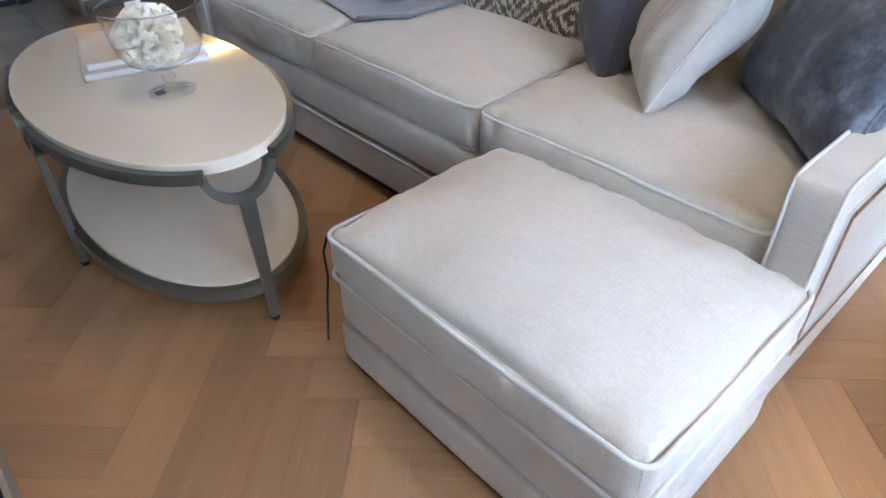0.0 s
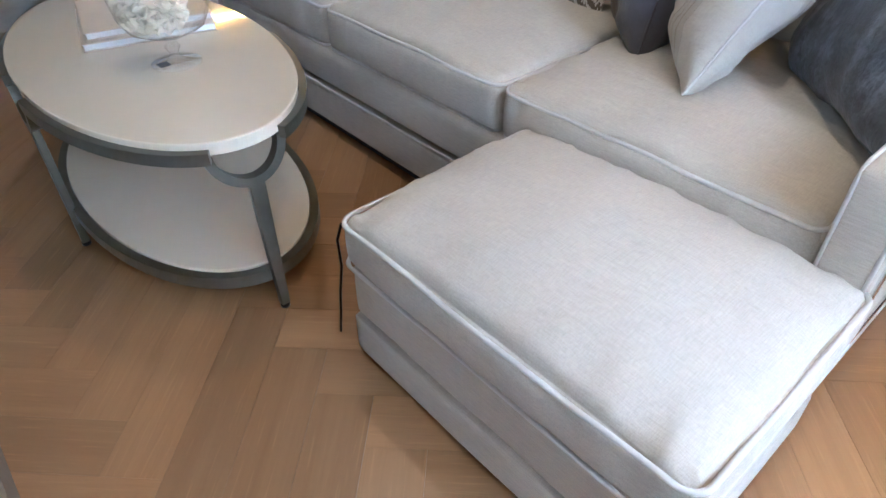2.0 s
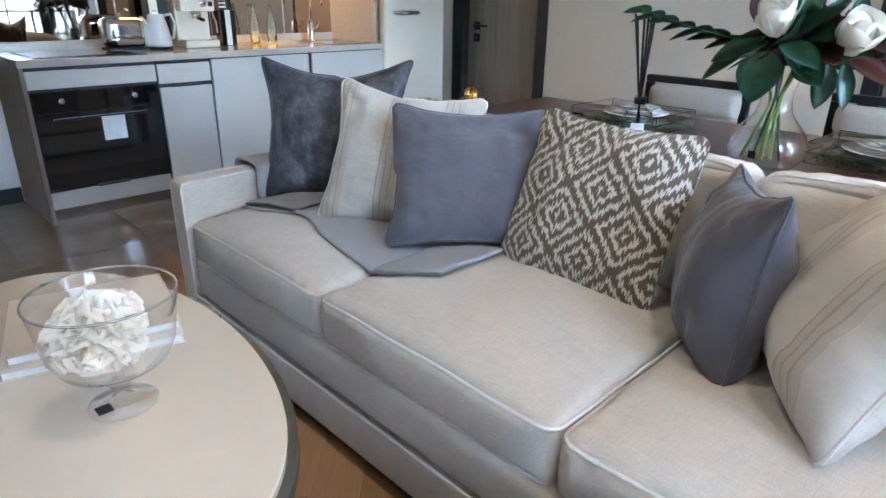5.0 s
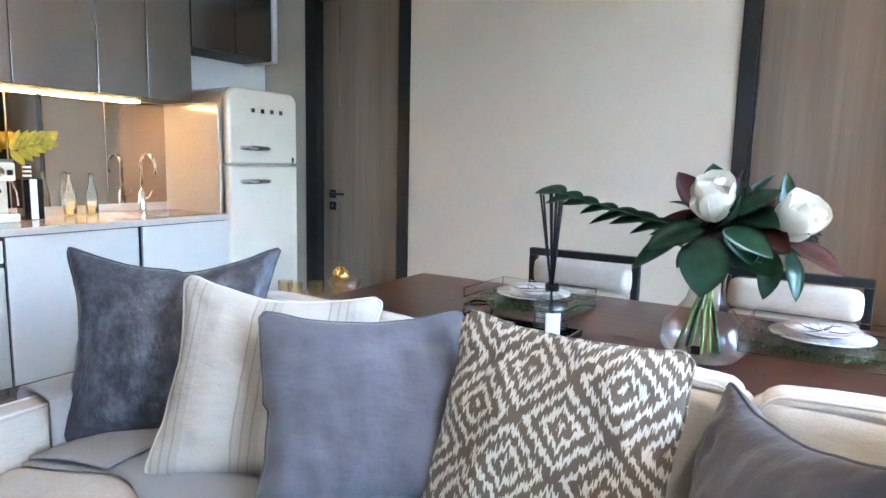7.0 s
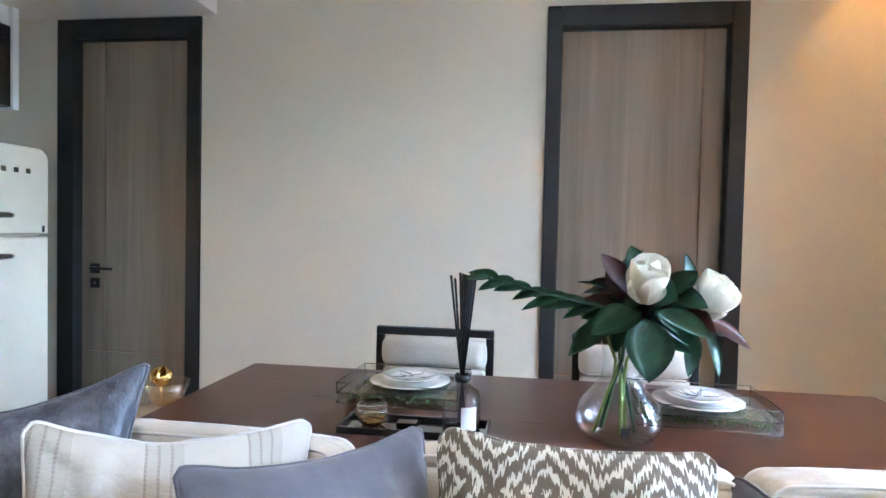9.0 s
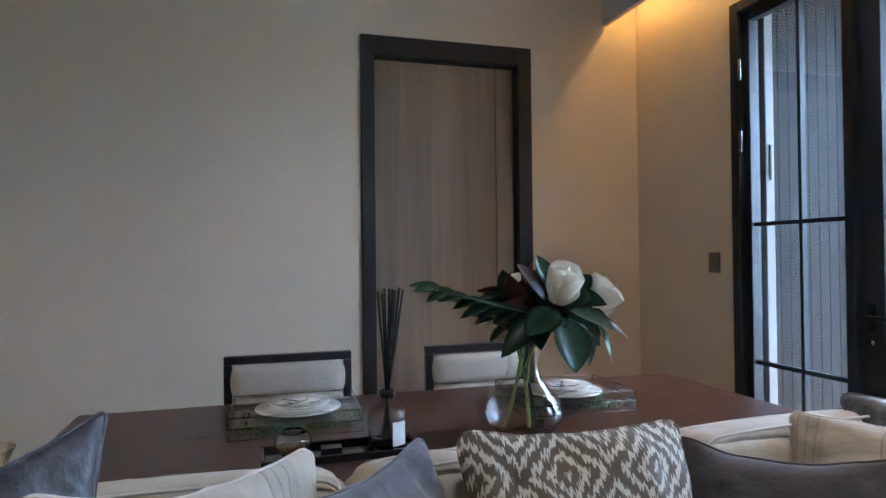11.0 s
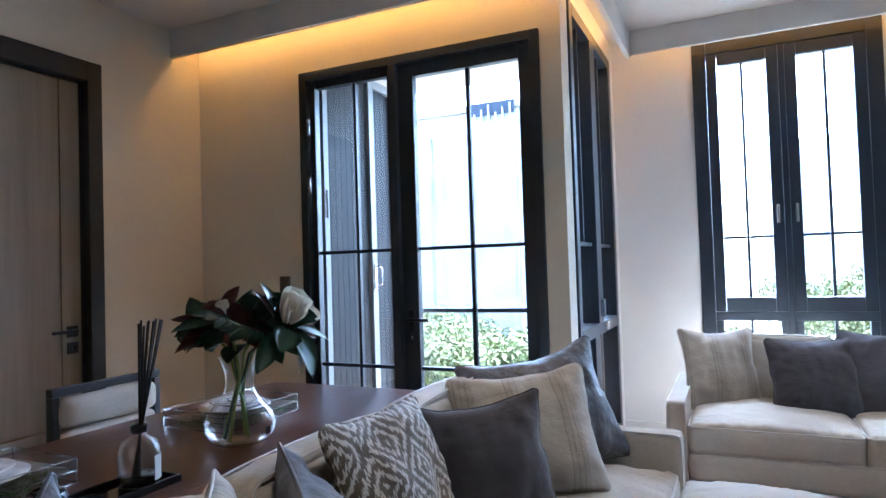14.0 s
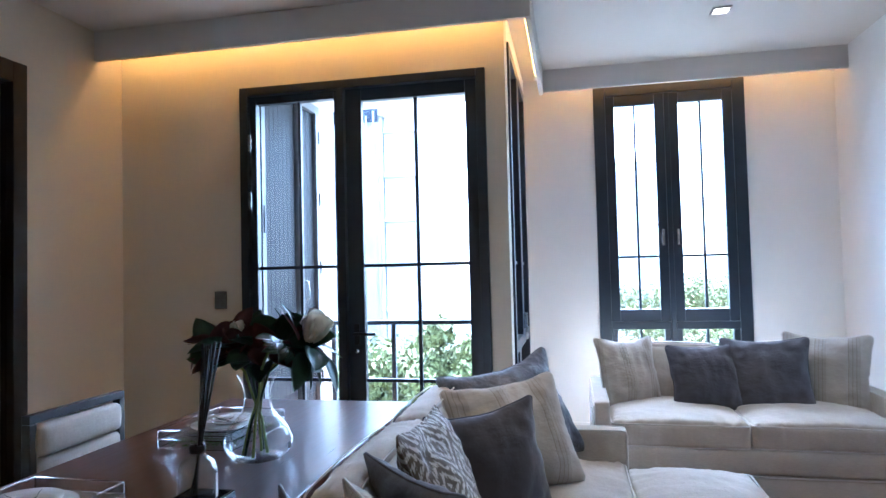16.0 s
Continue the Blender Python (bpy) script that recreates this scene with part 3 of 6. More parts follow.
def room_door(name, x0, x1, groove_x, handle_x, label, hinge_side, jamb=0.088):
    d = thing(name, label, "door", pose(x0, 0, 0), "", "structure")
    w = x1 - x0
    for nm, a in (("frame_jamb", (0.002, jamb, -0.018, 0.148, 0, 2.733)), ("frame_jamb", (w - 0.098, w - 0.002, -0.018, 0.148, 0, 2.733)),
                  ("frame_head", (jamb + 0.002, w - 0.1, -0.018, 0.148, 2.61, 2.733))):
        part(nm, box(*a, 0.004), M_FRAME, d, "black frame")
    # stop bead a step behind the frame's face
    part("stop_bead", box(jamb + 0.002, jamb + 0.007, 0.03, 0.06, 0, 2.608), M_FRAME, d)
    part("stop_bead", box(w - 0.105, w - 0.1, 0.03, 0.06, 0, 2.608), M_FRAME, d)
    part("stop_bead", box(jamb + 0.008, w - 0.106, 0.03, 0.06, 2.603, 2.608), M_FRAME, d)
    g = groove_x - x0
    leaf_ = part("leaf", box(jamb + 0.008, w - 0.106, 0.075, 0.115, 0.006, 2.602), M_SEAM, d, "dark core showing in the grooves")
    for a in ((jamb + 0.009, g - 0.004, 0.482, 2.601), (g + 0.004, w - 0.107, 0.482, 2.601), (jamb + 0.009, g - 0.004, 0.008, 0.474), (g + 0.004, w - 0.107, 0.008, 0.474)):
        part("veneer_panel", box(a[0], a[1], 0.062, 0.0748, a[2], a[3], 0.0015), M_VENEER, leaf_, "grey-brown wood veneer")
    hx = handle_x - x0
    h = part("lever_handle", box(hx - 0.035, hx + 0.035, 0.052, 0.0615, 1.015, 1.085, 0.004), M_BLACK, d, "black lever on a square rose")
    s = 1 if hinge_side > 0 else -1
    part("lever", box(min(hx - 0.012, hx + s * 0.15), max(hx + 0.012, hx + s * 0.15), 0.012, 0.026, 1.042, 1.062, 0.004), M_BLACK, h)
    part("spindle", box(hx - 0.011, hx + 0.011, 0.0262, 0.0518, 1.041, 1.063), M_BLACK, h)
    k = part("lock_rose", box(hx - 0.035, hx + 0.035, 0.052, 0.0615, 0.915, 0.985, 0.004), M_BLACK, d)
    part("keyhole", revolve([(0, 0), (0.011, 0), (0.011, 0.006), (0, 0.006)], 12, pose(hx, 0.0515, 0.95, 90)), M_STEEL, k)
    return d


room_door("door_1", -3.285, -2.24, -2.98, -3.05, "closed grey-brown veneer door in a black frame", 1, 0.122)
room_door("door_2", 0.0, 1.16, 0.925, 0.99, "closed grey-brown veneer door in a black frame", -1)

for nm, a in (("baseboard_a", (-2.238, -0.002)), ("baseboard_b", (1.162, EAST - 0.016))):
    structure(nm, box(a[0], a[1], -0.016, -0.001, 0, 0.09, 0.003), M_FRAME, "low black skirting")
structure("baseboard_c", box(EAST - 0.015, EAST - 0.001, -0.938, -0.001, 0, 0.09, 0.003), M_FRAME, "low black skirting")
structure("baseboard_d", box(WINX - 0.015, WINX - 0.001, SOUTH + 0.001, SIDE - 0.001, 0, 0.09, 0.003), M_PAINT, "low white skirting")

sw = thing("light_switch", "grey metal light switch plate on the wall", "switch", pose(EAST, -0.777, 1.283))
part("plate", box(-0.011, -0.001, -0.045, 0.045, -0.06, 0.06, 0.003), M_SWITCH, sw)
for yy in (-0.02, 0.02):
    part("rocker", box(-0.014, -0.0112, yy - 0.017, yy + 0.017, -0.04, 0.04, 0.001), M_SWITCH, sw)


# ---------------------------------------------------------------- windows
def bar_frame(name, parent, rects, x0, x1, mat, axis="x", bev=0.004, label=""):
    """Frame members in a wall plane; rects: (a0, a1, z0, z1)."""
    for a0, a1, z0, z1 in rects:
        b = box(x0, x1, a0, a1, z0, z1, bev) if axis == "x" else box(a0, a1, x0, x1, z0, z1, bev)
        part(name, b, mat, parent, label)


def pane(parent, x, a0, a1, z0, z1, axis="x"):
    b = box(x - 0.003, x + 0.003, a0, a1, z0, z1) if axis == "x" else box(a0, a1, x - 0.003, x + 0.003, z0, z1)
    o = part("pane", b, M_PANE, parent, "clear glass")
    o.visible_shadow = False
    return o


bd = thing("window_1", "tall dark-framed balcony door with a glazed side panel", "glazed door", pose(0, 0, 0), "", "structure")
X0, X1 = EAST - 0.02, EAST + 0.13
bar_frame("frame_jamb", bd, [(-1.0, -0.942, 0, 2.748), (-2.658, -2.60, 0, 2.748), (-1.70, -1.66, 0, 2.69)], X0, X1, M_WINFRAME)
bar_frame("frame_head", bd, [(-2.598, -1.002, 2.692, 2.748)], X0, X1, M_WINFRAME)
bar_frame("frame_sill", bd, [(-2.598, -1.002, 0.0, 0.03)], X0, X1, M_WINFRAME)
L0, L1 = EAST + 0.02, EAST + 0.075
side_leaf = part("side_panel", box(L0, L1, -1.046, -1.002, 0.03, 2.69, 0.004), M_WINFRAME, bd)
bar_frame("stile", side_leaf, [(-1.658, -1.622, 0.03, 2.69)], L0, L1, M_WINFRAME)
bar_frame("rail", side_leaf, [(-1.62, -1.048, 2.635, 2.69), (-1.62, -1.048, 0.03, 0.12)], L0, L1, M_WINFRAME)
bar_frame("glazing_bar", side_leaf, [(-1.372, -1.352, 0.122, 2.633)], L0 + 0.012, L1 - 0.012, M_WINFRAME, bev=0.002)
bar_frame("glazing_bar", side_leaf, [(-1.62, -1.374, 1.484, 1.506), (-1.35, -1.048, 1.484, 1.506), (-1.62, -1.374, 0.722, 0.744), (-1.35, -1.048, 0.722, 0.744)], L0 + 0.012, L1 - 0.012, M_WINFRAME, bev=0.002)
pane(side_leaf, L0 + 0.027, -1.62, -1.048, 0.122, 2.633)
leaf_d = part("door_leaf", box(L0, L1, -1.812, -1.702, 0.03, 2.69, 0.004), M_WINFRAME, bd)
bar_frame("stile", leaf_d, [(-2.598, -2.522, 0.03, 2.69)], L0, L1, M_WINFRAME)
bar_frame("rail", leaf_d, [(-2.52, -1.814, 2.605, 2.69), (-2.52, -1.814, 0.03, 0.16)], L0, L1, M_WINFRAME)
bar_frame("glazing_bar", leaf_d, [(-2.196, -2.174, 0.162, 2.603)], L0 + 0.012, L1 - 0.012, M_WINFRAME, bev=0.002)
bar_frame("glazing_bar", leaf_d, [(-2.52, -2.198, 1.484, 1.506), (-2.172, -1.814, 1.484, 1.506), (-2.52, -2.198, 0.722, 0.744), (-2.172, -1.814, 0.722, 0.744)], L0 + 0.012, L1 - 0.012, M_WINFRAME, bev=0.002)
pane(leaf_d, L0 + 0.027, -2.52, -1.814, 0.162, 2.603)
hd = part("door_handle", box(L0 - 0.012, L0 - 0.001, -1.775, -1.74, 0.97, 1.11, 0.003), M_BLACK, bd, "black lever handle")
part("lever", box(L0 - 0.06, L0 - 0.045, -1.90, -1.745, 1.035, 1.055, 0.004), M_BLACK, hd)
part("spindle", box(L0 - 0.0448, L0 - 0.0122, -1.766, -1.748, 1.037, 1.053), M_BLACK, hd)
part("key_cylinder", revolve([(0, 0), (0.014, 0), (0.014, 0.012), (0, 0.012)], 14, pose(L0 - 0.0125, -1.757, 0.93, 0, 90, 0)), M_STEEL, bd)
for zz in (0.4, 1.9, 2.3):
    part("hinge", box(X0 - 0.006, X0 - 0.001, -1.03, -1.008, zz, zz + 0.12, 0.002), M_STEEL, bd)

sw_ = thing("window_2", "dark-framed side window between room and balcony", "window", pose(0, 0, 0), "", "structure")
Y0, Y1 = SIDE - 0.015, SIDE + 0.10
bar_frame("frame_jamb", sw_, [(2.162, 2.24, 0.062, 2.968), (3.43, 3.518, 0.062, 2.968), (2.74, 2.90, 0.962, 2.888)], Y0, Y1, M_WINFRAME, "y")
bar_frame("frame_head", sw_, [(2.242, 3.428, 2.89, 2.968)], Y0, Y1, M_WINFRAME, "y")
bar_frame("transom", sw_, [(2.242, 3.428, 0.88, 0.96)], Y0, Y1, M_WINFRAME, "y")
bar_frame("frame_sill", sw_, [(2.242, 3.428, 0.062, 0.13)], Y0, Y1, M_WINFRAME, "y")
bar_frame("glazing_bar", sw_, [(2.242, 2.738, 1.484, 1.506), (2.902, 3.428, 1.484, 1.506)], Y0 + 0.03, Y1 - 0.03, M_WINFRAME, "y", 0.002)
bar_frame("glazing_bar", sw_, [(2.48, 2.5, 1.508, 2.888), (3.15, 3.17, 1.508, 2.888), (2.74, 2.9, 0.132, 0.878)], Y0 + 0.03, Y1 - 0.03, M_WINFRAME, "y", 0.002)
for a in ((2.242, 2.738, 0.962, 2.888), (2.902, 3.428, 0.962, 2.888), (2.242, 2.738, 0.132, 0.878), (2.902, 3.428, 0.132, 0.878)):
    pane(sw_, SIDE + 0.05, *a, axis="y")
part("window_handle", box(2.80, 2.83, Y0 - 0.03, Y0 - 0.001, 1.0, 1.12, 0.004), M_STEEL, sw_)
part("stay", box(2.95, 3.02, Y0 - 0.02, Y0 - 0.001, 0.90, 0.955, 0.004), M_PORCELAIN, sw_, "pale plastic restrictor")

w2 = thing("window_3", "tall twin casement window with heavy dark frame", "window", pose(0, 0, 0), "", "structure")
W0, W1 = WINX - 0.02, WINX + 0.12
bar_frame("frame_jamb", w2, [(-3.50, -3.402, 0.2, 3.048), (-4.648, -4.55, 0.2, 3.048), (-4.035, -3.995, 0.2, 2.948)], W0, W1, M_WINFRAME)
bar_frame("frame_head", w2, [(-4.548, -3.502, 2.95, 3.048)], W0, W1, M_WINFRAME)
bar_frame("transom", w2, [(-4.548, -4.037, 0.90, 0.965), (-3.993, -3.502, 0.90, 0.965)], W0, W1, M_WINFRAME)
bar_frame("frame_sill", w2, [(-4.548, -4.037, 0.202, 0.28), (-3.993, -3.502, 0.202, 0.28)], W0, W1, M_WINFRAME)
for a0, a1 in ((-3.993, -3.502), (-4.548, -4.037)):
    c = part("casement", box(W0 + 0.01, W0 + 0.07, a1 - 0.075, a1, 0.967, 2.948, 0.004), M_WINFRAME, w2)
    bar_frame("stile", c, [(a0, a0 + 0.078, 0.967, 2.948)], W0 + 0.01, W0 + 0.07, M_WINFRAME)
    bar_frame("rail", c, [(a0 + 0.08, a1 - 0.077, 2.857, 2.948), (a0 + 0.08, a1 - 0.077, 0.967, 1.073)], W0 + 0.01, W0 + 0.07, M_WINFRAME)
    mid = (a0 + a1) / 2
    bar_frame("glazing_bar", c, [(mid - 0.01, mid + 0.01, 1.075, 2.855)], W0 + 0.022, W0 + 0.056, M_WINFRAME, bev=0.002)
    bar_frame("glazing_bar", c, [(a0 + 0.08, mid - 0.012, 1.518, 1.538), (mid + 0.012, a1 - 0.077, 1.518, 1.538)], W0 + 0.022, W0 + 0.056, M_WINFRAME, bev=0.002)
    pane(c, W0 + 0.039, a0 + 0.08, a1 - 0.077, 1.075, 2.855)
    hy = a0 + 0.04 if a0 > -4.0 else a1 - 0.038
    part("window_handle", box(W0 - 0.022, W0 + 0.009, hy - 0.011, hy + 0.011, 1.62, 1.76, 0.004), M_STEEL, c)
    bar_frame("stile", w2, [(a0, a0 + 0.05, 0.282, 0.898), (a1 - 0.05, a1, 0.282, 0.898)], W0 + 0.02, W0 + 0.07, M_WINFRAME)
    bar_frame("glazing_bar", w2, [(mid - 0.01, mid + 0.01, 0.282, 0.898)], W0 + 0.022, W0 + 0.056, M_WINFRAME, bev=0.002)
    pane(w2, W0 + 0.039, a0 + 0.052, a1 - 0.052, 0.282, 0.898)

# ---------------------------------------------------------------- balcony and outside
M_ALU = plain("balcony_frame_pale_grey", (0.17, 0.175, 0.18), 0.5, vary=0.05)
M_DECK = plain("balcony_floor_tile", (0.24, 0.225, 0.205), 0.6, vary=0.1, scale=2)
structure("balcony_floor", box(EAST + 0.15, 3.75, SIDE + 0.12, -0.6, -0.14, -0.02), M_DECK, "grey balcony floor")
structure("balcony_ceiling", box(EAST + 0.15, 3.75, SIDE + 0.12, -0.6, 3.02, 3.3), M_WALLOUT, "pale balcony soffit")
structure("balcony_wall", box(EAST + 0.15, 3.75, -0.94, -0.6, -0.02, 3.019), M_WALLOUT, "pale balcony end wall")
BY = -0.94


def boards(parent, x0, x1, z0, z1, y):
    n = max(1, round((x1 - x0) / 0.075))
    w = (x1 - x0) / n
    for i in range(n):
        part("board", box(x0 + i * w + 0.0015, x0 + (i + 1) * w - 0.0015, y - 0.006, y, z0, z1), M_SLAT, parent)


slat = thing("boarded_panel", "dark grey grooved panel fixed to the balcony wall", "panel", pose(0, BY, 0))
part("backing", box(2.205, 2.785, -0.025, -0.002, 0.0, 2.95, 0.002), M_SLATBACK, slat)
boards(slat, 2.205, 2.785, 0.002, 2.948, -0.0255)
jam = part("jamb", box(2.142, 2.2, -0.075, -0.002, 0.0, 2.95, 0.004), M_ALU, slat, "pale grey upright frame")
part("handle_bar", box(2.165, 2.177, -0.083, -0.0755, 1.75, 1.95, 0.002), M_BLACK, jam, "black bar handle")


def balcony_door(x0, x1, handle_x, hinge_x):
    d = thing("balcony_cabinet_door", "pale-framed dark grey grooved cabinet door with pull handle", "cabinet door", pose(0, BY, 0))
    s_ = 0.075
    for a in ((x0, x0 + s_, 0.02, 2.93), (x1 - s_, x1, 0.02, 2.93), (x0 + s_ + 0.001, x1 - s_ - 0.001, 2.86, 2.93), (x0 + s_ + 0.001, x1 - s_ - 0.001, 0.02, 0.12)):
        part("frame", box(a[0], a[1], -0.06, -0.002, a[2], a[3], 0.003), M_ALU, d, "pale grey frame")
    part("backing", box(x0 + s_ + 0.001, x1 - s_ - 0.001, -0.022, -0.002, 0.121, 2.859), M_SLATBACK, d)
    boards(d, x0 + s_ + 0.001, x1 - s_ - 0.001, 0.122, 2.858, -0.0225)
    if handle_x:
        h = part("handle", box(handle_x - 0.016, handle_x + 0.016, -0.068, -0.0605, 1.2, 1.42, 0.003), M_STEEL, d, "bright metal pull handle")
        part("grip", tube([(handle_x, -0.069, 1.23), (handle_x + 0.01, -0.11, 1.25), (handle_x + 0.012, -0.115, 1.31), (handle_x + 0.01, -0.11, 1.38), (handle_x, -0.069, 1.4)], 0.008, 8), M_STEEL, h)
    if hinge_x:
        for z in (0.5, 1.45, 2.05, 2.6):
            part("hinge", box(hinge_x - 0.012, hinge_x + 0.012, -0.07, -0.0605, z, z + 0.11, 0.002), M_BLACK, d, "black hinge")


balcony_door(2.80, 3.25, 2.84, 3.235)
rail = thing("balcony_railing", "dark metal balcony railing with clear glass infill", "railing", pose(3.60, 0, 0))
part("top_rail", box(-0.025, 0.025, SIDE + 0.13, -0.945, 0.965, 1.005, 0.004), M_WINFRAME, rail)
part("bottom_rail", box(-0.015, 0.015, SIDE + 0.13, -0.945, 0.06, 0.09, 0.003), M_WINFRAME, rail)
for yy in (SIDE + 0.15, -1.55, -0.97):
    part("post", box(-0.02, 0.02, yy - 0.02, yy + 0.02, -0.02, 0.964, 0.003), M_WINFRAME, rail)
for a in ((SIDE + 0.18, -1.58), (-1.52, -1.0)):
    o = part("glass_panel", box(-0.005, 0.005, a[0], a[1], 0.1, 0.955), M_PANE, rail, "clear glass infill")
    o.visible_shadow = False


GROUND = -11.0
M_GROUND = plain("paving_and_earth", (0.10, 0.096, 0.085), 0.95, vary=0.35, scale=0.08)
gm = bmesh.new()
for c in ((-2500, -2500), (2500, -2500), (2500, 2500), (-2500, 2500)):
    gm.verts.new((c[0], c[1], GROUND))
gm.faces.new(gm.verts[:])
structure("ground", gm, M_GROUND, "paved and earthy ground far below")

M_BUILD = plain("pale_render", (0.40, 0.39, 0.37), 0.85, vary=0.1, scale=0.3)
M_NET = plain("scaffold_net", (0.17, 0.162, 0.15), 0.9, vary=0.15, scale=0.5)
M_NETBLUE = plain("blue_net", (0.016, 0.02, 0.032), 0.9)
M_WINDARK = plain("dark_window", (0.30, 0.30, 0.30), 0.2)
M_TREE = leaf("tree_leaf", (0.06, 0.062, 0.010), (0.10, 0.10, 0.018), 0.7)
M_BARK = plain("bark", (0.12, 0.09, 0.065), 0.9, relief=0.5)
M_ROOF = plain("roof_tiles_far", (0.30, 0.27, 0.25), 0.8)


def building(name, label, x, y0, y1, depth, z1, storey, bay, mat, win=True, net=False):
    b = thing(name, label, "building", pose(x, 0, GROUND))
    h = z1 - GROUND
    part("wall", box(0.2, depth, y0, y1, 0, h), mat, b)
    part("roof", box(-0.3, depth + 0.3, y0 - 0.3, y1 + 0.3, h, h + 0.5), M_ROOF, b)
    n = int(h / storey)
    for i in range(1, n + 1):
        part("floor_band", box(-0.1, 0.2, y0, y1, i * storey - 0.35, i * storey), mat, b)
    if win:
        k = int((y1 - y0) / bay)
        w = bmesh.new()
        add_box(w, 0.1, 0.195, -bay * 0.3, bay * 0.3, -storey * 0.25, storey * 0.25)
        first = part("window", w, M_WINDARK, b)
        first.location = (0, y0 + bay * 0.5, storey * 0.5)
        for i in range(n):
            for j in range(k):
                if i or j:
                    o = new("window", first.data)
                    o.parent = b
                    o.location = (0, y0 + bay * (j + 0.5), storey * (i + 0.5))
    if net:
        r = random.Random(5)
        k = 3
        for i in range(k):
            a = y0 + (y1 - y0) * i / k
            part("hanging_net", soft_box(-0.9, -0.3, a + 0.01, a + (y1 - y0) / k - 0.01, h * r.uniform(0.16, 0.24), h - 1.9 + r.uniform(-0.3, 0.2), 0.2, 0, 0.1, 12, 0.16, i * 3.0), M_NET, b, "pale construction netting", True)
        part("top_band", box(-0.5, -0.35, y0, y0 + 3.4, h - 0.5, h + 0.45), M_NETBLUE, b, "blue sheeting along the top storey")
        for i in range(7):
            part("prop", box(-0.7, -0.55, y0 + 0.2 + i * 0.55, y0 + 0.3 + i * 0.55, h - 2.2, h + 0.2 - 0.3 * (i % 3)), M_WINDARK, b, "scaffold upright")
    return b


building("tower_under_construction", "pale tower block wrapped in construction netting", 42, 10.3, 20.0, 14, 12.9, 3.2, 2.8, M_BUILD, True, True)
building("tower_core", "tall pale concrete core beside the netted tower", 42.6, 7.6, 10.2, 9, 22.0, 3.3, 1.3, M_BUILD)
building("apartment_tower", "distant pale apartment tower with rows of windows", 160, -24, -12, 14, 27, 3.1, 2.4, M_BUILD)
building("low_house", "low pale house among the trees", 48, -6, 3, 9, -5.5, 3.0, 2.2, M_BUILD)
building("low_house", "low pale house among the trees", 75, -38, -22, 10, -3.5, 3.0, 2.5, M_BUILD)


def tree(x, y, top, spread, seed, leaves=5200):
    r = random.Random(seed)
    t = thing("tree", "leafy green broadleaf tree seen from above the crown", "tree", pose(x, y, GROUND), "trees outside")
    h = top - GROUND
    bm = bmesh.new()
    add_tube(bm, [(0, 0, -0.2), (0.1, 0.05, h * 0.25), (-0.05, 0.1, h * 0.5), (0.05, 0, h * 0.8)], lambda k: 0.24 - 0.18 * k, 9)
    tips = []
    for i in range(9):
        a, z = r.uniform(0, 6.28), h * r.uniform(0.32, 0.6)
        e = Vector((math.cos(a) * spread * r.uniform(0.5, 0.8), math.sin(a) * spread * r.uniform(0.5, 0.8), h * r.uniform(0.6, 0.88)))
        add_tube(bm, [(0, 0, z), e * 0.5 + Vector((0, 0, z * 0.5 + 0.3)), e], lambda k: 0.1 - 0.08 * k, 6)
        tips.append(e)
    part("trunk", bm, M_BARK, t, "", True)
    tips += [Vector((r.gauss(0, 0.35) * spread, r.gauss(0, 0.35) * spread, h * r.uniform(0.68, 0.93))) for _ in range(14)]
    verts, faces = [], []
    for i in range(leaves):
        c = r.choice(tips)
        rad = spread * 0.33
        d = Vector((r.gauss(0, 1), r.gauss(0, 1), r.gauss(0, 0.8))).normalized() * rad * r.uniform(0.5, 1.05)
        p = c + d
        n = (d.normalized() + Vector((r.uniform(-.6, .6), r.uniform(-.6, .6), r.uniform(-.2, .8)))).normalized()
        u = n.orthogonal().normalized()
        u = (Matrix.Rotation(r.uniform(0, 6.28), 3, n) @ u)
        w = n.cross(u)
        s = r.uniform(0.09, 0.2)
        b = len(verts)
        verts += [p - u * s, p + w * s * 0.45 + n * 0.03, p + u * s, p - w * s * 0.45 + n * 0.03]
        faces.append((b, b + 1, b + 2, b + 3))
    me = bpy.data.meshes.new("crown")
    me.from_pydata([tuple(v) for v in verts], [], faces)
    me.materials.append(M_TREE)
    o = new("crown", me)
    o.parent = t


for i, (x, y, top, sp) in enumerate([(20, 3.6, -0.7, 2.3), (24, 7.5, -0.9, 2.6), (19, 0.9, 0.3, 1.6), (30, 4.5, -1.8, 2.6), (33, 12, -0.6, 3.2), (26, -3, -0.8, 2.4),
                                     (45, -11, 1.2, 3.4), (52, -16, 1.4, 3.8), (58, -21, 1.0, 3.8), (40, -8, 0.6, 3.0), (64, -27, 1.5, 4.2), (36, -12, -1.0, 3.0)]):
    tree(x, y, top, sp, 40 + i)


# ---------------------------------------------------------------- upholstery
def add_piping(parent, loop, r=0.0052, mat=None):
    return part("piping", tube(loop, r, 6, True), mat or M_PIPE, parent)


def seat_cushion(parent, x0, x1, y0, y1, z0, z1, crown, seed):
    c = part("seat_cushion", soft_box(x0, x1, y0, y1, z0, z1, 0.032, crown, 0.012, 52, 0.004, seed, 0.0125), M_LINEN, parent, "", True)
    add_piping(c, rounded_loop(x0 + 0.004, x1 - 0.004, y0 + 0.004, y1 - 0.004, z1 - 0.012, 0.035, 5, 0.008, seed))
    add_piping(c, rounded_loop(x0 + 0.004, x1 - 0.004, y0 + 0.004, y1 - 0.004, z0 + 0.012, 0.035, 5, 0.004, seed + 5))
    return c


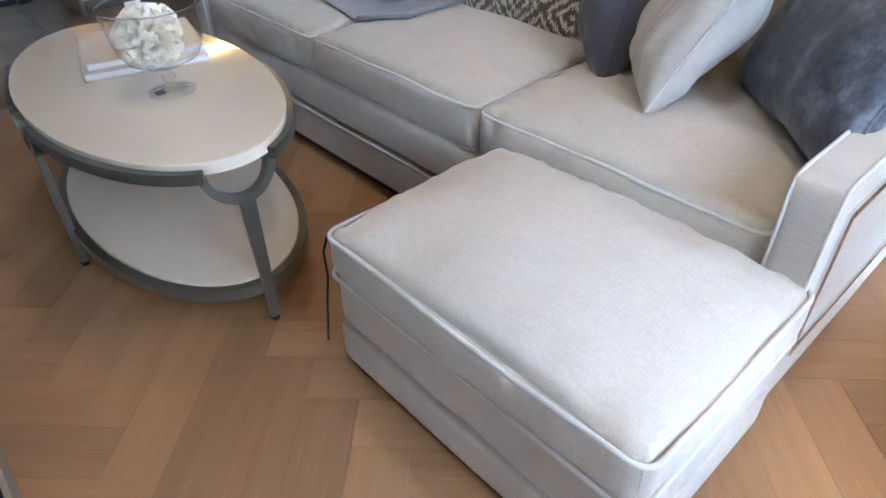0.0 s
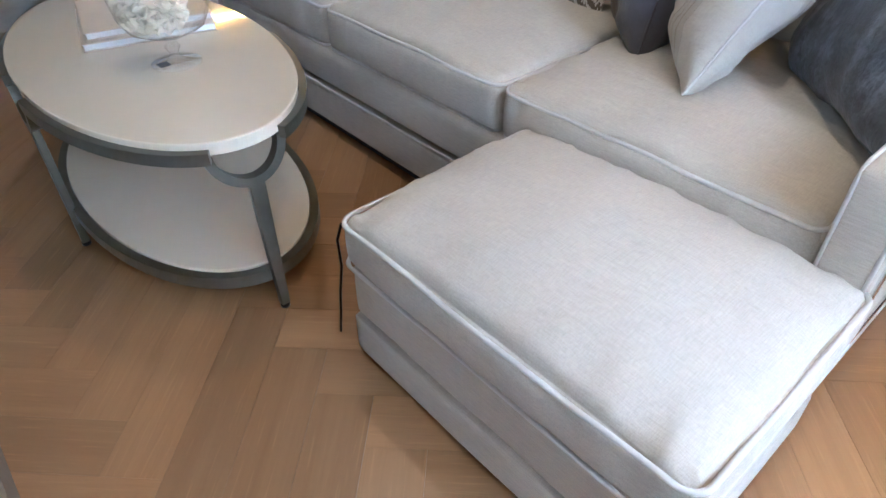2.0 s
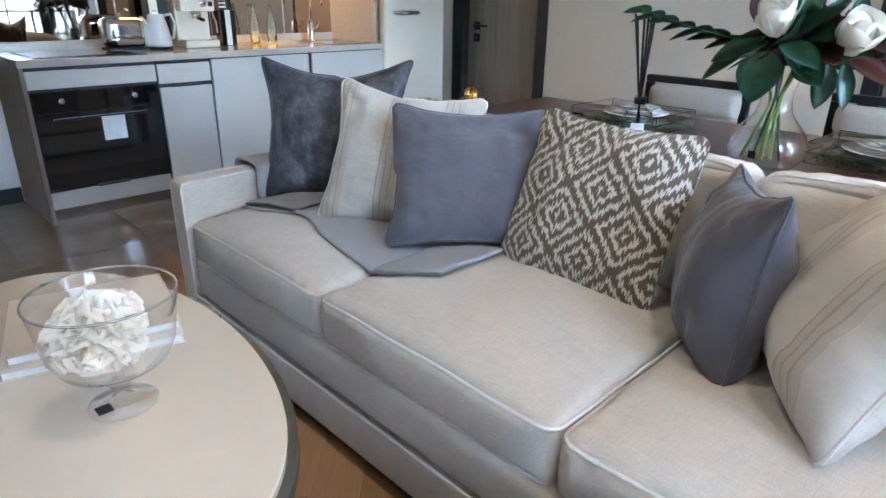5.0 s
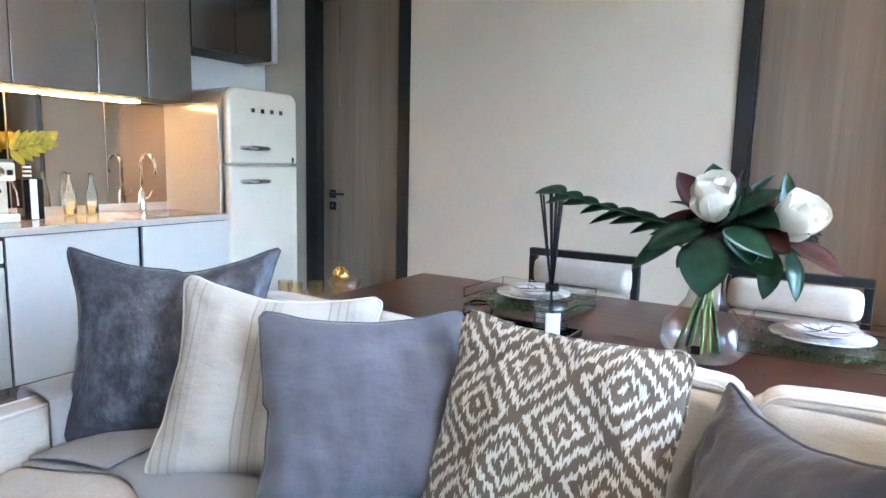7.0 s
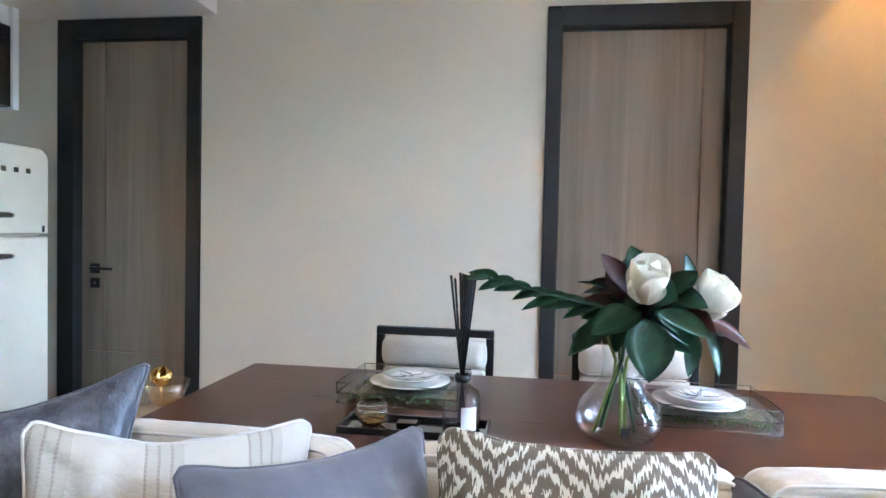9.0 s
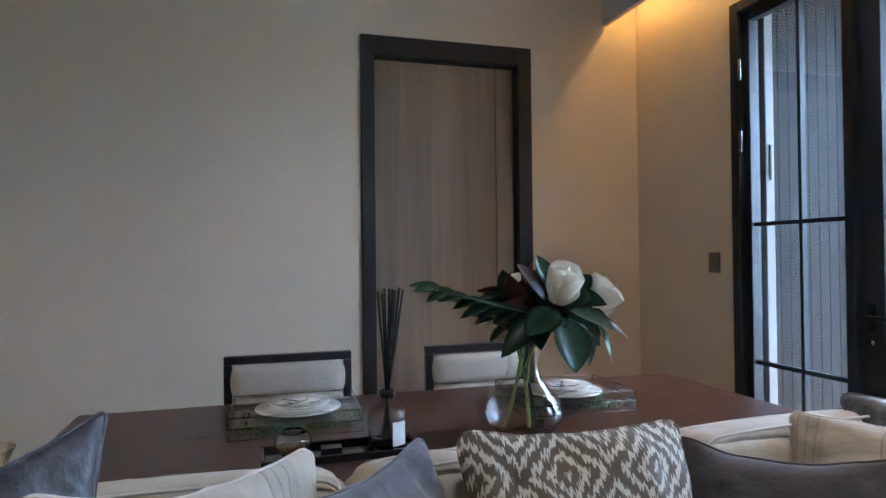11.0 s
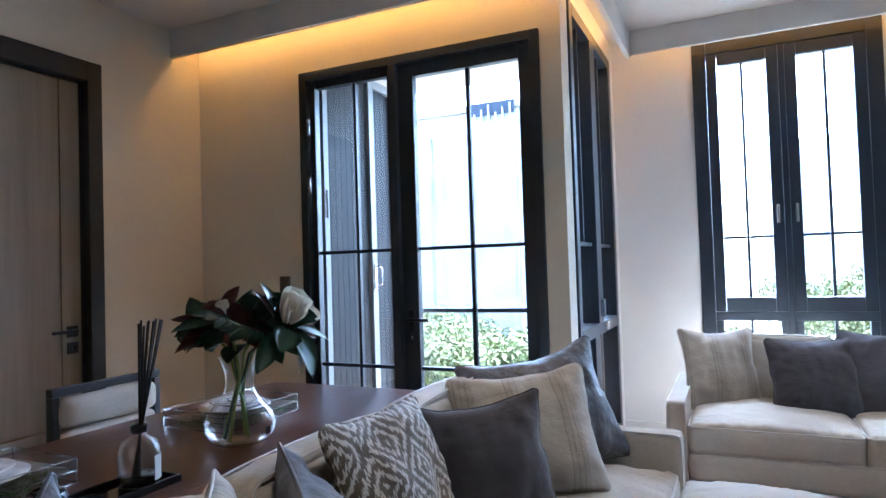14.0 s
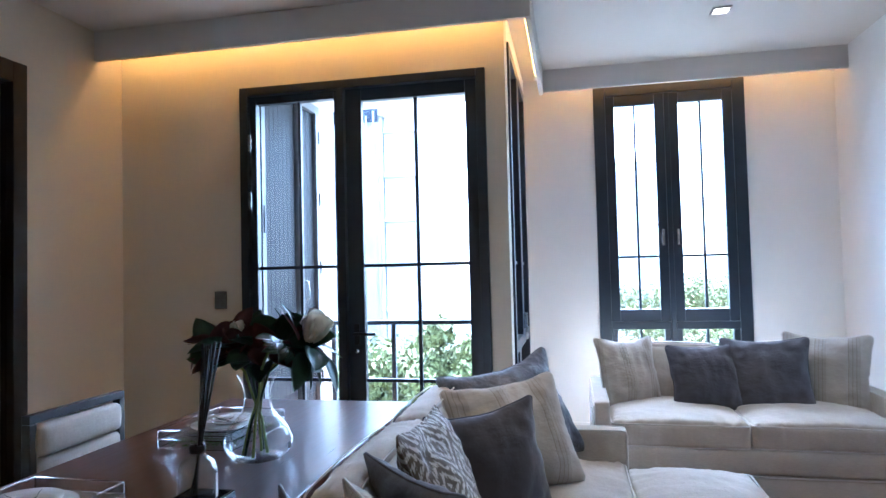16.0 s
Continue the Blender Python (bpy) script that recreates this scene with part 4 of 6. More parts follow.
def sofa(label, m, seats, seat_w, depth, arm_h=0.638, group="linen sofas"):
    """Low sofa with narrow flat arms; its front runs along x, at y = 0."""
    s = thing("sofa", label, "sofa", m, group)
    half = seats * seat_w / 2
    arm = 0.1
    W = half + arm
    part("plinth", box(-W + 0.03, W - 0.03, 0.03, depth - 0.03, 0, 0.035), M_FRAME, s, "dark recessed plinth")
    b = part("base", soft_box(-half, half, 0.0, depth - 0.04, 0.036, 0.185, 0.02, 0, 0.004, 12, 0.002, 1.0), M_LINEN, s, "", True)
    add_piping(b, [Vector((-half + (2 * half) * k / 60, 0.001, 0.188 + 0.003 * noise.noise(Vector((k * 0.3, 0, 0))))) for k in range(61)][:] +
               [Vector((half, 0.05, 0.188)), Vector((-half, 0.05, 0.188))], 0.005)
    part("front_rail", soft_box(-half, half, 0.006, depth - 0.05, 0.19, 0.345, 0.03, 0, 0.006, 12, 0.002, 4.0), M_LINEN, s, "", True)
    for sx in (-1, 1):
        xa, xb = sorted((sx * half, sx * W))
        a = part("arm", soft_box(xa + 0.001, xb - 0.001, -0.002, depth - 0.06, 0.036, arm_h, 0.016, 0.002, 0.002, 18, 0.001, sx * 2.0), M_LINEN, s, "", True)
        for xx in (xa + 0.006, xb - 0.006):
            loop = [Vector((xx, y_, arm_h + dz)) for y_, dz in ((0.004, 0.05 - arm_h), (0.0, -0.3), (0.0, -0.027), (0.007, -0.007), (0.03, -0.001), (0.5, 0.001), (depth - 0.1, -0.001))]
            part("piping", tube(loop, 0.0045, 6), M_PIPE, a)
        xo = sx * W
        p0, p1 = sorted((xo - sx * 0.004, xo + sx * 0.008))
        for nm, (y0, y1, z0, z1) in (("trim_bar", (0.055, 0.075, 0.19, 0.57)), ("trim_bar", (0.077, depth - 0.2, 0.55, 0.57)), ("trim_bar", (0.077, depth - 0.2, 0.19, 0.21)),
                                     ("trim_bar", (depth - 0.198, depth - 0.178, 0.19, 0.57))):
            part(nm, box(p0, p1, y0, y1, z0, z1, 0.002), M_CHROME, a, "polished chrome trim")
    part("back", soft_box(-half, half, depth - 0.17, depth, 0.036, 0.74, 0.04, 0.01, 0.004, 16, 0.002, 8.0), M_LINEN, s, "", True)
    for i in range(seats):
        x0 = -half + i * seat_w
        seat_cushion(s, x0 + 0.003, x0 + seat_w - 0.003, 0.012, depth - 0.22, 0.333, 0.488, 0.054, 11.0 + i * 7)
        bm = soft_box(x0 + 0.006, x0 + seat_w - 0.006, -0.085, 0.085, 0.0, 0.385, 0.045, 0.03, 0.03, 40, 0.005, 40 + i * 5.0, 0.012)
        mm = pose(0, depth - 0.235, 0.485, -9)
        bmesh.ops.transform(bm, matrix=mm, verts=bm.verts[:])
        c = part("back_cushion", bm, M_LINEN, s, "", True)
        for yy in (-0.082, 0.082):
            lp = rounded_loop(x0 + 0.016, x0 + seat_w - 0.016, 0.01, 0.38, 0, 0.05, 5, 0.0, 3)
            lp = [mm @ Vector((p.x, yy, p.y + 0.022 * max(0, 1 - ((p.x - x0 - seat_w / 2) / (seat_w / 2)) ** 2) ** 0.6 * (1 if p.y > 0.3 else 0))) for p in lp]
            add_piping(c, lp, 0.004)
    return s


sofa("pale linen three-seat sofa backed onto the dining table", pose(-0.02, -3.41, 0), 3, 0.84, 1.06)
sofa("pale linen two-seat sofa under the tall window", pose(2.04, -4.19, 0, 0, 0, -90), 2, 0.815, 1.0, 0.612)

ott = thing("ottoman", "pale linen footstool with a deep piped cushion, before the sofa", "ottoman", pose(0.93, -3.69, 0))
part("plinth", box(-0.395, 0.395, -0.27, 0.26, 0, 0.014), M_FRAME, ott, "dark recessed plinth")
part("base", soft_box(-0.417, 0.42, -0.298, 0.288, 0.015, 0.138, 0.014, 0, 0.003, 10, 0.002, 3.0), M_LINEN, ott, "", True)
part("base_band", soft_box(-0.413, 0.416, -0.293, 0.284, 0.140, 0.30, 0.026, 0, 0.005, 14, 0.003, 6.0), M_LINEN, ott, "", True)
oc = part("cushion", soft_box(-0.420, 0.422, -0.298, 0.292, 0.292, 0.416, 0.03, 0.075, 0.012, 58, 0.005, 21.0, 0.012), M_LINEN, ott, "", True)
add_piping(oc, rounded_loop(-0.4225, 0.4245, -0.3005, 0.2945, 0.407, 0.038, 6, 0.011, 2.0), 0.0056)
add_piping(oc, rounded_loop(-0.424, 0.426, -0.302, 0.296, 0.300, 0.036, 6, 0.004, 4.0))
tag_pts = [(-0.424, -0.29, 0.395), (-0.434, -0.30, 0.35), (-0.428, -0.302, 0.28), (-0.437, -0.31, 0.2), (-0.444, -0.315, 0.12), (-0.452, -0.318, 0.06)]
part("ribbon", tube(tag_pts, 0.0035, 5), M_BLACK, ott, "thin black hanging ribbon")


def pillow(label, tl, tr, bl, thick, mat, pipe, seed=0.0, height=None, group="scatter cushions", pinch=0.10, rc=0.035):
    """A filled cushion from three of its corners; it pinches in at the seams and stands out at the corners."""
    tl, tr, bl = Vector(tl), Vector(tr), Vector(bl)
    X = (tr - tl)
    w = X.length
    X.normalize()
    d = tl - bl
    Y = (d - X * d.dot(X)).normalized()
    h = height or d.length
    Z = X.cross(Y)
    c = tl + X * w / 2 - Y * h / 2
    M = Matrix((X, Y, Z)).transposed().to_4x4()
    M.translation = c
    o = thing("cushion", label, "cushion", M, group)
    n = 40
    bm = bmesh.new()
    grid = {}
    r = random.Random(int(seed * 7) + 3)
    dent = r.uniform(0.2, 0.42)

    ears = [r.uniform(0.6, 1.3) for _ in range(4)]

    def at(u, v, side):
        # corners of the seam are rounded off
        px, py = w / 2 * u, h / 2 * v
        qx = max(-w / 2 + rc, min(w / 2 - rc, px))
        qy = max(-h / 2 + rc, min(h / 2 - rc, py))
        dx, dy = px - qx, py - qy
        ln = math.hypot(dx, dy)
        if ln > 1e-9:
            k0 = max(abs(dx), abs(dy)) / ln
            px, py = qx + dx * k0, qy + dy * k0
        ear = ears[(u > 0) * 2 + (v > 0)]
        x = px * (1 - pinch * ear * (1 - v * v) ** 1.3)
        y = py * (1 - pinch * ear * (1 - u * u) ** 1.3)
        e = max(0.0, (1 - u * u) * (1 - v * v))
        z = thick / 2 * (e ** 0.5) * (1 - 0.18 * v)
        k = noise.noise(Vector((x * 4.5 + seed, y * 4.5, side * 3.0)))
        k2 = noise.noise(Vector((x * 11 + seed, y * 7, side * 5.0)))
        k3 = noise.noise(Vector((x * 24 + seed, y * 11, side * 7.0)))
        rad = math.atan2(v, u)
        puck = (math.sin(rad * 19 + seed + 4 * k2) + 0.6 * math.sin(rad * 37 + 2 * seed + 3 * k)) * (1 - e) ** 3 * e ** 0.5 * 0.009
        diag = abs(abs(u) - abs(v))
        fold = math.exp(-(diag / 0.2) ** 2) * (u * u * v * v) ** 0.5 * math.sin((abs(u) + abs(v)) * 11 + seed + 2 * k) * 0.02
        z += (k * 0.028 + k2 * 0.016 + k3 * 0.006 + fold) * min(1.0, e * 3) + puck
        z = max(z, 0.002)
        y -= dent * 0.10 * h * (1 - u * u) * max(0.0, v - 0.45) / 0.55
        x += 0.006 * noise.noise(Vector((v * 3, seed, 1.0))) * abs(u)
        y += 0.006 * noise.noise(Vector((u * 3, seed, 2.0))) * abs(v)
        return Vector((x, y, side * z))

    for side in (1, -1):
        for i in range(n + 1):
            for j in range(n + 1):
                u = math.sin((i / n - 0.5) * math.pi)
                v = math.sin((j / n - 0.5) * math.pi)
                if side == -1 and (i in (0, n) or j in (0, n)):
                    grid[side, i, j] = grid[1, i, j]
                else:
                    grid[side, i, j] = bm.verts.new(at(u, v, side))
        for i in range(n):
            for j in range(n):
                q = [grid[side, i, j], grid[side, i + 1, j], grid[side, i + 1, j + 1], grid[side, i, j + 1]]
                bm.faces.new(q if side == 1 else q[::-1]).smooth = True
    edge = [grid[1, i, 0].co.copy() for i in range(n)] + [grid[1, n, j].co.copy() for j in range(n)] + [grid[1, n - i, n].co.copy() for i in range(n)] + [grid[1, 0, n - j].co.copy() for j in range(n)]
    edge = [p for i, p in enumerate(edge) if (p - edge[i - 1]).length > 0.004]
    part("cover", bm, mat, o, "", True)
    part("piping", tube(edge, 0.0042, 6, True), pipe, o)
    return o


pillow("large slate velvet cushion against the sofa arm", (-1.395, -2.975, 1.052), (-0.895, -2.615, 1.058), (-1.27, -3.07, 0.50), 0.22, M_VELVET, M_VELVET, 1.0, 0.58, pinch=0.17, rc=0.008)
pillow("cream linen cushion with stitched stripes", (-0.951, -2.907, 1.015), (-0.523, -2.593, 0.954), (-0.874, -3.109, 0.53), 0.17, M_STRIPE, M_PIPE, 2.0, 0.52)
pillow("plain blue-grey cotton cushion with piped edge", (-0.647, -2.93, 0.959), (-0.287, -2.57, 0.946), (-0.522, -3.094, 0.535), 0.17, M_BLUE, M_BLUE, 3.0, rc=0.022)
pillow("taupe and cream cushion with ikat diamonds", (-0.228, -2.648, 0.972), (0.305, -2.655, 0.955), (-0.265, -2.84, 0.50), 0.17, M_IKAT, M_IKAT, 4.0, 0.52, pinch=0.06)
pillow("plum-grey cotton cushion with piped edge", (0.358, -2.585, 0.89), (0.615, -2.99, 0.938), (0.378, -2.74, 0.475), 0.25, M_PLUM, M_PLUM, 5.0, rc=0.018)
pillow("cream linen cushion with stitched stripes, leaning", (0.708, -2.58, 0.925), (0.985, -3.06, 0.968), (0.515, -2.705, 0.488), 0.25, M_STRIPE, M_PIPE, 6.0, rc=0.025)
pillow("large slate velvet cushion, leaning on the arm", (0.955, -2.505, 0.94), (1.39, -3.01, 1.04), (0.79, -2.65, 0.46), 0.25, M_VELVETLIT, M_VELVETLIT, 7.0, 0.56, pinch=0.12)

# on the two-seat sofa
pillow("cream striped cushion leaning on the sofa arm", (2.60, -3.295, 0.955), (2.80, -3.72, 0.942), (2.47, -3.37, 0.46), 0.18, M_STRIPE, M_PIPE, 8.0)
pillow("dark plum-grey cotton cushion on the sofa", (2.56, -3.775, 0.905), (2.68, -4.255, 0.90), (2.40, -3.77, 0.455), 0.18, M_PLUM, M_PLUM, 9.0)
pillow("blue-grey cushion overlapping its neighbour", (2.72, -4.16, 0.935), (2.60, -4.70, 0.955), (2.55, -4.15, 0.455), 0.18, M_BLUE, M_BLUE, 10.0)
pillow("cream striped cushion in the corner", (2.80, -4.59, 0.975), (2.60, -5.085, 0.962), (2.60, -4.66, 0.455), 0.18, M_STRIPE, M_PIPE, 11.0)


def cloth(name, bm_fn, nu, nv, mat, parent, thick=0.008):
    bm = bmesh.new()
    top = [[bm.verts.new(bm_fn(i / nu, j / nv)) for j in range(nv + 1)] for i in range(nu + 1)]
    for i in range(nu):
        for j in range(nv):
            bm.faces.new((top[i][j], top[i + 1][j], top[i + 1][j + 1], top[i][j + 1])).smooth = True
    bm.normal_update()
    bmesh.ops.solidify(bm, geom=bm.faces[:], thickness=thick)
    return part(name, bm, mat, parent, "", True)


throw = thing("throw", "grey knitted throw laid along the sofa seat and over its arm", "throw", pose(0, 0, 0))


def seat_level(x, y):
    s = ((x + 1.281) / 0.84) % 1.0
    k = max(0.0, 1 - (2 * s - 1) ** 2)
    v = max(0.0, 1 - ((y + 2.984) / 0.414) ** 2)
    return 0.490 + 0.054 * (k * v) ** 0.6


def throw_shape(u, v):
    x = -1.245 + 1.03 * u
    front = -3.205 + 0.07 * math.exp(-((u - 0.32) / 0.16) ** 2) + 0.08 * max(0.0, u - 0.85) / 0.15
    y = front + (0.40 - 0.12 * u) * v
    return Vector((x, y, seat_level(x, y) + 0.012 + 0.006 * noise.noise(Vector((x * 9, y * 9, 2)))))


def throw_flap(u, v):
    """A doubled-over corner beside the arm."""
    p = throw_shape(0.02 + 0.26 * u, 0.02 + 0.6 * v)
    return p + Vector((0.0, 0.012 * math.sin(u * 5), 0.014 + 0.008 * math.sin(u * 3.1)))


cloth("blanket", throw_shape, 60, 20, M_THROW, throw)
cloth("folded_end", lambda u, v: throw_shape(0.80 + 0.2 * u, v * 0.96 + 0.02) + Vector((0.012, -0.01, 0.012)), 14, 16, M_THROW, throw)
cloth("folded_corner", throw_flap, 20, 14, M_THROW, throw)


def arm_drape(u, v):
    y = -3.12 + 0.36 * v
    L = u * 0.62
    if L < 0.17:
        return Vector((-1.262 - 0.002 * v, y, 0.488 + L))
    if L < 0.30:
        k = (L - 0.17) / 0.13
        return Vector((-1.262 - 0.16 * k, y, 0.656 + 0.010 * math.sin(k * math.pi)))
    return Vector((-1.427, y, 0.648 - (L - 0.30)))


cloth("arm_drape", arm_drape, 30, 12, M_THROW, throw)

# ---------------------------------------------------------------- coffee table
ct = thing("coffee_table", "oval two-tier coffee table, cream stone tops in a bronze frame", "coffee table", pose(-0.385, -4.017, 0, 0, 0, -2))
CA, CB = 0.646, 0.333


def oval_slab(a, b, z0, z1, bev=0.006):
    prof = [(0.0, z0), (1 - bev / b, z0), (1.0, z0 + bev), (1.0, z1 - bev), (1 - bev / b, z1), (0.0, z1)]
    bm = revolve(prof, 96)
    bmesh.ops.scale(bm, vec=(a, b, 1), verts=bm.verts[:])
    for f in bm.faces:
        f.smooth = False
    return bm


part("tabletop", oval_slab(CA - 0.004, CB - 0.004, 0.497, 0.53, 0.002), M_MARBLE, ct, "glossy cream stone top", False)
part("shelf", oval_slab(CA - 0.044, CB - 0.026, 0.118, 0.143, 0.002), M_MARBLE, ct, "glossy cream stone shelf", False)
part("shelf_rim", (lambda b: (strip(b, ellipse(0, 0, CA - 0.030, CB - 0.012, 0.100, 120)[:-1], 0.024, 0.036, True), b)[1])(bmesh.new()), M_BRONZE, ct)
for c0 in (0, 90, 180, 270):
    lo = c0 + (14.8 if c0 % 180 == 0 else 7.9)
    hi = c0 + 90 - (7.9 if c0 % 180 == 0 else 14.8)
    bm = bmesh.new()
    strip(bm, ellipse(0, 0, CA + 0.006, CB + 0.006, 0.484, 30, lo, hi), 0.019, 0.030)
    part("rim", bm, M_BRONZE, ct)
for ang, along in ((0, "y"), (90, "x"), (180, "y"), (270, "x")):
    ca, sa = math.cos(radians(ang)), math.sin(radians(ang))
    cx, cy = (CA - 0.018) * ca, CB * sa
    ring_r = 0.089
    pts = []
    for k in range(25):
        a = radians(180 + 180 * k / 24)
        off, zz = ring_r * math.cos(a), 0.49 + ring_r * 0.92 * math.sin(a)
        # follows the oval's edge
        if along == "y":
            px = cx - ca * (CA - CA * math.sqrt(max(0, 1 - (off / CB) ** 2)))
            pts.append(Vector((px, off, zz)))
        else:
            py = cy - sa * (CB - CB * math.sqrt(max(0, 1 - (off / CA) ** 2)))
            pts.append(Vector((off, py, zz)))
    bm = bmesh.new()
    rad = Vector((ca, sa, 0))
    rings = []
    for k, p in enumerate(pts):
        a = radians(180 + 180 * k / 24)
        tang = Vector((-sa, ca, 0)) if along == "y" else Vector((1, 0, 0))
        outw = tang * math.cos(a) + Vector((0, 0, 1)) * math.sin(a)
        rings.append([bm.verts.new(q) for q in (p - outw * 0.011 - rad * 0.013, p + outw * 0.011 - rad * 0.013, p + outw * 0.011 + rad * 0.013, p - outw * 0.011 + rad * 0.013)])
    for a_, b_ in zip(rings, rings[1:]):
        for k in range(4):
            bm.faces.new((a_[k], a_[(k + 1) % 4], b_[(k + 1) % 4], b_[k]))
    bm.faces.new(rings[0])
    bm.faces.new(rings[-1][::-1])
    bmesh.ops.recalc_face_normals(bm, faces=bm.faces[:])
    part("bracket", bm, M_BRONZE, ct, "half-ring bracket")
    lb = bmesh.new()
    add_box(lb, -0.011, 0.011, -0.016, 0.016, 0.012, 0.402, 0.004)
    mm = pose(cx, cy, 0, 0, 0, ang)
    for v in lb.verts:
        k = v.co.z / 0.402
        v.co.y *= 0.75 + 0.5 * k
        v.co.x += 0.004 * (1 - k)
    bmesh.ops.transform(lb, matrix=mm, verts=lb.verts[:])
    lg = part("leg", lb, M_BRONZE, ct)
    part("foot", revolve([(0, 0), (0.013, 0), (0.013, 0.012), (0, 0.012)], 12, pose(cx + 0.004 * ca, cy + 0.004 * sa, 0)), M_BLACK, lg)


def book(label, m, w, d, h):
    b = thing("book", label, "book", m, "books on the coffee table")
    part("page_block", box(0.004, w - 0.004, 0.004, d - 0.004, 0.003, h - 0.003, 0.001), M_PAPER, b)
    part("cover", box(0, w, 0, d, h - 0.003, h, 0.001), M_COVER, b)
    part("back_cover", box(0, w, 0, d, 0, 0.003, 0.001), M_COVER, b)
    part("spine", box(0, 0.003, 0, d, 0.003, h - 0.003), M_COVER, b)


book("thick cream coffee-table book lying flat", pose(-0.765, -4.072, 0.531, 0, 0, -14.5), 0.325, 0.36, 0.022)
book("cream coffee-table book on another book", pose(-0.765, -4.065, 0.554, 0, 0, -13), 0.31, 0.345, 0.022)

bowl = thing("glass_bowl", "footed clear glass bowl holding a paper flower", "bowl", pose(-0.213, -3.992, 0.531))
prof_o = [(0.0, 0.0), (0.064, 0.0), (0.064, 0.003), (0.03, 0.010), (0.013, 0.018), (0.011, 0.03), (0.020, 0.044), (0.012, 0.058), (0.016, 0.072), (0.056, 0.08), (0.096, 0.1), (0.114, 0.135), (0.129, 0.235), (0.131, 0.239), (0.127, 0.239)]
g = part("bowl", revolve([(0.0, 0.0705)] + prof_o[8:], 56), M_VASE, bowl, "", True)
g.visible_shadow = False
ft = part("foot", revolve(prof_o[:8] + [(0.012, 0.070)], 40), M_VASE, bowl, "clear glass stem and foot", True)
ft.visible_shadow = False
rim_ = part("rim", tube([(0.129 * math.cos(2 * math.pi * k / 48), 0.129 * math.sin(2 * math.pi * k / 48), 0.239) for k in range(48)], 0.0022, 6, True), M_ACRYLEDGE, bowl, "polished glass rim")
rim_.visible_shadow = False
part("sticker", box(0.002, 0.032, -0.054, -0.026, 0.0115, 0.0125), M_BLACK, bowl, "black square label")

pf = thing("paper_flower", "ruffled cream paper flower ball inside the glass bowl", "ornament", pose(-0.24, -4.005, 0.595) @ Matrix.Diagonal((1.2, 1.2, 1.12, 1.0)))
bm = bmesh.new()
rr = random.Random(9)
for i in range(64):
    zc = -0.8 + 1.8 * (i + 0.5) / 64
    a = i * 2.39996 + rr.uniform(-0.2, 0.2)
    n_ = Vector((math.cos(a) * math.sqrt(1 - zc * zc), math.sin(a) * math.sqrt(1 - zc * zc), zc))
    u = Matrix.Rotation(rr.uniform(0, 6.28), 3, n_) @ n_.orthogonal().normalized()
    w_ = n_.cross(u)
    base = n_ * 0.036
    cols = []
    L = rr.uniform(0.030, 0.042)
    ph = rr.uniform(0, 6.28)
    for k in range(25):
        s = (k / 24 - 0.5)
        wav = math.sin(k * 0.8 + ph) * 0.0075
        top = L * (1 - 1.6 * s ** 4 * 4) + 0.004 * math.sin(k * 0.55 + ph * 2)
        cols.append([bm.verts.new(q + Vector((0, 0, 0.08))) for q in (base + u * s * 0.03, base + n_ * top * 0.4 + u * s * 0.055 + w_ * wav * 0.7,
                                                                     base + n_ * top * 0.8 + u * s * 0.068 + w_ * wav * 1.5, base + n_ * top + u * s * 0.072 + w_ * (wav * 1.9 + 0.005))])
    for c0_, c1_ in zip(cols, cols[1:]):
        for k in range(3):
            bm.faces.new((c0_[k], c1_[k], c1_[k + 1], c0_[k + 1])).smooth = True
bmesh.ops.create_uvsphere(bm, u_segments=16, v_segments=10, radius=0.04, matrix=Matrix.Translation((0, 0, 0.08)))
part("ruffle", bm, M_PAPERFLOWER, pf, "", True)

# ---------------------------------------------------------------- dining table and chairs
dt = thing("dining_table", "long dark walnut dining table behind the sofa", "dining table", pose(0, -1.78, 0))
part("tabletop", box(-1.273, 1.285, -0.53, 0.53, 0.715, 0.755, 0.005), M_WALNUT, dt)
part("apron", box(-1.12, 1.13, -0.40, -0.375, 0.63, 0.714), M_WALNUT, dt)
part("apron", box(-1.12, 1.13, 0.375, 0.40, 0.63, 0.714), M_WALNUT, dt)
for x in (-1.15, 1.16):
    for y in (-0.43, 0.43):
        part("leg", box(x - 0.04, x + 0.04, y - 0.04, y + 0.04, 0, 0.714, 0.006), M_WALNUT, dt)


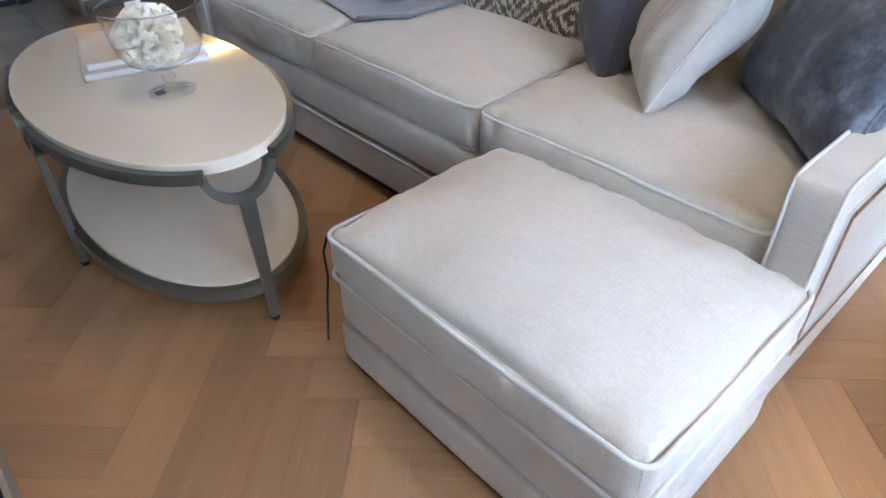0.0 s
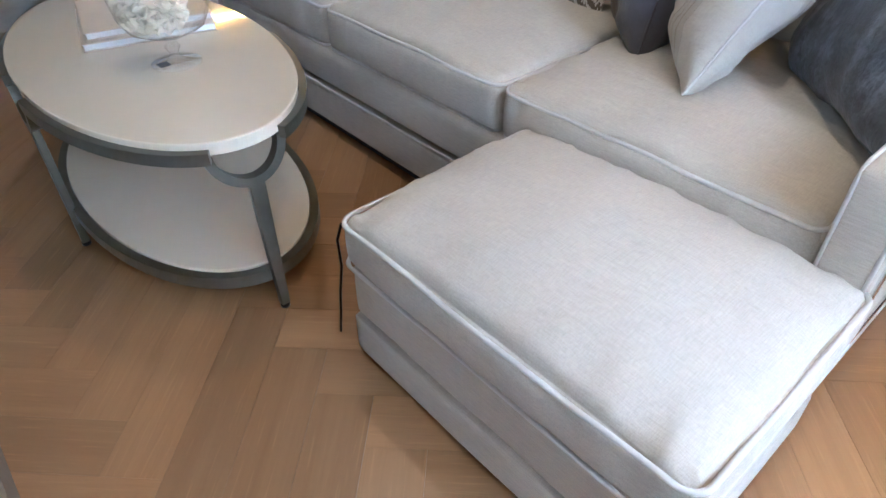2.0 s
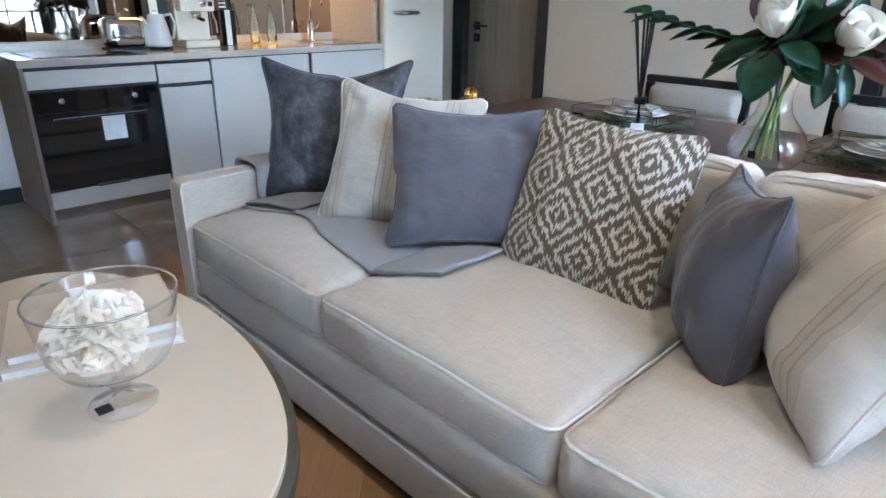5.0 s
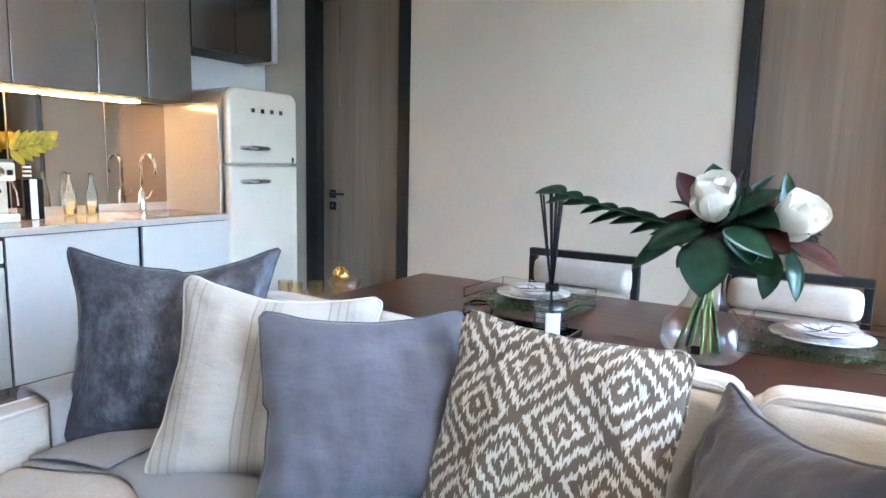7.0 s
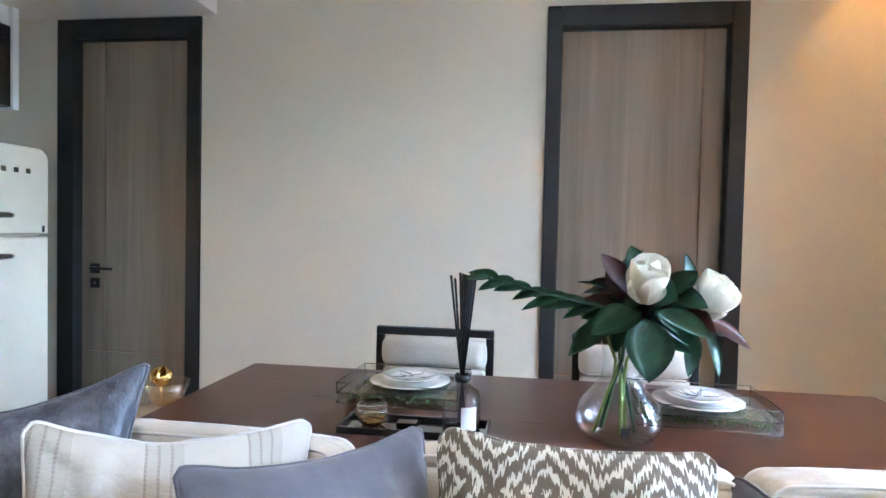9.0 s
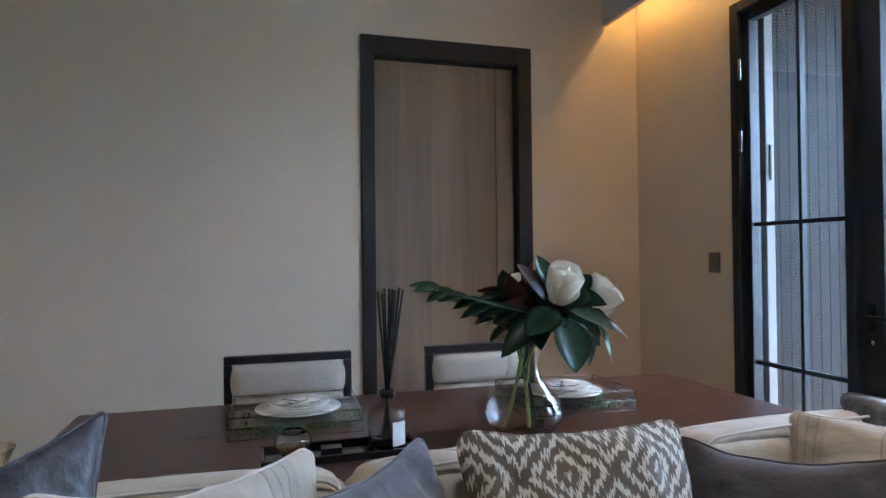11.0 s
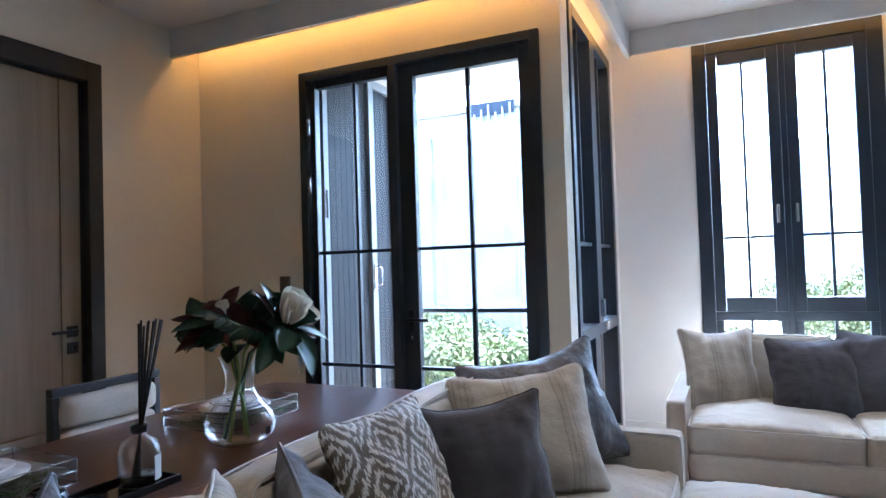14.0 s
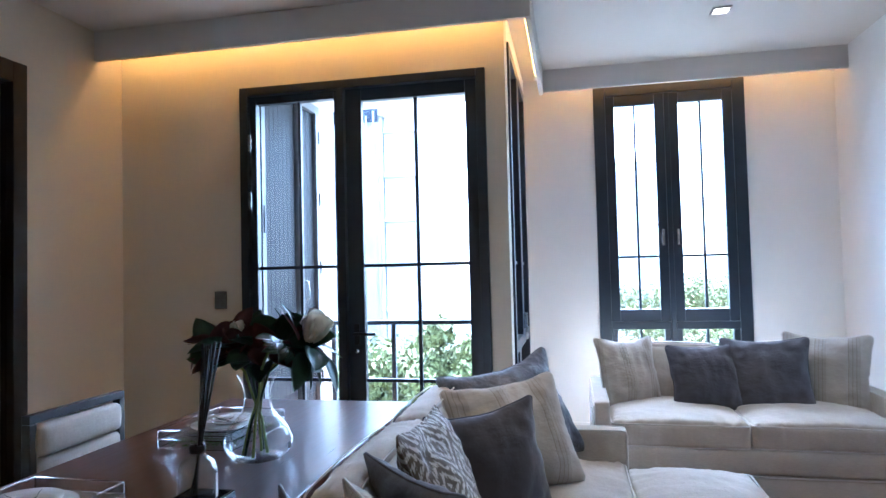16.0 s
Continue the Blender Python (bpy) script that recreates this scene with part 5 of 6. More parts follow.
def dining_chair(m):
    c = thing("dining_chair", "black-framed dining chair with pale grey upholstered back", "chair", m, "chairs at the table")
    w = 0.257
    for sx in (-1, 1):
        part("back_post", box(sx * w - 0.0175, sx * w + 0.0175, -0.02, 0.02, 0, 0.876, 0.004), M_FRAME, c)
        part("front_leg", box(sx * w - 0.0175, sx * w + 0.0175, -0.47, -0.435, 0, 0.42, 0.004), M_FRAME, c)
    part("top_rail", box(-w - 0.0175, w + 0.0175, -0.02, 0.02, 0.877, 0.912, 0.004), M_FRAME, c)
    part("seat_frame", box(-w + 0.018, w - 0.018, -0.46, 0.015, 0.36, 0.42, 0.004), M_FRAME, c)
    part("back_pad", soft_box(-w + 0.019, w - 0.019, -0.042, 0.03, 0.735, 0.868, 0.03, 0.0, 0.01, 12, 0.002, 5), M_LINEN, c, "pale grey rolled pad", True)
    part("lower_back_pad", soft_box(-w + 0.019, w - 0.019, -0.035, 0.025, 0.47, 0.73, 0.025, 0.0, 0.008, 12, 0.002, 9), M_LINEN, c, "", True)
    part("seat", soft_box(-w + 0.0, w - 0.0, -0.48, -0.022, 0.421, 0.475, 0.025, 0.015, 0.005, 12, 0.002, 7), M_LINEN, c, "", True)
    return c


ch = dining_chair(pose(-0.493, -1.03, 0, 0, 0, 0))
copy_thing(ch, pose(0.407, -1.025, 0, 0, 0, 0.6))


# ---------------------------------------------------------------- what stands on the dining table
def acrylic_tray(x0, x1, y0, y1, label, turn=0.0):
    cx, cy = (x0 + x1) / 2, (y0 + y1) / 2
    t = thing("acrylic_tray", label, "tray", pose(cx, cy, 0.756, 0, 0, turn), "place settings")
    w, d, h = (x1 - x0) / 2, (y1 - y0) / 2, 0.072
    for a in ((-w, w, -d, -d + 0.006), (-w, w, d - 0.006, d), (-w, -w + 0.006, -d + 0.0065, d - 0.0065), (w - 0.006, w, -d + 0.0065, d - 0.0065)):
        o = part("side", box(*a, 0, h), M_ACRYL, t, "clear acrylic wall")
        o.visible_shadow = False
    bm = bmesh.new()
    for p, q in (((-w, -d), (w, -d)), ((w, -d), (w, d)), ((w, d), (-w, d)), ((-w, d), (-w, -d))):
        for z in (0.0, 0.036, h):
            add_tube(bm, [(p[0], p[1], z), (q[0], q[1], z)], 0.0018, 4)
        add_tube(bm, [(p[0], p[1], 0), (p[0], p[1], h)], 0.0018, 4)
    part("edges", bm, M_ACRYLEDGE, t, "bright polished edges")
    o = part("deck", box(-w + 0.007, w - 0.007, -d + 0.007, d - 0.007, 0.034, 0.039), M_ACRYL, t)
    o.visible_shadow = False
    return t


def moss(x0, x1, y0, y1, seed):
    r = random.Random(seed)
    t = thing("moss", "clumps of green moss inside the clear tray", "moss", pose((x0 + x1) / 2, (y0 + y1) / 2, 0.757), "", "stuff")
    bm = bmesh.new()
    w, d = (x1 - x0) / 2 - 0.02, (y1 - y0) / 2 - 0.02
    for i in range(900):
        p = Vector((r.uniform(-w, w), r.uniform(-d, d), r.uniform(0.0, 0.022)))
        u = Vector((r.gauss(0, 1), r.gauss(0, 1), r.gauss(0, 1))).normalized() * 0.009
        v = u.orthogonal().normalized() * 0.005
        bm.faces.new([bm.verts.new(q) for q in (p, p + u * 0.5 + v, p + u, p + u * 0.5 - v)])
    part("fronds", bm, M_MOSS, t)


def plate_set(x, y, z, seed):
    r = random.Random(seed)
    for nm, rad, zz in (("dinner_plate", 0.148, z), ("side_plate", 0.108, z + 0.019)):
        t = thing(nm, "white porcelain plate with dark brushed print" if nm == "side_plate" else "plain white porcelain dinner plate", "plate", pose(x + (0.004 if nm == "side_plate" else 0), y, zz), "plates")
        prof = [(0, 0), (rad * 0.6, 0), (rad * 0.66, 0.004), (rad, 0.015), (rad, 0.0175), (rad * 0.66, 0.008), (rad * 0.58, 0.005), (0, 0.0045)]
        part("plate", revolve(prof, 48), M_PORCELAIN, t, "", True)
        if nm == "side_plate":
            bm = bmesh.new()
            for i in range(9):
                a = r.uniform(0, 6.28)
                p = Vector((math.cos(a) * 0.05 * r.random(), math.sin(a) * 0.05 * r.random(), 0))
                pts = []
                for k in range(8):
                    rad_p = min(p.length, 0.1)
                    zz_ = 0.0068 if rad_p < 0.062 else 0.0068 + (rad_p - 0.062) * 0.26
                    pts.append(Vector((p.x, p.y, zz_ + 0.0012)))
                    a += r.uniform(-0.5, 0.5)
                    p = p + Vector((math.cos(a), math.sin(a), 0)) * 0.012
                    if p.length > 0.098:
                        break
                if len(pts) > 2:
                    add_tube(bm, pts, lambda k: 0.0018 * (1 - 0.6 * k), 4)
            part("print", bm, M_PRINT, t, "dark branch drawing")
    t = thing("fork", "dark metal fork lying on the tray", "cutlery", pose(x - 0.175, y - 0.02, z + 0.002), "cutlery")
    part("handle", box(-0.004, 0.004, -0.1, 0.03, 0, 0.003, 0.001), M_BLACK, t)
    part("head", box(-0.012, 0.012, 0.031, 0.09, 0, 0.003, 0.001), M_BLACK, t)


acrylic_tray(-0.715, -0.285, -1.80, -1.47, "clear acrylic tray with moss below a plate setting", -2)
moss(-0.715, -0.285, -1.80, -1.47, 3)
plate_set(-0.49, -1.63, 0.797, 4)
acrylic_tray(0.30, 0.735, -1.835, -1.50, "clear acrylic tray with moss below a plate setting", -2)
moss(0.30, 0.735, -1.835, -1.50, 5)
plate_set(0.515, -1.68, 0.797, 8)

bt = thing("black_tray", "long black lacquer tray on the dining table", "tray", pose(-0.395, -2.03, 0.756, 0, 0, 0))
part("base", box(-0.215, 0.215, -0.07, 0.07, 0, 0.008, 0.002), M_BLACKGLOSS, bt)
for a in ((-0.225, 0.225, -0.08, -0.0705), (-0.225, 0.225, 0.0705, 0.08), (-0.225, -0.2155, -0.07, 0.07), (0.2155, 0.225, -0.07, 0.07)):
    part("rim", box(*a, 0.0, 0.022, 0.002), M_BLACKGLOSS, bt)

df = thing("reed_diffuser", "clear glass reed diffuser with black sticks and white label", "diffuser", pose(-0.253, -2.032, 0.765))
o = part("bottle", revolve([(0, 0), (0.054, 0), (0.058, 0.005), (0.058, 0.095), (0.05, 0.122), (0.024, 0.14), (0.019, 0.145), (0.019, 0.172), (0.022, 0.174), (0.022, 0.178), (0.015, 0.178), (0.015, 0.14), (0.046, 0.118), (0.0545, 0.092), (0.0545, 0.006), (0, 0.006)], 32), M_VASE, df, "", True)
o.visible_shadow = False
part("oil", revolve([(0, 0.0065), (0.0542, 0.0065), (0.0542, 0.022), (0, 0.022)], 32), M_BLACKGLOSS, df, "dark oil")
part("collar", revolve([(0.0195, 0.15), (0.024, 0.15), (0.024, 0.172), (0.0195, 0.172)], 24), M_BLACK, df)
lb = bmesh.new()
cols = []
for k in range(7):
    a = radians(-85 + k * 8)
    cols.append([lb.verts.new((0.0587 * math.cos(a), 0.0587 * math.sin(a), z)) for z in (0.015, 0.085)])
for a_, b_ in zip(cols, cols[1:]):
    lb.faces.new((a_[0], b_[0], b_[1], a_[1]))
part("label", lb, M_LABEL, df, "white paper label")
for dx, dy, dz in ((-0.035, -0.05, 0.315), (-0.01, -0.03, 0.32), (0.008, -0.06, 0.318), (0.018, -0.05, 0.315), (0.028, -0.065, 0.32), (0.04, -0.058, 0.318), (0.034, -0.03, 0.312), (-0.022, -0.056, 0.31), (0.012, -0.035, 0.316), (0.022, -0.02, 0.314), (0.0, -0.05, 0.319), (0.03, -0.045, 0.321)):
    L = 0.465
    part("reed", tube([(-dx * 0.35, -dy * 0.25, 0.02), (dx * 1.0, dy * 1.0, dz * 1.5)], 0.0036, 6), M_BLACK, df)

gb = thing("glass_candle_holder", "round amber glass candle holder on the black tray", "candle holder", pose(-0.53, -2.03, 0.765))
o = part("globe", revolve([(0, 0), (0.028, 0), (0.05, 0.02), (0.055, 0.042), (0.045, 0.066), (0.03, 0.074), (0.028, 0.074), (0.042, 0.063), (0.05, 0.042), (0.045, 0.022), (0.025, 0.006), (0, 0.005)], 32), M_ACRYLEDGE, gb, "", True)
o.visible_shadow = False
part("wax", revolve([(0, 0.0065), (0.024, 0.0065), (0.043, 0.024), (0, 0.024)], 24), M_LIQUID, gb)
snuf = thing("match_box", "small dark matchbox on the black tray", "box", pose(-0.42, -2.03, 0.765))
part("sleeve", box(-0.03, 0.03, -0.02, 0.02, 0, 0.016, 0.001), M_BLACKGLOSS, snuf)

# ---------------------------------------------------------------- vase with magnolias
vs = thing("glass_vase", "round-bellied clear glass vase on the dining table", "vase", pose(0.215, -1.985, 0.756))
outer = [(0, 0), (0.065, 0), (0.1, 0.012), (0.124, 0.045), (0.128, 0.075), (0.112, 0.115), (0.082, 0.15), (0.058, 0.182), (0.049, 0.215), (0.05, 0.25), (0.06, 0.29), (0.074, 0.315), (0.077, 0.319)]
o = part("vessel", revolve(outer, 56), M_VASE, vs, "", True)
o.visible_shadow = False
o = part("thick_base", revolve([(0, 0.003), (0.06, 0.003), (0.095, 0.014), (0.06, 0.022), (0, 0.02)], 40), M_GLASS, vs, "thick clear glass base", True)
o.visible_shadow = False
part("sticker", box(-0.012, 0.012, -0.1275, -0.1265, 0.045, 0.07), M_BLACK, vs, "small black label")

fl = thing("magnolia_bouquet", "white magnolias with glossy green and rust leaves", "flowers", pose(0.215, -1.985, 0.756))
rb = random.Random(21)
for i, (dx, dy, top) in enumerate(((0.02, -0.18, 0.46), (0.20, -0.09, 0.41), (-0.2, -0.15, 0.43), (-0.02, 0.07, 0.47), (0.06, 0.24, 0.46), (0.0, -0.1, 0.40))):
    bx, by = rb.uniform(-0.075, 0.075), rb.uniform(-0.07, 0.07)
    part("stem", tube([(bx, by, 0.024), (bx * 0.45, by * 0.45, 0.15), (dx * 0.08, dy * 0.1, 0.24), (dx * 0.25, dy * 0.25, 0.325), (dx * 0.65, dy * 0.65, 0.385), (dx, dy, top)], 0.0055, 7), M_STEM if i % 3 else M_LEAF, fl)


def add_blade(bm, base, direction, up, length, width, curl=0.25, cup=0.2, n=8, tip=1.3, mat=0, blunt=False):
    """A leaf or petal: pointed oval that curls along its length and cups across."""
    d = Vector(direction).normalized()
    side = d.cross(Vector(up)).normalized()
    nrm = side.cross(d).normalized()
    cols = []
    for i in range(n + 1):
        t = i / n
        wv = width * 0.5 * (math.sin(math.pi * min(1, t ** (1 / tip))) ** 0.8) + 0.0006
        if blunt:
            wv = width * 0.5 * math.sin(math.pi * (0.12 + 0.62 * t)) ** 0.8 * math.sqrt(max(0.02, 1 - t ** 7))
        ang = curl * t
        c = Vector(base) + d * (length * t * math.cos(ang * 0.5)) - nrm * (length * t * math.sin(ang * 0.5)) * (1 if curl >= 0 else 1)
        cols.append([bm.verts.new(c + side * wv * s + nrm * cup * wv * s * s) for s in (-1, -0.5, 0, 0.5, 1)])
    for a, b in zip(cols, cols[1:]):
        for k in range(4):
            f = bm.faces.new((a[k], a[k + 1], b[k + 1], b[k]))
            f.smooth = True
            f.material_index = mat


def blade_part(name, mat, parent, *args, **kw):
    bm = bmesh.new()
    add_blade(bm, *args, **kw)
    if name != "petal":
        bmesh.ops.solidify(bm, geom=bm.faces[:], thickness=0.0012)
    return part(name, bm, mat, parent, "", True)


def magnolia(c, axis, size, parent, rings=((3, 0.12, 0.7), (4, 0.33, 0.94), (4, 0.66, 1.0))):
    """Spoon-shaped petals in rings: (how many, how far open, length)."""
    f = part("blossom", revolve([(0, -0.012), (0.014, -0.004), (0.012, 0.02), (0, 0.035)], 10, Matrix.Translation(c)), M_STEM, parent, "large white blossom")
    ax = Vector(axis).normalized()
    u = ax.orthogonal().normalized()
    turn = 0.0
    for many, open_, ln in rings:
        turn += 0.55
        for i in range(many):
            a = turn + 2 * math.pi * i / many + rb.uniform(-0.16, 0.16)
            op = open_ * rb.uniform(0.85, 1.2)
            rad = Matrix.Rotation(a, 3, ax) @ u
            d = ax * math.cos(op) + rad * math.sin(op)
            inward = ax * math.sin(op) - rad * math.cos(op)
            blade_part("petal", M_PETAL, f, Vector(c) + rad * 0.014 - ax * 0.01, d, inward, size * ln * rb.uniform(0.93, 1.06), size * 0.86 * (0.75 + 0.25 * ln), -0.55 - 0.35 * (1 - open_), 0.85, 10, 1.1, blunt=True)
    return f


MAG1, MAG2, MAG3, BUD = Vector((0.028, -0.2, 0.445)), Vector((0.185, -0.09, 0.405)), Vector((0.03, 0.08, 0.46)), Vector((0.075, 0.25, 0.455))
magnolia(MAG1, (0.0, -0.5, 0.8), 0.12, fl)
magnolia(MAG2, (0.55, -0.42, 0.6), 0.125, fl, ((3, 0.12, 0.75), (4, 0.36, 0.98), (4, 0.75, 1.02)))
magnolia(MAG3, (-0.3, 0.2, 0.85), 0.07, fl, ((3, 0.1, 0.7), (4, 0.35, 1.0)))
magnolia(BUD, (-0.1, 0.25, 0.9), 0.05, fl, ((3, 0.05, 0.9), (3, 0.2, 1.0)))


def big_leaf(base, d, length, width, rust=False, up=(0, 0, 1), curl=0.35):
    blade_part("leaf", M_LEAFRED if rust else M_LEAF, fl, base, d, up, length, width, curl, 0.22, 10, 1.12)


# broad leaves under and behind the two large blossoms
for off, d, ln, wd, rust in (((-0.03, 0.03, 0.0), (-0.45, 0.1, 0.85), 0.14, 0.085, True), ((0, 0.05, 0.03), (-0.15, 0.25, 0.95), 0.12, 0.075, False),
                             ((0.05, 0.03, 0.0), (0.65, 0.15, 0.6), 0.13, 0.07, False), ((-0.01, -0.02, -0.03), (-0.75, -0.45, -0.22), 0.165, 0.10, False),
                             ((0, -0.04, -0.05), (0.02, -0.5, -0.75), 0.165, 0.125, False), ((0.03, -0.02, -0.03), (0.8, -0.4, -0.25), 0.15, 0.085, False),
                             ((-0.05, 0.0, -0.04), (-0.8, -0.25, -0.5), 0.19, 0.075, False), ((-0.02, 0.05, -0.02), (-0.85, 0.3, 0.1), 0.15, 0.08, True)):
    big_leaf(MAG1 + Vector(off), d, ln, wd, rust, (0.1, -0.5, 0.85))
for off, d, ln, wd, rust in (((-0.04, 0.04, 0.0), (-0.35, 0.3, 0.85), 0.15, 0.085, True), ((0.0, 0.05, 0.02), (0.05, 0.25, 0.95), 0.15, 0.055, False),
                             ((0.02, 0.0, -0.03), (0.8, -0.1, -0.3), 0.15, 0.095, True), ((-0.02, -0.03, -0.04), (0.05, -0.3, -0.9), 0.14, 0.07, False),
                             ((0.02, -0.03, -0.04), (0.3, -0.35, -0.8), 0.14, 0.055, False), ((0.0, 0.05, -0.02), (0.5, 0.75, 0.1), 0.15, 0.09, True),
                             ((-0.05, -0.03, -0.02), (-0.6, -0.55, -0.1), 0.13, 0.085, False)):
    big_leaf(MAG2 + Vector(off), d, ln, wd, rust, (0.4, -0.4, 0.8))
# whorls round the two smaller buds
for c, axis, many, ln, rust in ((MAG3, (-0.3, 0.2, 0.85), 11, 0.15, 2), (BUD, (-0.1, 0.4, 0.85), 10, 0.13, 1)):
    ax = Vector(axis).normalized()
    u = ax.orthogonal().normalized()
    for i in range(many):
        rad = Matrix.Rotation(i * 2 * math.pi / many + rb.uniform(-0.3, 0.3), 3, ax) @ u
        lift = rb.uniform(-0.35, 0.7)
        big_leaf(c + rad * 0.012 - ax * 0.03, rad * math.cos(lift) + ax * math.sin(lift), ln * rb.uniform(0.75, 1.1), rb.uniform(0.075, 0.1), i % rust == 0, ax, rb.uniform(0.1, 0.8))
# a low skirt of leaves over the vase's mouth
for i in range(46):
    a = i * 2.4 + rb.uniform(-0.3, 0.3)
    el = rb.uniform(-0.3, 0.5)
    b = Vector((0.06 + 0.06 * math.cos(a), 0.02 + 0.13 * math.sin(a), 0.385 + rb.uniform(-0.03, 0.07)))
    big_leaf(b, (math.cos(a) * math.cos(el), math.sin(a) * math.cos(el), math.sin(el)), rb.uniform(0.13, 0.18), rb.uniform(0.08, 0.11), i % 3 == 0, (rb.uniform(-1.0, 0.3), rb.uniform(-0.5, 0.4), 0.7), rb.uniform(0.2, 0.9))
# more leaves between the small buds, broad sides turned along the table
for i in range(20):
    a = rb.uniform(-0.5, math.pi + 0.5)
    b = Vector((0.03 + rb.uniform(-0.06, 0.06), -0.08 + 0.3 * i / 19, 0.40 + rb.uniform(0.0, 0.07)))
    big_leaf(b, (rb.uniform(-0.45, 0.2), math.cos(a), 0.55 * math.sin(a) + 0.05), rb.uniform(0.10, 0.145), rb.uniform(0.08, 0.105), i % 2 == 0, (-1, rb.uniform(-0.3, 0.3), 0.35), rb.uniform(0.1, 0.6))
# long frond reaching over the table
sp = [Vector((-0.02, -0.14, 0.40)), Vector((-0.13, -0.19, 0.425)), Vector((-0.26, -0.235, 0.46)), Vector((-0.38, -0.27, 0.495))]
part("frond_stem", tube(sp, lambda k: 0.003 - 0.0018 * k, 6), M_LEAF, fl)
for i in range(15):
    t = 0.04 + 0.95 * (i / 14) ** 0.9
    k = min(2, int(t * 3))
    p = sp[k].lerp(sp[k + 1], t * 3 - k)
    s = 1 if i % 2 else -1
    dirv = Vector((-0.95, -0.1 + 0.3 * s + rb.uniform(-.12, .12), 0.08 + 0.14 * s + rb.uniform(-.12, .08)))
    blade_part("leaf", M_LEAF, fl, p, dirv, (0, -0.6, 1), rb.uniform(0.10, 0.14) - 0.0025 * i, rb.uniform(0.036, 0.05), rb.uniform(0.1, 0.5), 0.2)

# ---------------------------------------------------------------- side table with pale glassware and a gold knot
st = thing("side_table", "small round side table with a cream top", "side table", pose(-1.50, -1.80, 0))
part("top", revolve([(0, 0.66), (0.2, 0.66), (0.205, 0.665), (0.205, 0.68), (0.2, 0.685), (0, 0.685)], 40), M_MARBLE, st, "cream top")
part("column", revolve([(0, 0.02), (0.03, 0.02), (0.02, 0.3), (0.03, 0.659), (0, 0.659)], 20), M_WALNUT, st)
part("foot", revolve([(0, 0), (0.16, 0), (0.16, 0.012), (0.03, 0.0195), (0, 0.0195)], 32), M_WALNUT, st)
for x, y in ((-1.60, -1.91), (-1.53, -1.92), (-1.48, -1.84)):
    c = thing("tumbler", "pale ribbed glass tumbler, gold light in its tint", "glass", pose(x, y, 0.686), "gold glassware")
    o = part("glass", revolve([(0, 0), (0.03, 0), (0.034, 0.085), (0.031, 0.085), (0.027, 0.008), (0, 0.008)], 14), M_GOLDLITGLASS, c)
    o.visible_shadow = False
gbw = thing("glass_dish", "pale glass dish with a knob ornament, gold light in its tint", "dish", pose(-1.42, -1.70, 0.686))
o = part("dish", revolve([(0, 0), (0.05, 0), (0.085, 0.085), (0.081, 0.085), (0.046, 0.008), (0, 0.008)], 30), M_GOLDLITGLASS, gbw, "", True)
o.visible_shadow = False
gk = thing("gold_knot", "shiny gold ball ornament in the glass dish", "ornament", pose(-1.43, -1.72, 0.70))
for i in range(7):
    rot = Matrix.Rotation(i * 0.9, 4, "Z") @ Matrix.Rotation(0.6 + i * 0.45, 4, "X")
    part("loop", tube([rot @ Vector((0.032 * math.cos(2 * math.pi * k / 20), 0.032 * math.sin(2 * math.pi * k / 20), 0)) + Vector((0, 0, 0.095)) for k in range(20)], 0.007, 6, True), M_GOLD, gk)
part("stem", tube([(0, 0, 0), (0, 0, 0.07)], 0.006, 8), M_GOLD, gk)


# ---------------------------------------------------------------- kitchen
KX, KF = WEST, -3.13          # back wall, unit fronts


def base_unit(y0, y1, doors, label):
    u = thing("base_cabinet", label, "cabinet", pose(KX, y0, 0), "kitchen base units")
    w, d = y1 - y0, KF - KX
    part("body", box(0.002, d - 0.024, 0.002, w - 0.002, 0.08, 0.893), M_FRAME, u)
    part("kickboard", box(0.05, d - 0.07, 0.002, w - 0.002, 0, 0.079), M_STEEL, u)
    for a0, a1, z0, z1, top in doors:
        f = part("front", box(d - 0.022, d - 0.002, a0 + 0.004, a1 - 0.004, z0, z1, 0.002), M_GREYFRONT, u)
        if top:
            part("finger_pull", box(d - 0.021, d + 0.006, (a0 + a1) / 2 - 0.09, (a0 + a1) / 2 + 0.09, z1 + 0.001, z1 + 0.012, 0.002), M_FRAME, f, "dark finger pull")
    return u


base_unit(-2.39, -1.64, [(0, 0.75, 0.085, 0.885, False)], "pale grey base cabinet with one plain door")
base_unit(-1.62, -0.955, [(0, 0.665, 0.085, 0.885, False)], "pale grey sink cabinet with one plain door")
base_unit(-2.74, -2.395, [(0, 0.345, 0.085, 0.73, True), (0, 0.345, 0.755, 0.872, True)], "narrow pale grey cabinet with a drawer over a door")
ou = base_unit(-3.45, -2.745, [(0, 0.705, 0.085, 0.185, True), (0, 0.705, 0.775, 0.872, True)], "pale grey oven housing with drawers")
ov = thing("oven", "built-in black glass oven with two steel knobs", "oven", pose(KF, -3.0975, 0.2))
part("door", box(-0.02, 0.0, -0.345, 0.345, 0.006, 0.44, 0.003), M_OVEN, ov, "black glass door")
part("panel", box(-0.02, 0.0, -0.345, 0.345, 0.444, 0.56, 0.003), M_OVEN, ov, "control panel")
part("handle", box(0.001, 0.022, -0.26, 0.26, 0.395, 0.41, 0.004), M_BLACK, ov)
for yy in (-0.2, 0.2):
    part("knob", revolve([(0, 0), (0.018, 0), (0.016, 0.022), (0, 0.022)], 18, pose(0.0005, yy, 0.505, 0, 90, 0)), M_STEEL, ov)
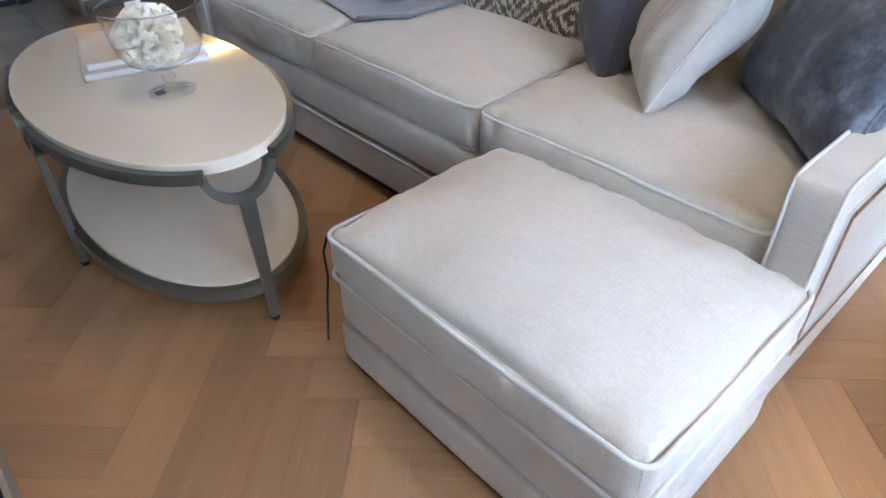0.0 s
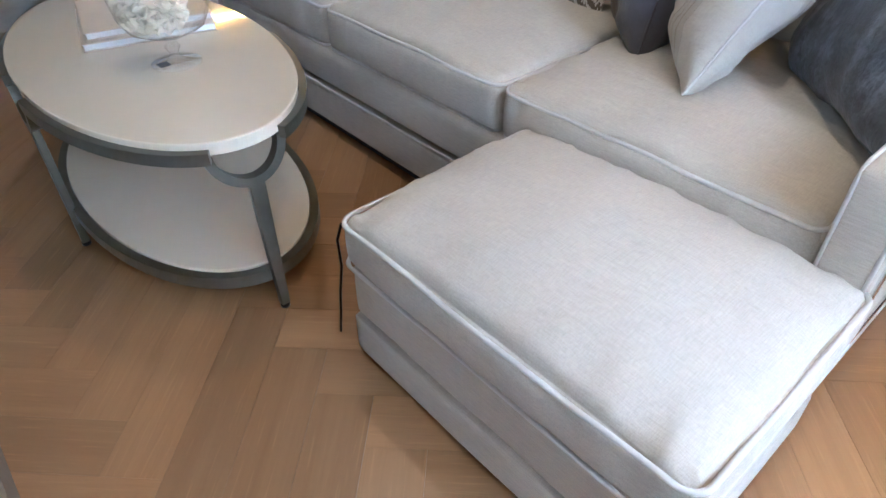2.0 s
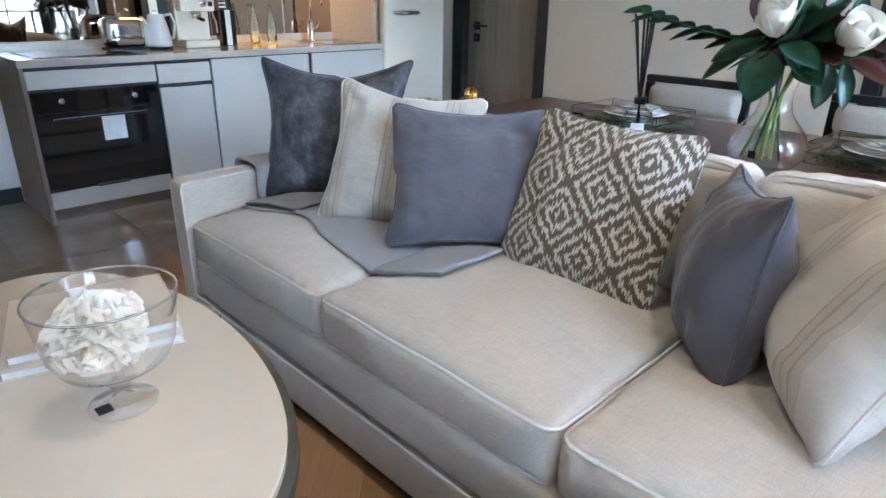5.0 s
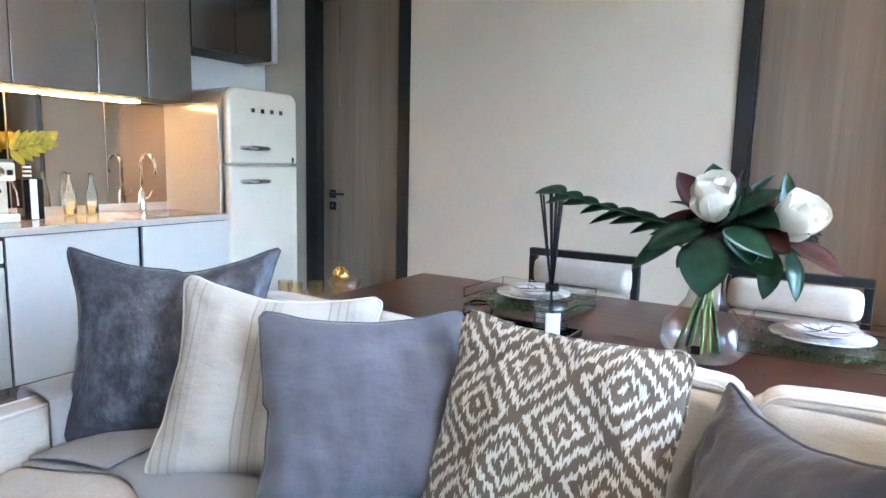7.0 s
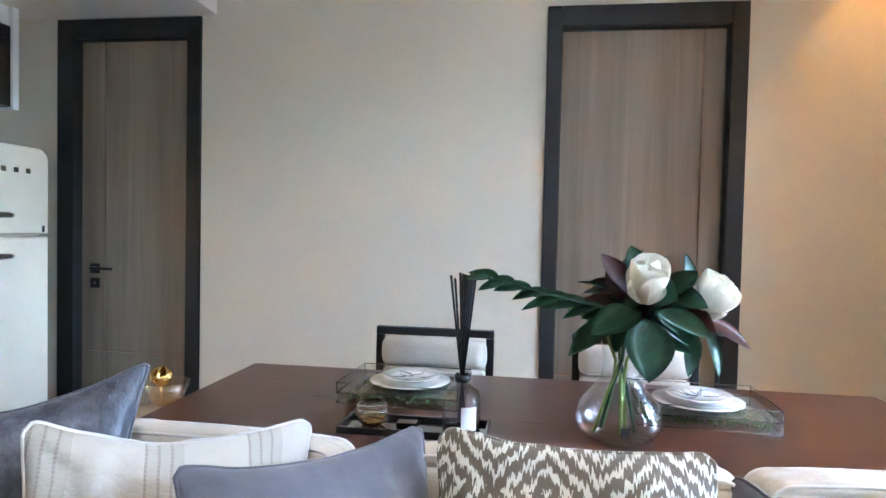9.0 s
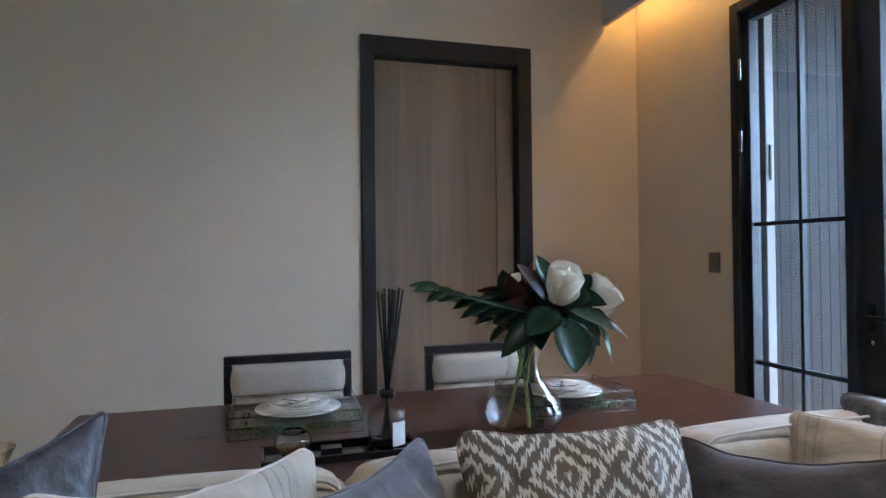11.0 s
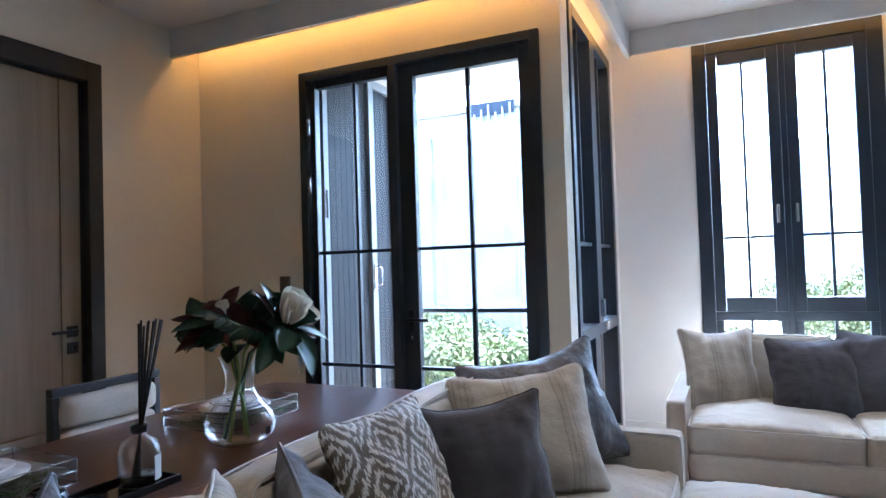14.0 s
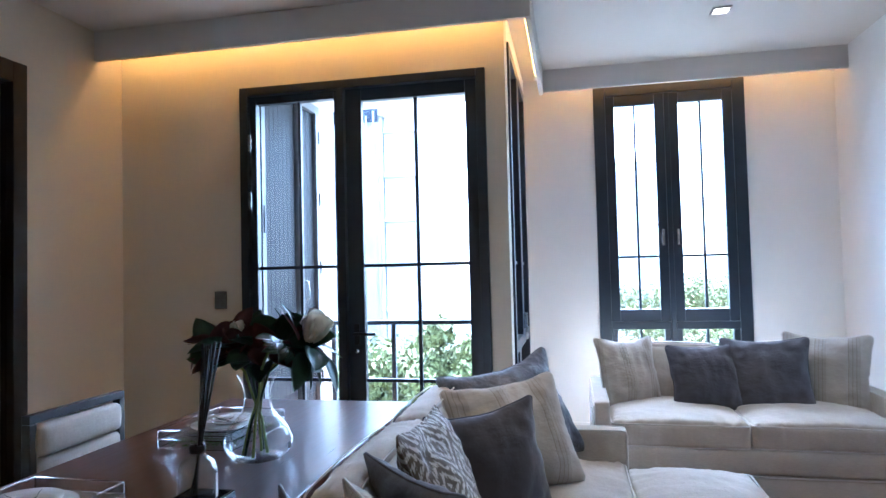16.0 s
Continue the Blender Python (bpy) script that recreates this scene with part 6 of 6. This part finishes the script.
part("display", box(0.0003, 0.002, -0.09, 0.09, 0.49, 0.52), M_BLACKGLOSS, ov)
tw = thing("leaflet", "small white paper leaflet on the oven handle", "paper", pose(KF + 0.024, -3.05, 0.46))
part("sheet", box(0.0, 0.002, -0.06, 0.07, 0.0, 0.14), M_LABEL, tw)
ep = thing("end_panel", "brown wood end panel of the kitchen units", "panel", pose(KX, -3.475, 0))
part("panel", box(0.002, 0.66, 0, 0.022, 0, 0.893, 0.002), M_VENEER, ep)
wt = thing("worktop", "beige quartz kitchen worktop with low upstand", "worktop", pose(KX, 0, 0))
part("slab", box(0.002, 0.665, -3.48, -0.95, 0.895, 0.935, 0.004), M_QUARTZ, wt)
part("upstand", box(0.002, 0.022, -3.48, -0.95, 0.936, 0.99, 0.003), M_QUARTZ, wt)
hob = thing("hob", "black glass hob set on the worktop", "hob", pose(KX + 0.33, -3.1, 0.9355))
part("glass", box(-0.25, 0.25, -0.28, 0.28, 0, 0.006, 0.002), M_OVEN, hob)
sk = thing("sink", "brushed steel inset sink in the worktop", "sink", pose(KX + 0.36, -1.2, 0.9355))
for a in ((-0.2, 0.2, -0.24, -0.22), (-0.2, 0.2, 0.22, 0.24), (-0.2, -0.18, -0.22, 0.22), (0.18, 0.2, -0.22, 0.22)):
    part("rim", box(*a, 0, 0.004, 0.001), M_STEEL, sk)
# no hollow is cut: a flat black sheet gives the shade inside the sink
part("basin", box(-0.18, 0.18, -0.22, 0.22, 0.0002, 0.002), M_OVEN, sk)
tp = thing("tap", "chrome swan-neck kitchen tap", "tap", pose(KX + 0.13, -1.28, 0.936))
part("body", revolve([(0, 0), (0.028, 0), (0.026, 0.02), (0.022, 0.14), (0.015, 0.15), (0, 0.15)], 24), M_CHROME, tp, "", True)
part("spout", tube([(0, 0, 0.14), (0, 0, 0.32)] + [(0.08 - 0.08 * math.cos(radians(a)), 0, 0.32 + 0.08 * math.sin(radians(a))) for a in range(15, 181, 15)] + [(0.16, 0, 0.27)], 0.012, 12), M_CHROME, tp)
part("lever", tube([(0, 0.02, 0.09), (0.0, 0.055, 0.10), (0.01, 0.075, 0.15)], 0.006, 8), M_CHROME, tp)

for y0, y1 in ((-3.45, -2.72), (-2.715, -2.07), (-2.064, -1.46), (-1.454, -0.985)):
    mp = thing("mirror_splashback", "bronze-tinted mirror splashback panel", "mirror", pose(KX, y0, 0.991), "splashback panels")
    part("mirror", box(0.003, 0.012, 0.003, y1 - y0 - 0.003, 0, 0.714, 0.001), M_MIRROR, mp)
    part("edge_strip", box(0.003, 0.0125, y1 - y0 - 0.0015, y1 - y0 + 0.0015, 0, 0.714), M_STEEL, mp, "thin joint strip")


def wall_unit(y0, y1, z0, z1, label):
    u = thing("wall_cabinet", label, "cabinet", pose(KX, y0, z0), "kitchen wall units")
    w, h = y1 - y0, z1 - z0
    part("body", box(0.002, 0.328, 0.002, w - 0.002, 0, h), M_FRAME, u)
    part("door", box(0.33, 0.35, 0.004, w - 0.004, 0.002, h - 0.002, 0.002), M_BRONZEGLASS, u, "dark reflective bronze door")
    return u


for y0, y1 in ((-2.66, -2.17), (-2.17, -1.683), (-1.683, -1.347), (-1.347, -1.005)):
    wall_unit(y0, y1, 1.71, 2.62, "wall cabinet with dark reflective bronze door")
for y0, y1 in ((-1.0, -0.61), (-0.61, -0.25)):
    wall_unit(y0, y1, 2.10, 2.62, "short dark cabinet above the refrigerator")
structure("trim_filler", box(KX, -3.41, -0.245, -0.2, 2.09, 2.744), M_PAINT, "white filler panel beside the high cabinets")
structure("trim_cabinet_top", box(KX, -3.44, -2.66, -0.25, 2.622, 2.744), M_PAINT, "white filler above the cabinets")
structure("trim_side_panel", box(KX, -3.16, -1.003, -0.985, 0.936, 1.709), M_QUARTZ, "beige stone panel between worktop and refrigerator")
ul = thing("under_cabinet_light", "warm strip lights under the wall cabinets", "light", pose(KX + 0.06, -1.85, 1.697))
for a in ((-0.72, -0.02), (0.02, 0.62)):
    part("strip", box(-0.012, 0.012, a[0], a[1], 0, 0.010), M_WARMKITCHEN, ul, "glowing warm strip")



def rounded_panel(x0, x1, y0, y1, z0, z1, rt, rb, bev):
    """A slab across y and z with rounded corners (top rt, bottom rb) and a softly rolled front edge."""
    def loop(inset):
        pts = []
        for cy, cz, r, a0 in ((y1, z1, rt, 0), (y0, z1, rt, 90), (y0, z0, rb, 180), (y1, z0, rb, 270)):
            q = max(0.002, r - inset)
            sy, sz = (-1 if cy == y1 else 1), (-1 if cz == z1 else 1)
            for k in range(9):
                a = radians(a0 + 90 * k / 8)
                pts.append((cy + sy * (inset + q) + q * math.cos(a), cz + sz * (inset + q) + q * math.sin(a)))
        return pts
    bm = bmesh.new()
    rows = [(x0, 0.0)] + [(x1 - bev + bev * math.sin(radians(a)), bev * 0.8 * (1 - math.cos(radians(a)))) for a in (0, 22, 45, 67, 90)]
    rings = [[bm.verts.new((x, y, z)) for y, z in loop(ins)] for x, ins in rows]
    n = len(rings[0])
    for a, b in zip(rings, rings[1:]):
        for k in range(n):
            bm.faces.new((a[k], a[(k + 1) % n], b[(k + 1) % n], b[k]))
    bm.faces.new(rings[0][::-1])
    bm.faces.new(rings[-1])
    bmesh.ops.recalc_face_normals(bm, faces=bm.faces[:])
    return bm


fr = thing("refrigerator", "cream retro refrigerator with rounded edges", "refrigerator", pose(WEST, -0.965, 0), )
part("body", rounded_panel(0.03, 0.60, 0.0, 0.665, 0.02, 1.82, 0.075, 0.075, 0.012), M_ENAMEL, fr, "", True)
d1 = part("freezer_door", rounded_panel(0.603, 0.672, 0.0, 0.665, 1.285, 1.825, 0.085, 0.012, 0.03), M_ENAMEL, fr, "", True)
d2 = part("door", rounded_panel(0.603, 0.672, 0.0, 0.665, 0.06, 1.275, 0.012, 0.085, 0.03), M_ENAMEL, fr, "", True)
for d_, zz in ((d1, 1.40), (d2, 1.16)):
    bm = bmesh.new()
    add_tube(bm, [(0.68, 0.09, zz), (0.695, 0.13, zz), (0.70, 0.23, zz), (0.695, 0.33, zz), (0.68, 0.37, zz)], lambda k: 0.013 + 0.008 * math.sin(k * math.pi), 10)
    part("handle", bm, M_CHROME, d_, "chrome bar handle")
for k in range(4):
    part("badge_bar", box(0.672, 0.676, 0.20 + k * 0.09, 0.235 + k * 0.09, 1.655, 1.685, 0.001), M_CHROME, d1, "plain metal badge")
part("thermostat_label", box(0.672, 0.674, 0.60, 0.62, 1.30, 1.34), M_BLACK, d1)
for x in (0.1, 0.55):
    for y in (0.07, 0.6):
        part("foot", revolve([(0, 0), (0.02, 0), (0.02, 0.0195), (0, 0.0195)], 10, pose(x, y, 0)), M_BLACK, fr)

# appliances on the worktop
Z = 0.936
ket = thing("kettle", "cream electric kettle on a black base", "kettle", pose(-3.50, -2.56, Z))
part("base", revolve([(0, 0), (0.085, 0), (0.085, 0.016), (0, 0.016)], 28), M_BLACK, ket)
part("jug", revolve([(0, 0.017), (0.082, 0.017), (0.085, 0.04), (0.07, 0.13), (0.052, 0.21), (0.05, 0.215), (0, 0.222)], 32), M_PORCELAIN, ket, "", True)
part("lid_knob", revolve([(0, 0.222), (0.014, 0.222), (0.01, 0.24), (0, 0.243)], 14), M_CHROME, ket)
part("handle", tube([(0, 0.045, 0.205), (0, 0.10, 0.215), (0, 0.12, 0.16), (0, 0.10, 0.07), (0, 0.075, 0.06)], 0.010, 8), M_PORCELAIN, ket)
part("spout", tube([(0.0, -0.055, 0.15), (0, -0.085, 0.185), (0, -0.10, 0.20)], 0.012, 8), M_PORCELAIN, ket)
cm = thing("coffee_machine", "cream espresso machine with chrome group", "coffee machine", pose(-3.57, -2.29, Z))
part("body", box(-0.12, 0.02, -0.12, 0.12, 0.0, 0.34, 0.02), M_ENAMEL, cm)
part("head", box(0.021, 0.13, -0.12, 0.12, 0.23, 0.34, 0.02), M_ENAMEL, cm)
part("drip_tray", box(0.021, 0.15, -0.12, 0.12, 0.0, 0.05, 0.012), M_ENAMEL, cm)
part("warming_rail", box(-0.11, 0.12, -0.115, 0.115, 0.341, 0.355, 0.003), M_CHROME, cm)
part("group_head", revolve([(0, 0.185), (0.032, 0.185), (0.032, 0.229), (0, 0.229)], 20, pose(0.08, 0, 0)), M_CHROME, cm)
part("portafilter", tube([(0.08, 0, 0.195), (0.19, 0.0, 0.18)], 0.012, 8), M_BLACK, cm)
part("gauge", revolve([(0, 0), (0.026, 0), (0.024, 0.012), (0, 0.012)], 20, pose(0.1305, 0.03, 0.285, 0, 90, 0)), M_CHROME, cm)
part("steam_wand", tube([(0.09, 0.11, 0.23), (0.11, 0.125, 0.16), (0.115, 0.125, 0.09)], 0.005, 8), M_CHROME, cm)
part("button", box(0.1305, 0.135, 0.07, 0.1, 0.265, 0.295, 0.001), M_BLACK, cm)
gr = thing("coffee_grinder", "black and white coffee grinder beside the machine", "grinder", pose(-3.64, -2.50, Z))
part("body", box(-0.06, 0.06, -0.07, 0.07, 0, 0.33, 0.015), M_BLACK, gr)
part("front_panel", box(0.061, 0.066, -0.065, -0.01, 0.02, 0.33, 0.002), M_ENAMEL, gr)
ts = thing("toaster", "rounded chrome toaster on the worktop", "toaster", pose(-3.55, -2.76, Z))
part("body", soft_box(-0.09, 0.09, -0.13, 0.13, 0.015, 0.2, 0.05, 0, 0, 10), M_CHROME, ts, "", True)
part("base", box(-0.085, 0.085, -0.12, 0.12, 0, 0.0145), M_BLACK, ts)
part("slot_band", box(-0.02, 0.02, -0.1, 0.1, 0.2, 0.204), M_BLACK, ts)
pv = thing("striped_vase", "black and white striped square vase", "vase", pose(-3.56, -2.05, Z))
part("vessel", box(-0.045, 0.045, -0.055, 0.055, 0, 0.24, 0.003), M_BLACKGLOSS, pv)
part("white_band", box(0.0452, 0.047, -0.02, 0.02, 0.002, 0.238), M_PORCELAIN, pv)
for k in range(7):
    part("neck_ring", revolve([(0, 0), (0.024, 0), (0.024, 0.012), (0, 0.012)], 16, pose(0, -0.01, 0.241 + k * 0.0125)), M_PORCELAIN if k % 2 else M_BLACK, pv)
yl = thing("yellow_leaf", "yellow cut-out monstera leaf in the striped vase", "plant", pose(-3.56, -2.06, Z + 0.33) @ Matrix.Diagonal((1.3, 1.35, 1.35, 1.0)))
part("stalk", tube([(0, 0, -0.02), (0.012, -0.02, 0.03), (0.03, -0.075, 0.05)], 0.004, 6), M_STEM, yl)
part("midrib", tube([(0.03, -0.075, 0.05), (0.045, 0.0, 0.085), (0.05, 0.09, 0.10)], 0.003, 6), M_YELLOW, yl)
for i in range(6):
    k = i / 5
    base = Vector((0.032 + 0.018 * k, -0.07 + 0.13 * k, 0.052 + 0.048 * k))
    blade_part("lobe", M_YELLOW, yl, base, (0.12, 0.35 + 0.25 * k, 0.85 - 0.35 * k), (1, 0, 0.2), 0.10 - 0.03 * k, 0.045, 0.3, 0.2)
    blade_part("lobe", M_YELLOW, yl, base, (0.3, 0.3 + 0.5 * k, -0.45 + 0.2 * k), (1, 0, 0.2), 0.075 - 0.02 * k, 0.042, 0.4, 0.2)
for yy in (-1.80, -1.66):
    bt_ = thing("glass_bottle", "slim clear glass water bottle", "bottle", pose(-3.60, yy, Z), "water bottles")
    o = part("bottle", revolve([(0, 0), (0.034, 0), (0.038, 0.01), (0.036, 0.13), (0.016, 0.22), (0.013, 0.27), (0.016, 0.275), (0.012, 0.275), (0.010, 0.22), (0.031, 0.13), (0.033, 0.012), (0, 0.006)], 24), M_BOTTLE, bt_, "", True)
    o.visible_shadow = False
    part("label", box(0.0365, 0.038, 0.0, 0.018, 0.02, 0.05), M_BLACK, bt_)

# hall end: pale cupboard in a dark frame
hc = thing("hall_cupboard", "pale grey hall cupboard in a dark frame", "cupboard", pose(WEST, -4.35, 0))
part("frame_post", box(0.002, 0.06, 0.64, 0.72, 0, 2.74, 0.003), M_FRAME, hc)
part("frame_post", box(0.002, 0.06, -0.72, -0.64, 0, 2.74, 0.003), M_FRAME, hc)
for a in ((-0.638, -0.003), (0.003, 0.638)):
    part("door", box(0.002, 0.03, a[0], a[1], 0.04, 0.98, 0.002), M_GREYFRONT, hc)
    part("upper_door", box(0.002, 0.03, a[0], a[1], 1.12, 2.74, 0.002), M_VENEER, hc)
part("niche_band", box(0.002, 0.02, -0.638, 0.638, 0.985, 1.115), M_FRAME, hc)
part("kickboard", box(0.002, 0.025, -0.638, 0.638, 0, 0.038), M_FRAME, hc)
structure("baseboard_e", box(WEST + 0.001, WEST + 0.015, -3.625, -3.48, 0, 0.1, 0.002), M_FRAME, "low black skirting")

# low media unit along the south wall, only its corner shows
mu = thing("media_unit", "low black media unit with brown wood edge", "sideboard", pose(-0.55, SOUTH + 0.32, 0))
part("body", box(-1.3, 1.15, -0.295, 0.28, 0.03, 0.10, 0.003), M_BLACKGLOSS, mu)
part("edge", box(-1.3, 1.15, 0.281, 0.295, 0.0, 0.10, 0.003), M_VENEER, mu)

# ---------------------------------------------------------------- floor pieces, last
BW, BL = 0.1375, 0.65


def herringbone():
    """Boards at 45 degrees to the walls; the nearest ones singly, the rest joined."""
    g = 0.00025
    bm = bmesh.new()
    add_box(bm, -BW / 2 + g, BW / 2 - g, -BL / 2 + g, BL / 2 - g, -0.005, 0.0)
    for v in bm.verts:
        if v.co.z > -0.001:
            v.co.x *= 1 - 0.0004 / BW
            v.co.y *= 1 - 0.0004 / BL
    me = bpy.data.meshes.new("floorboard")
    bm.to_mesh(me)
    bm.free()
    me.materials.append(M_OAK)
    cells = []
    for i in range(-60, 61):
        for j in range(-9, 10):
            ox, oy = i * BW + j * BL, -i * BW + j * BL
            cells.append((ox + BW / 2, oy + BL / 2, 0))
            cells.append((ox + BW + BL / 2, oy + BL - BW / 2, 90))
    rot = Matrix.Rotation(radians(45), 4, "Z")
    placed = []
    for cx, cy, a in cells:
        p = rot @ Vector((cx, cy, 0))
        p += Vector((0.8185, -4.598, 0))
        if -2.6 < p.x < WINX + 0.6 and SOUTH - 0.6 < p.y < 0.6:
            placed.append((p, a + 45))
    return me, placed


me_b, placed = herringbone()
placed.sort(key=lambda q: (q[0] - Vector((0.35, -4.1, 0))).length)
count = 0
rest = {45: ([], []), 135: ([], [])}


def inside(m):
    return all(-1.9 < (m @ v.co).x < WINX and SOUTH < (m @ v.co).y < 0 for v in me_b.vertices)


def add_clipped(m, a):
    """Boards at the edges are cut along the walls."""
    bm = bmesh.new()
    bm.from_mesh(me_b)
    bmesh.ops.transform(bm, matrix=m, verts=bm.verts[:])
    for co, no in (((-1.9, 0, 0), (-1, 0, 0)), ((WINX, 0, 0), (1, 0, 0)), ((0, SOUTH, 0), (0, -1, 0)), ((0, 0, 0), (0, 1, 0))):
        bmesh.ops.bisect_plane(bm, geom=bm.verts[:] + bm.edges[:] + bm.faces[:], plane_co=co, plane_no=no, clear_outer=True)
    vs_, fs_ = rest[a]
    b = len(vs_)
    back = Matrix.Rotation(radians(-a), 4, "Z")
    bm.verts.index_update()
    vs_.extend(tuple(back @ v.co) for v in bm.verts)
    fs_.extend(tuple(b + v.index for v in f.verts) for f in bm.faces)
    bm.free()


for p, a in placed:
    m = Matrix.Translation(p) @ Matrix.Rotation(radians(a), 4, "Z")
    if inside(m) and count < 240:
        o = new("floorboard", me_b)
        o.parent = floor
        o.matrix_world = m
        count += 1
    else:
        add_clipped(m, a)
for a, (vs_, fs_) in rest.items():
    if fs_:
        me = bpy.data.meshes.new("floorboards_far")
        me.from_pydata(vs_, [], fs_)
        me.materials.append(M_OAK)
        o = new("floorboards_far", me)
        o.parent = floor
        o.matrix_world = Matrix.Rotation(radians(a), 4, "Z")
        tagged(o, kind="stuff")

# stone slabs of the hall and kitchen
tm = bmesh.new()
add_box(tm, -0.3115, 0.3115, -0.3115, 0.3115, -0.005, 0.0, 0.0008)
tme = bpy.data.meshes.new("stone_tile")
tm.to_mesh(tme)
tm.free()
tme.materials.append(M_STONE)
for i in range(3):
    for j in range(9):
        y = -0.3125 - j * 0.625
        if y - 0.31 < SOUTH:
            continue
        o = new("stone_tile", tme)
        o.parent = stone_floor
        o.location = (-1.9 - 0.3125 - i * 0.625, y, 0)
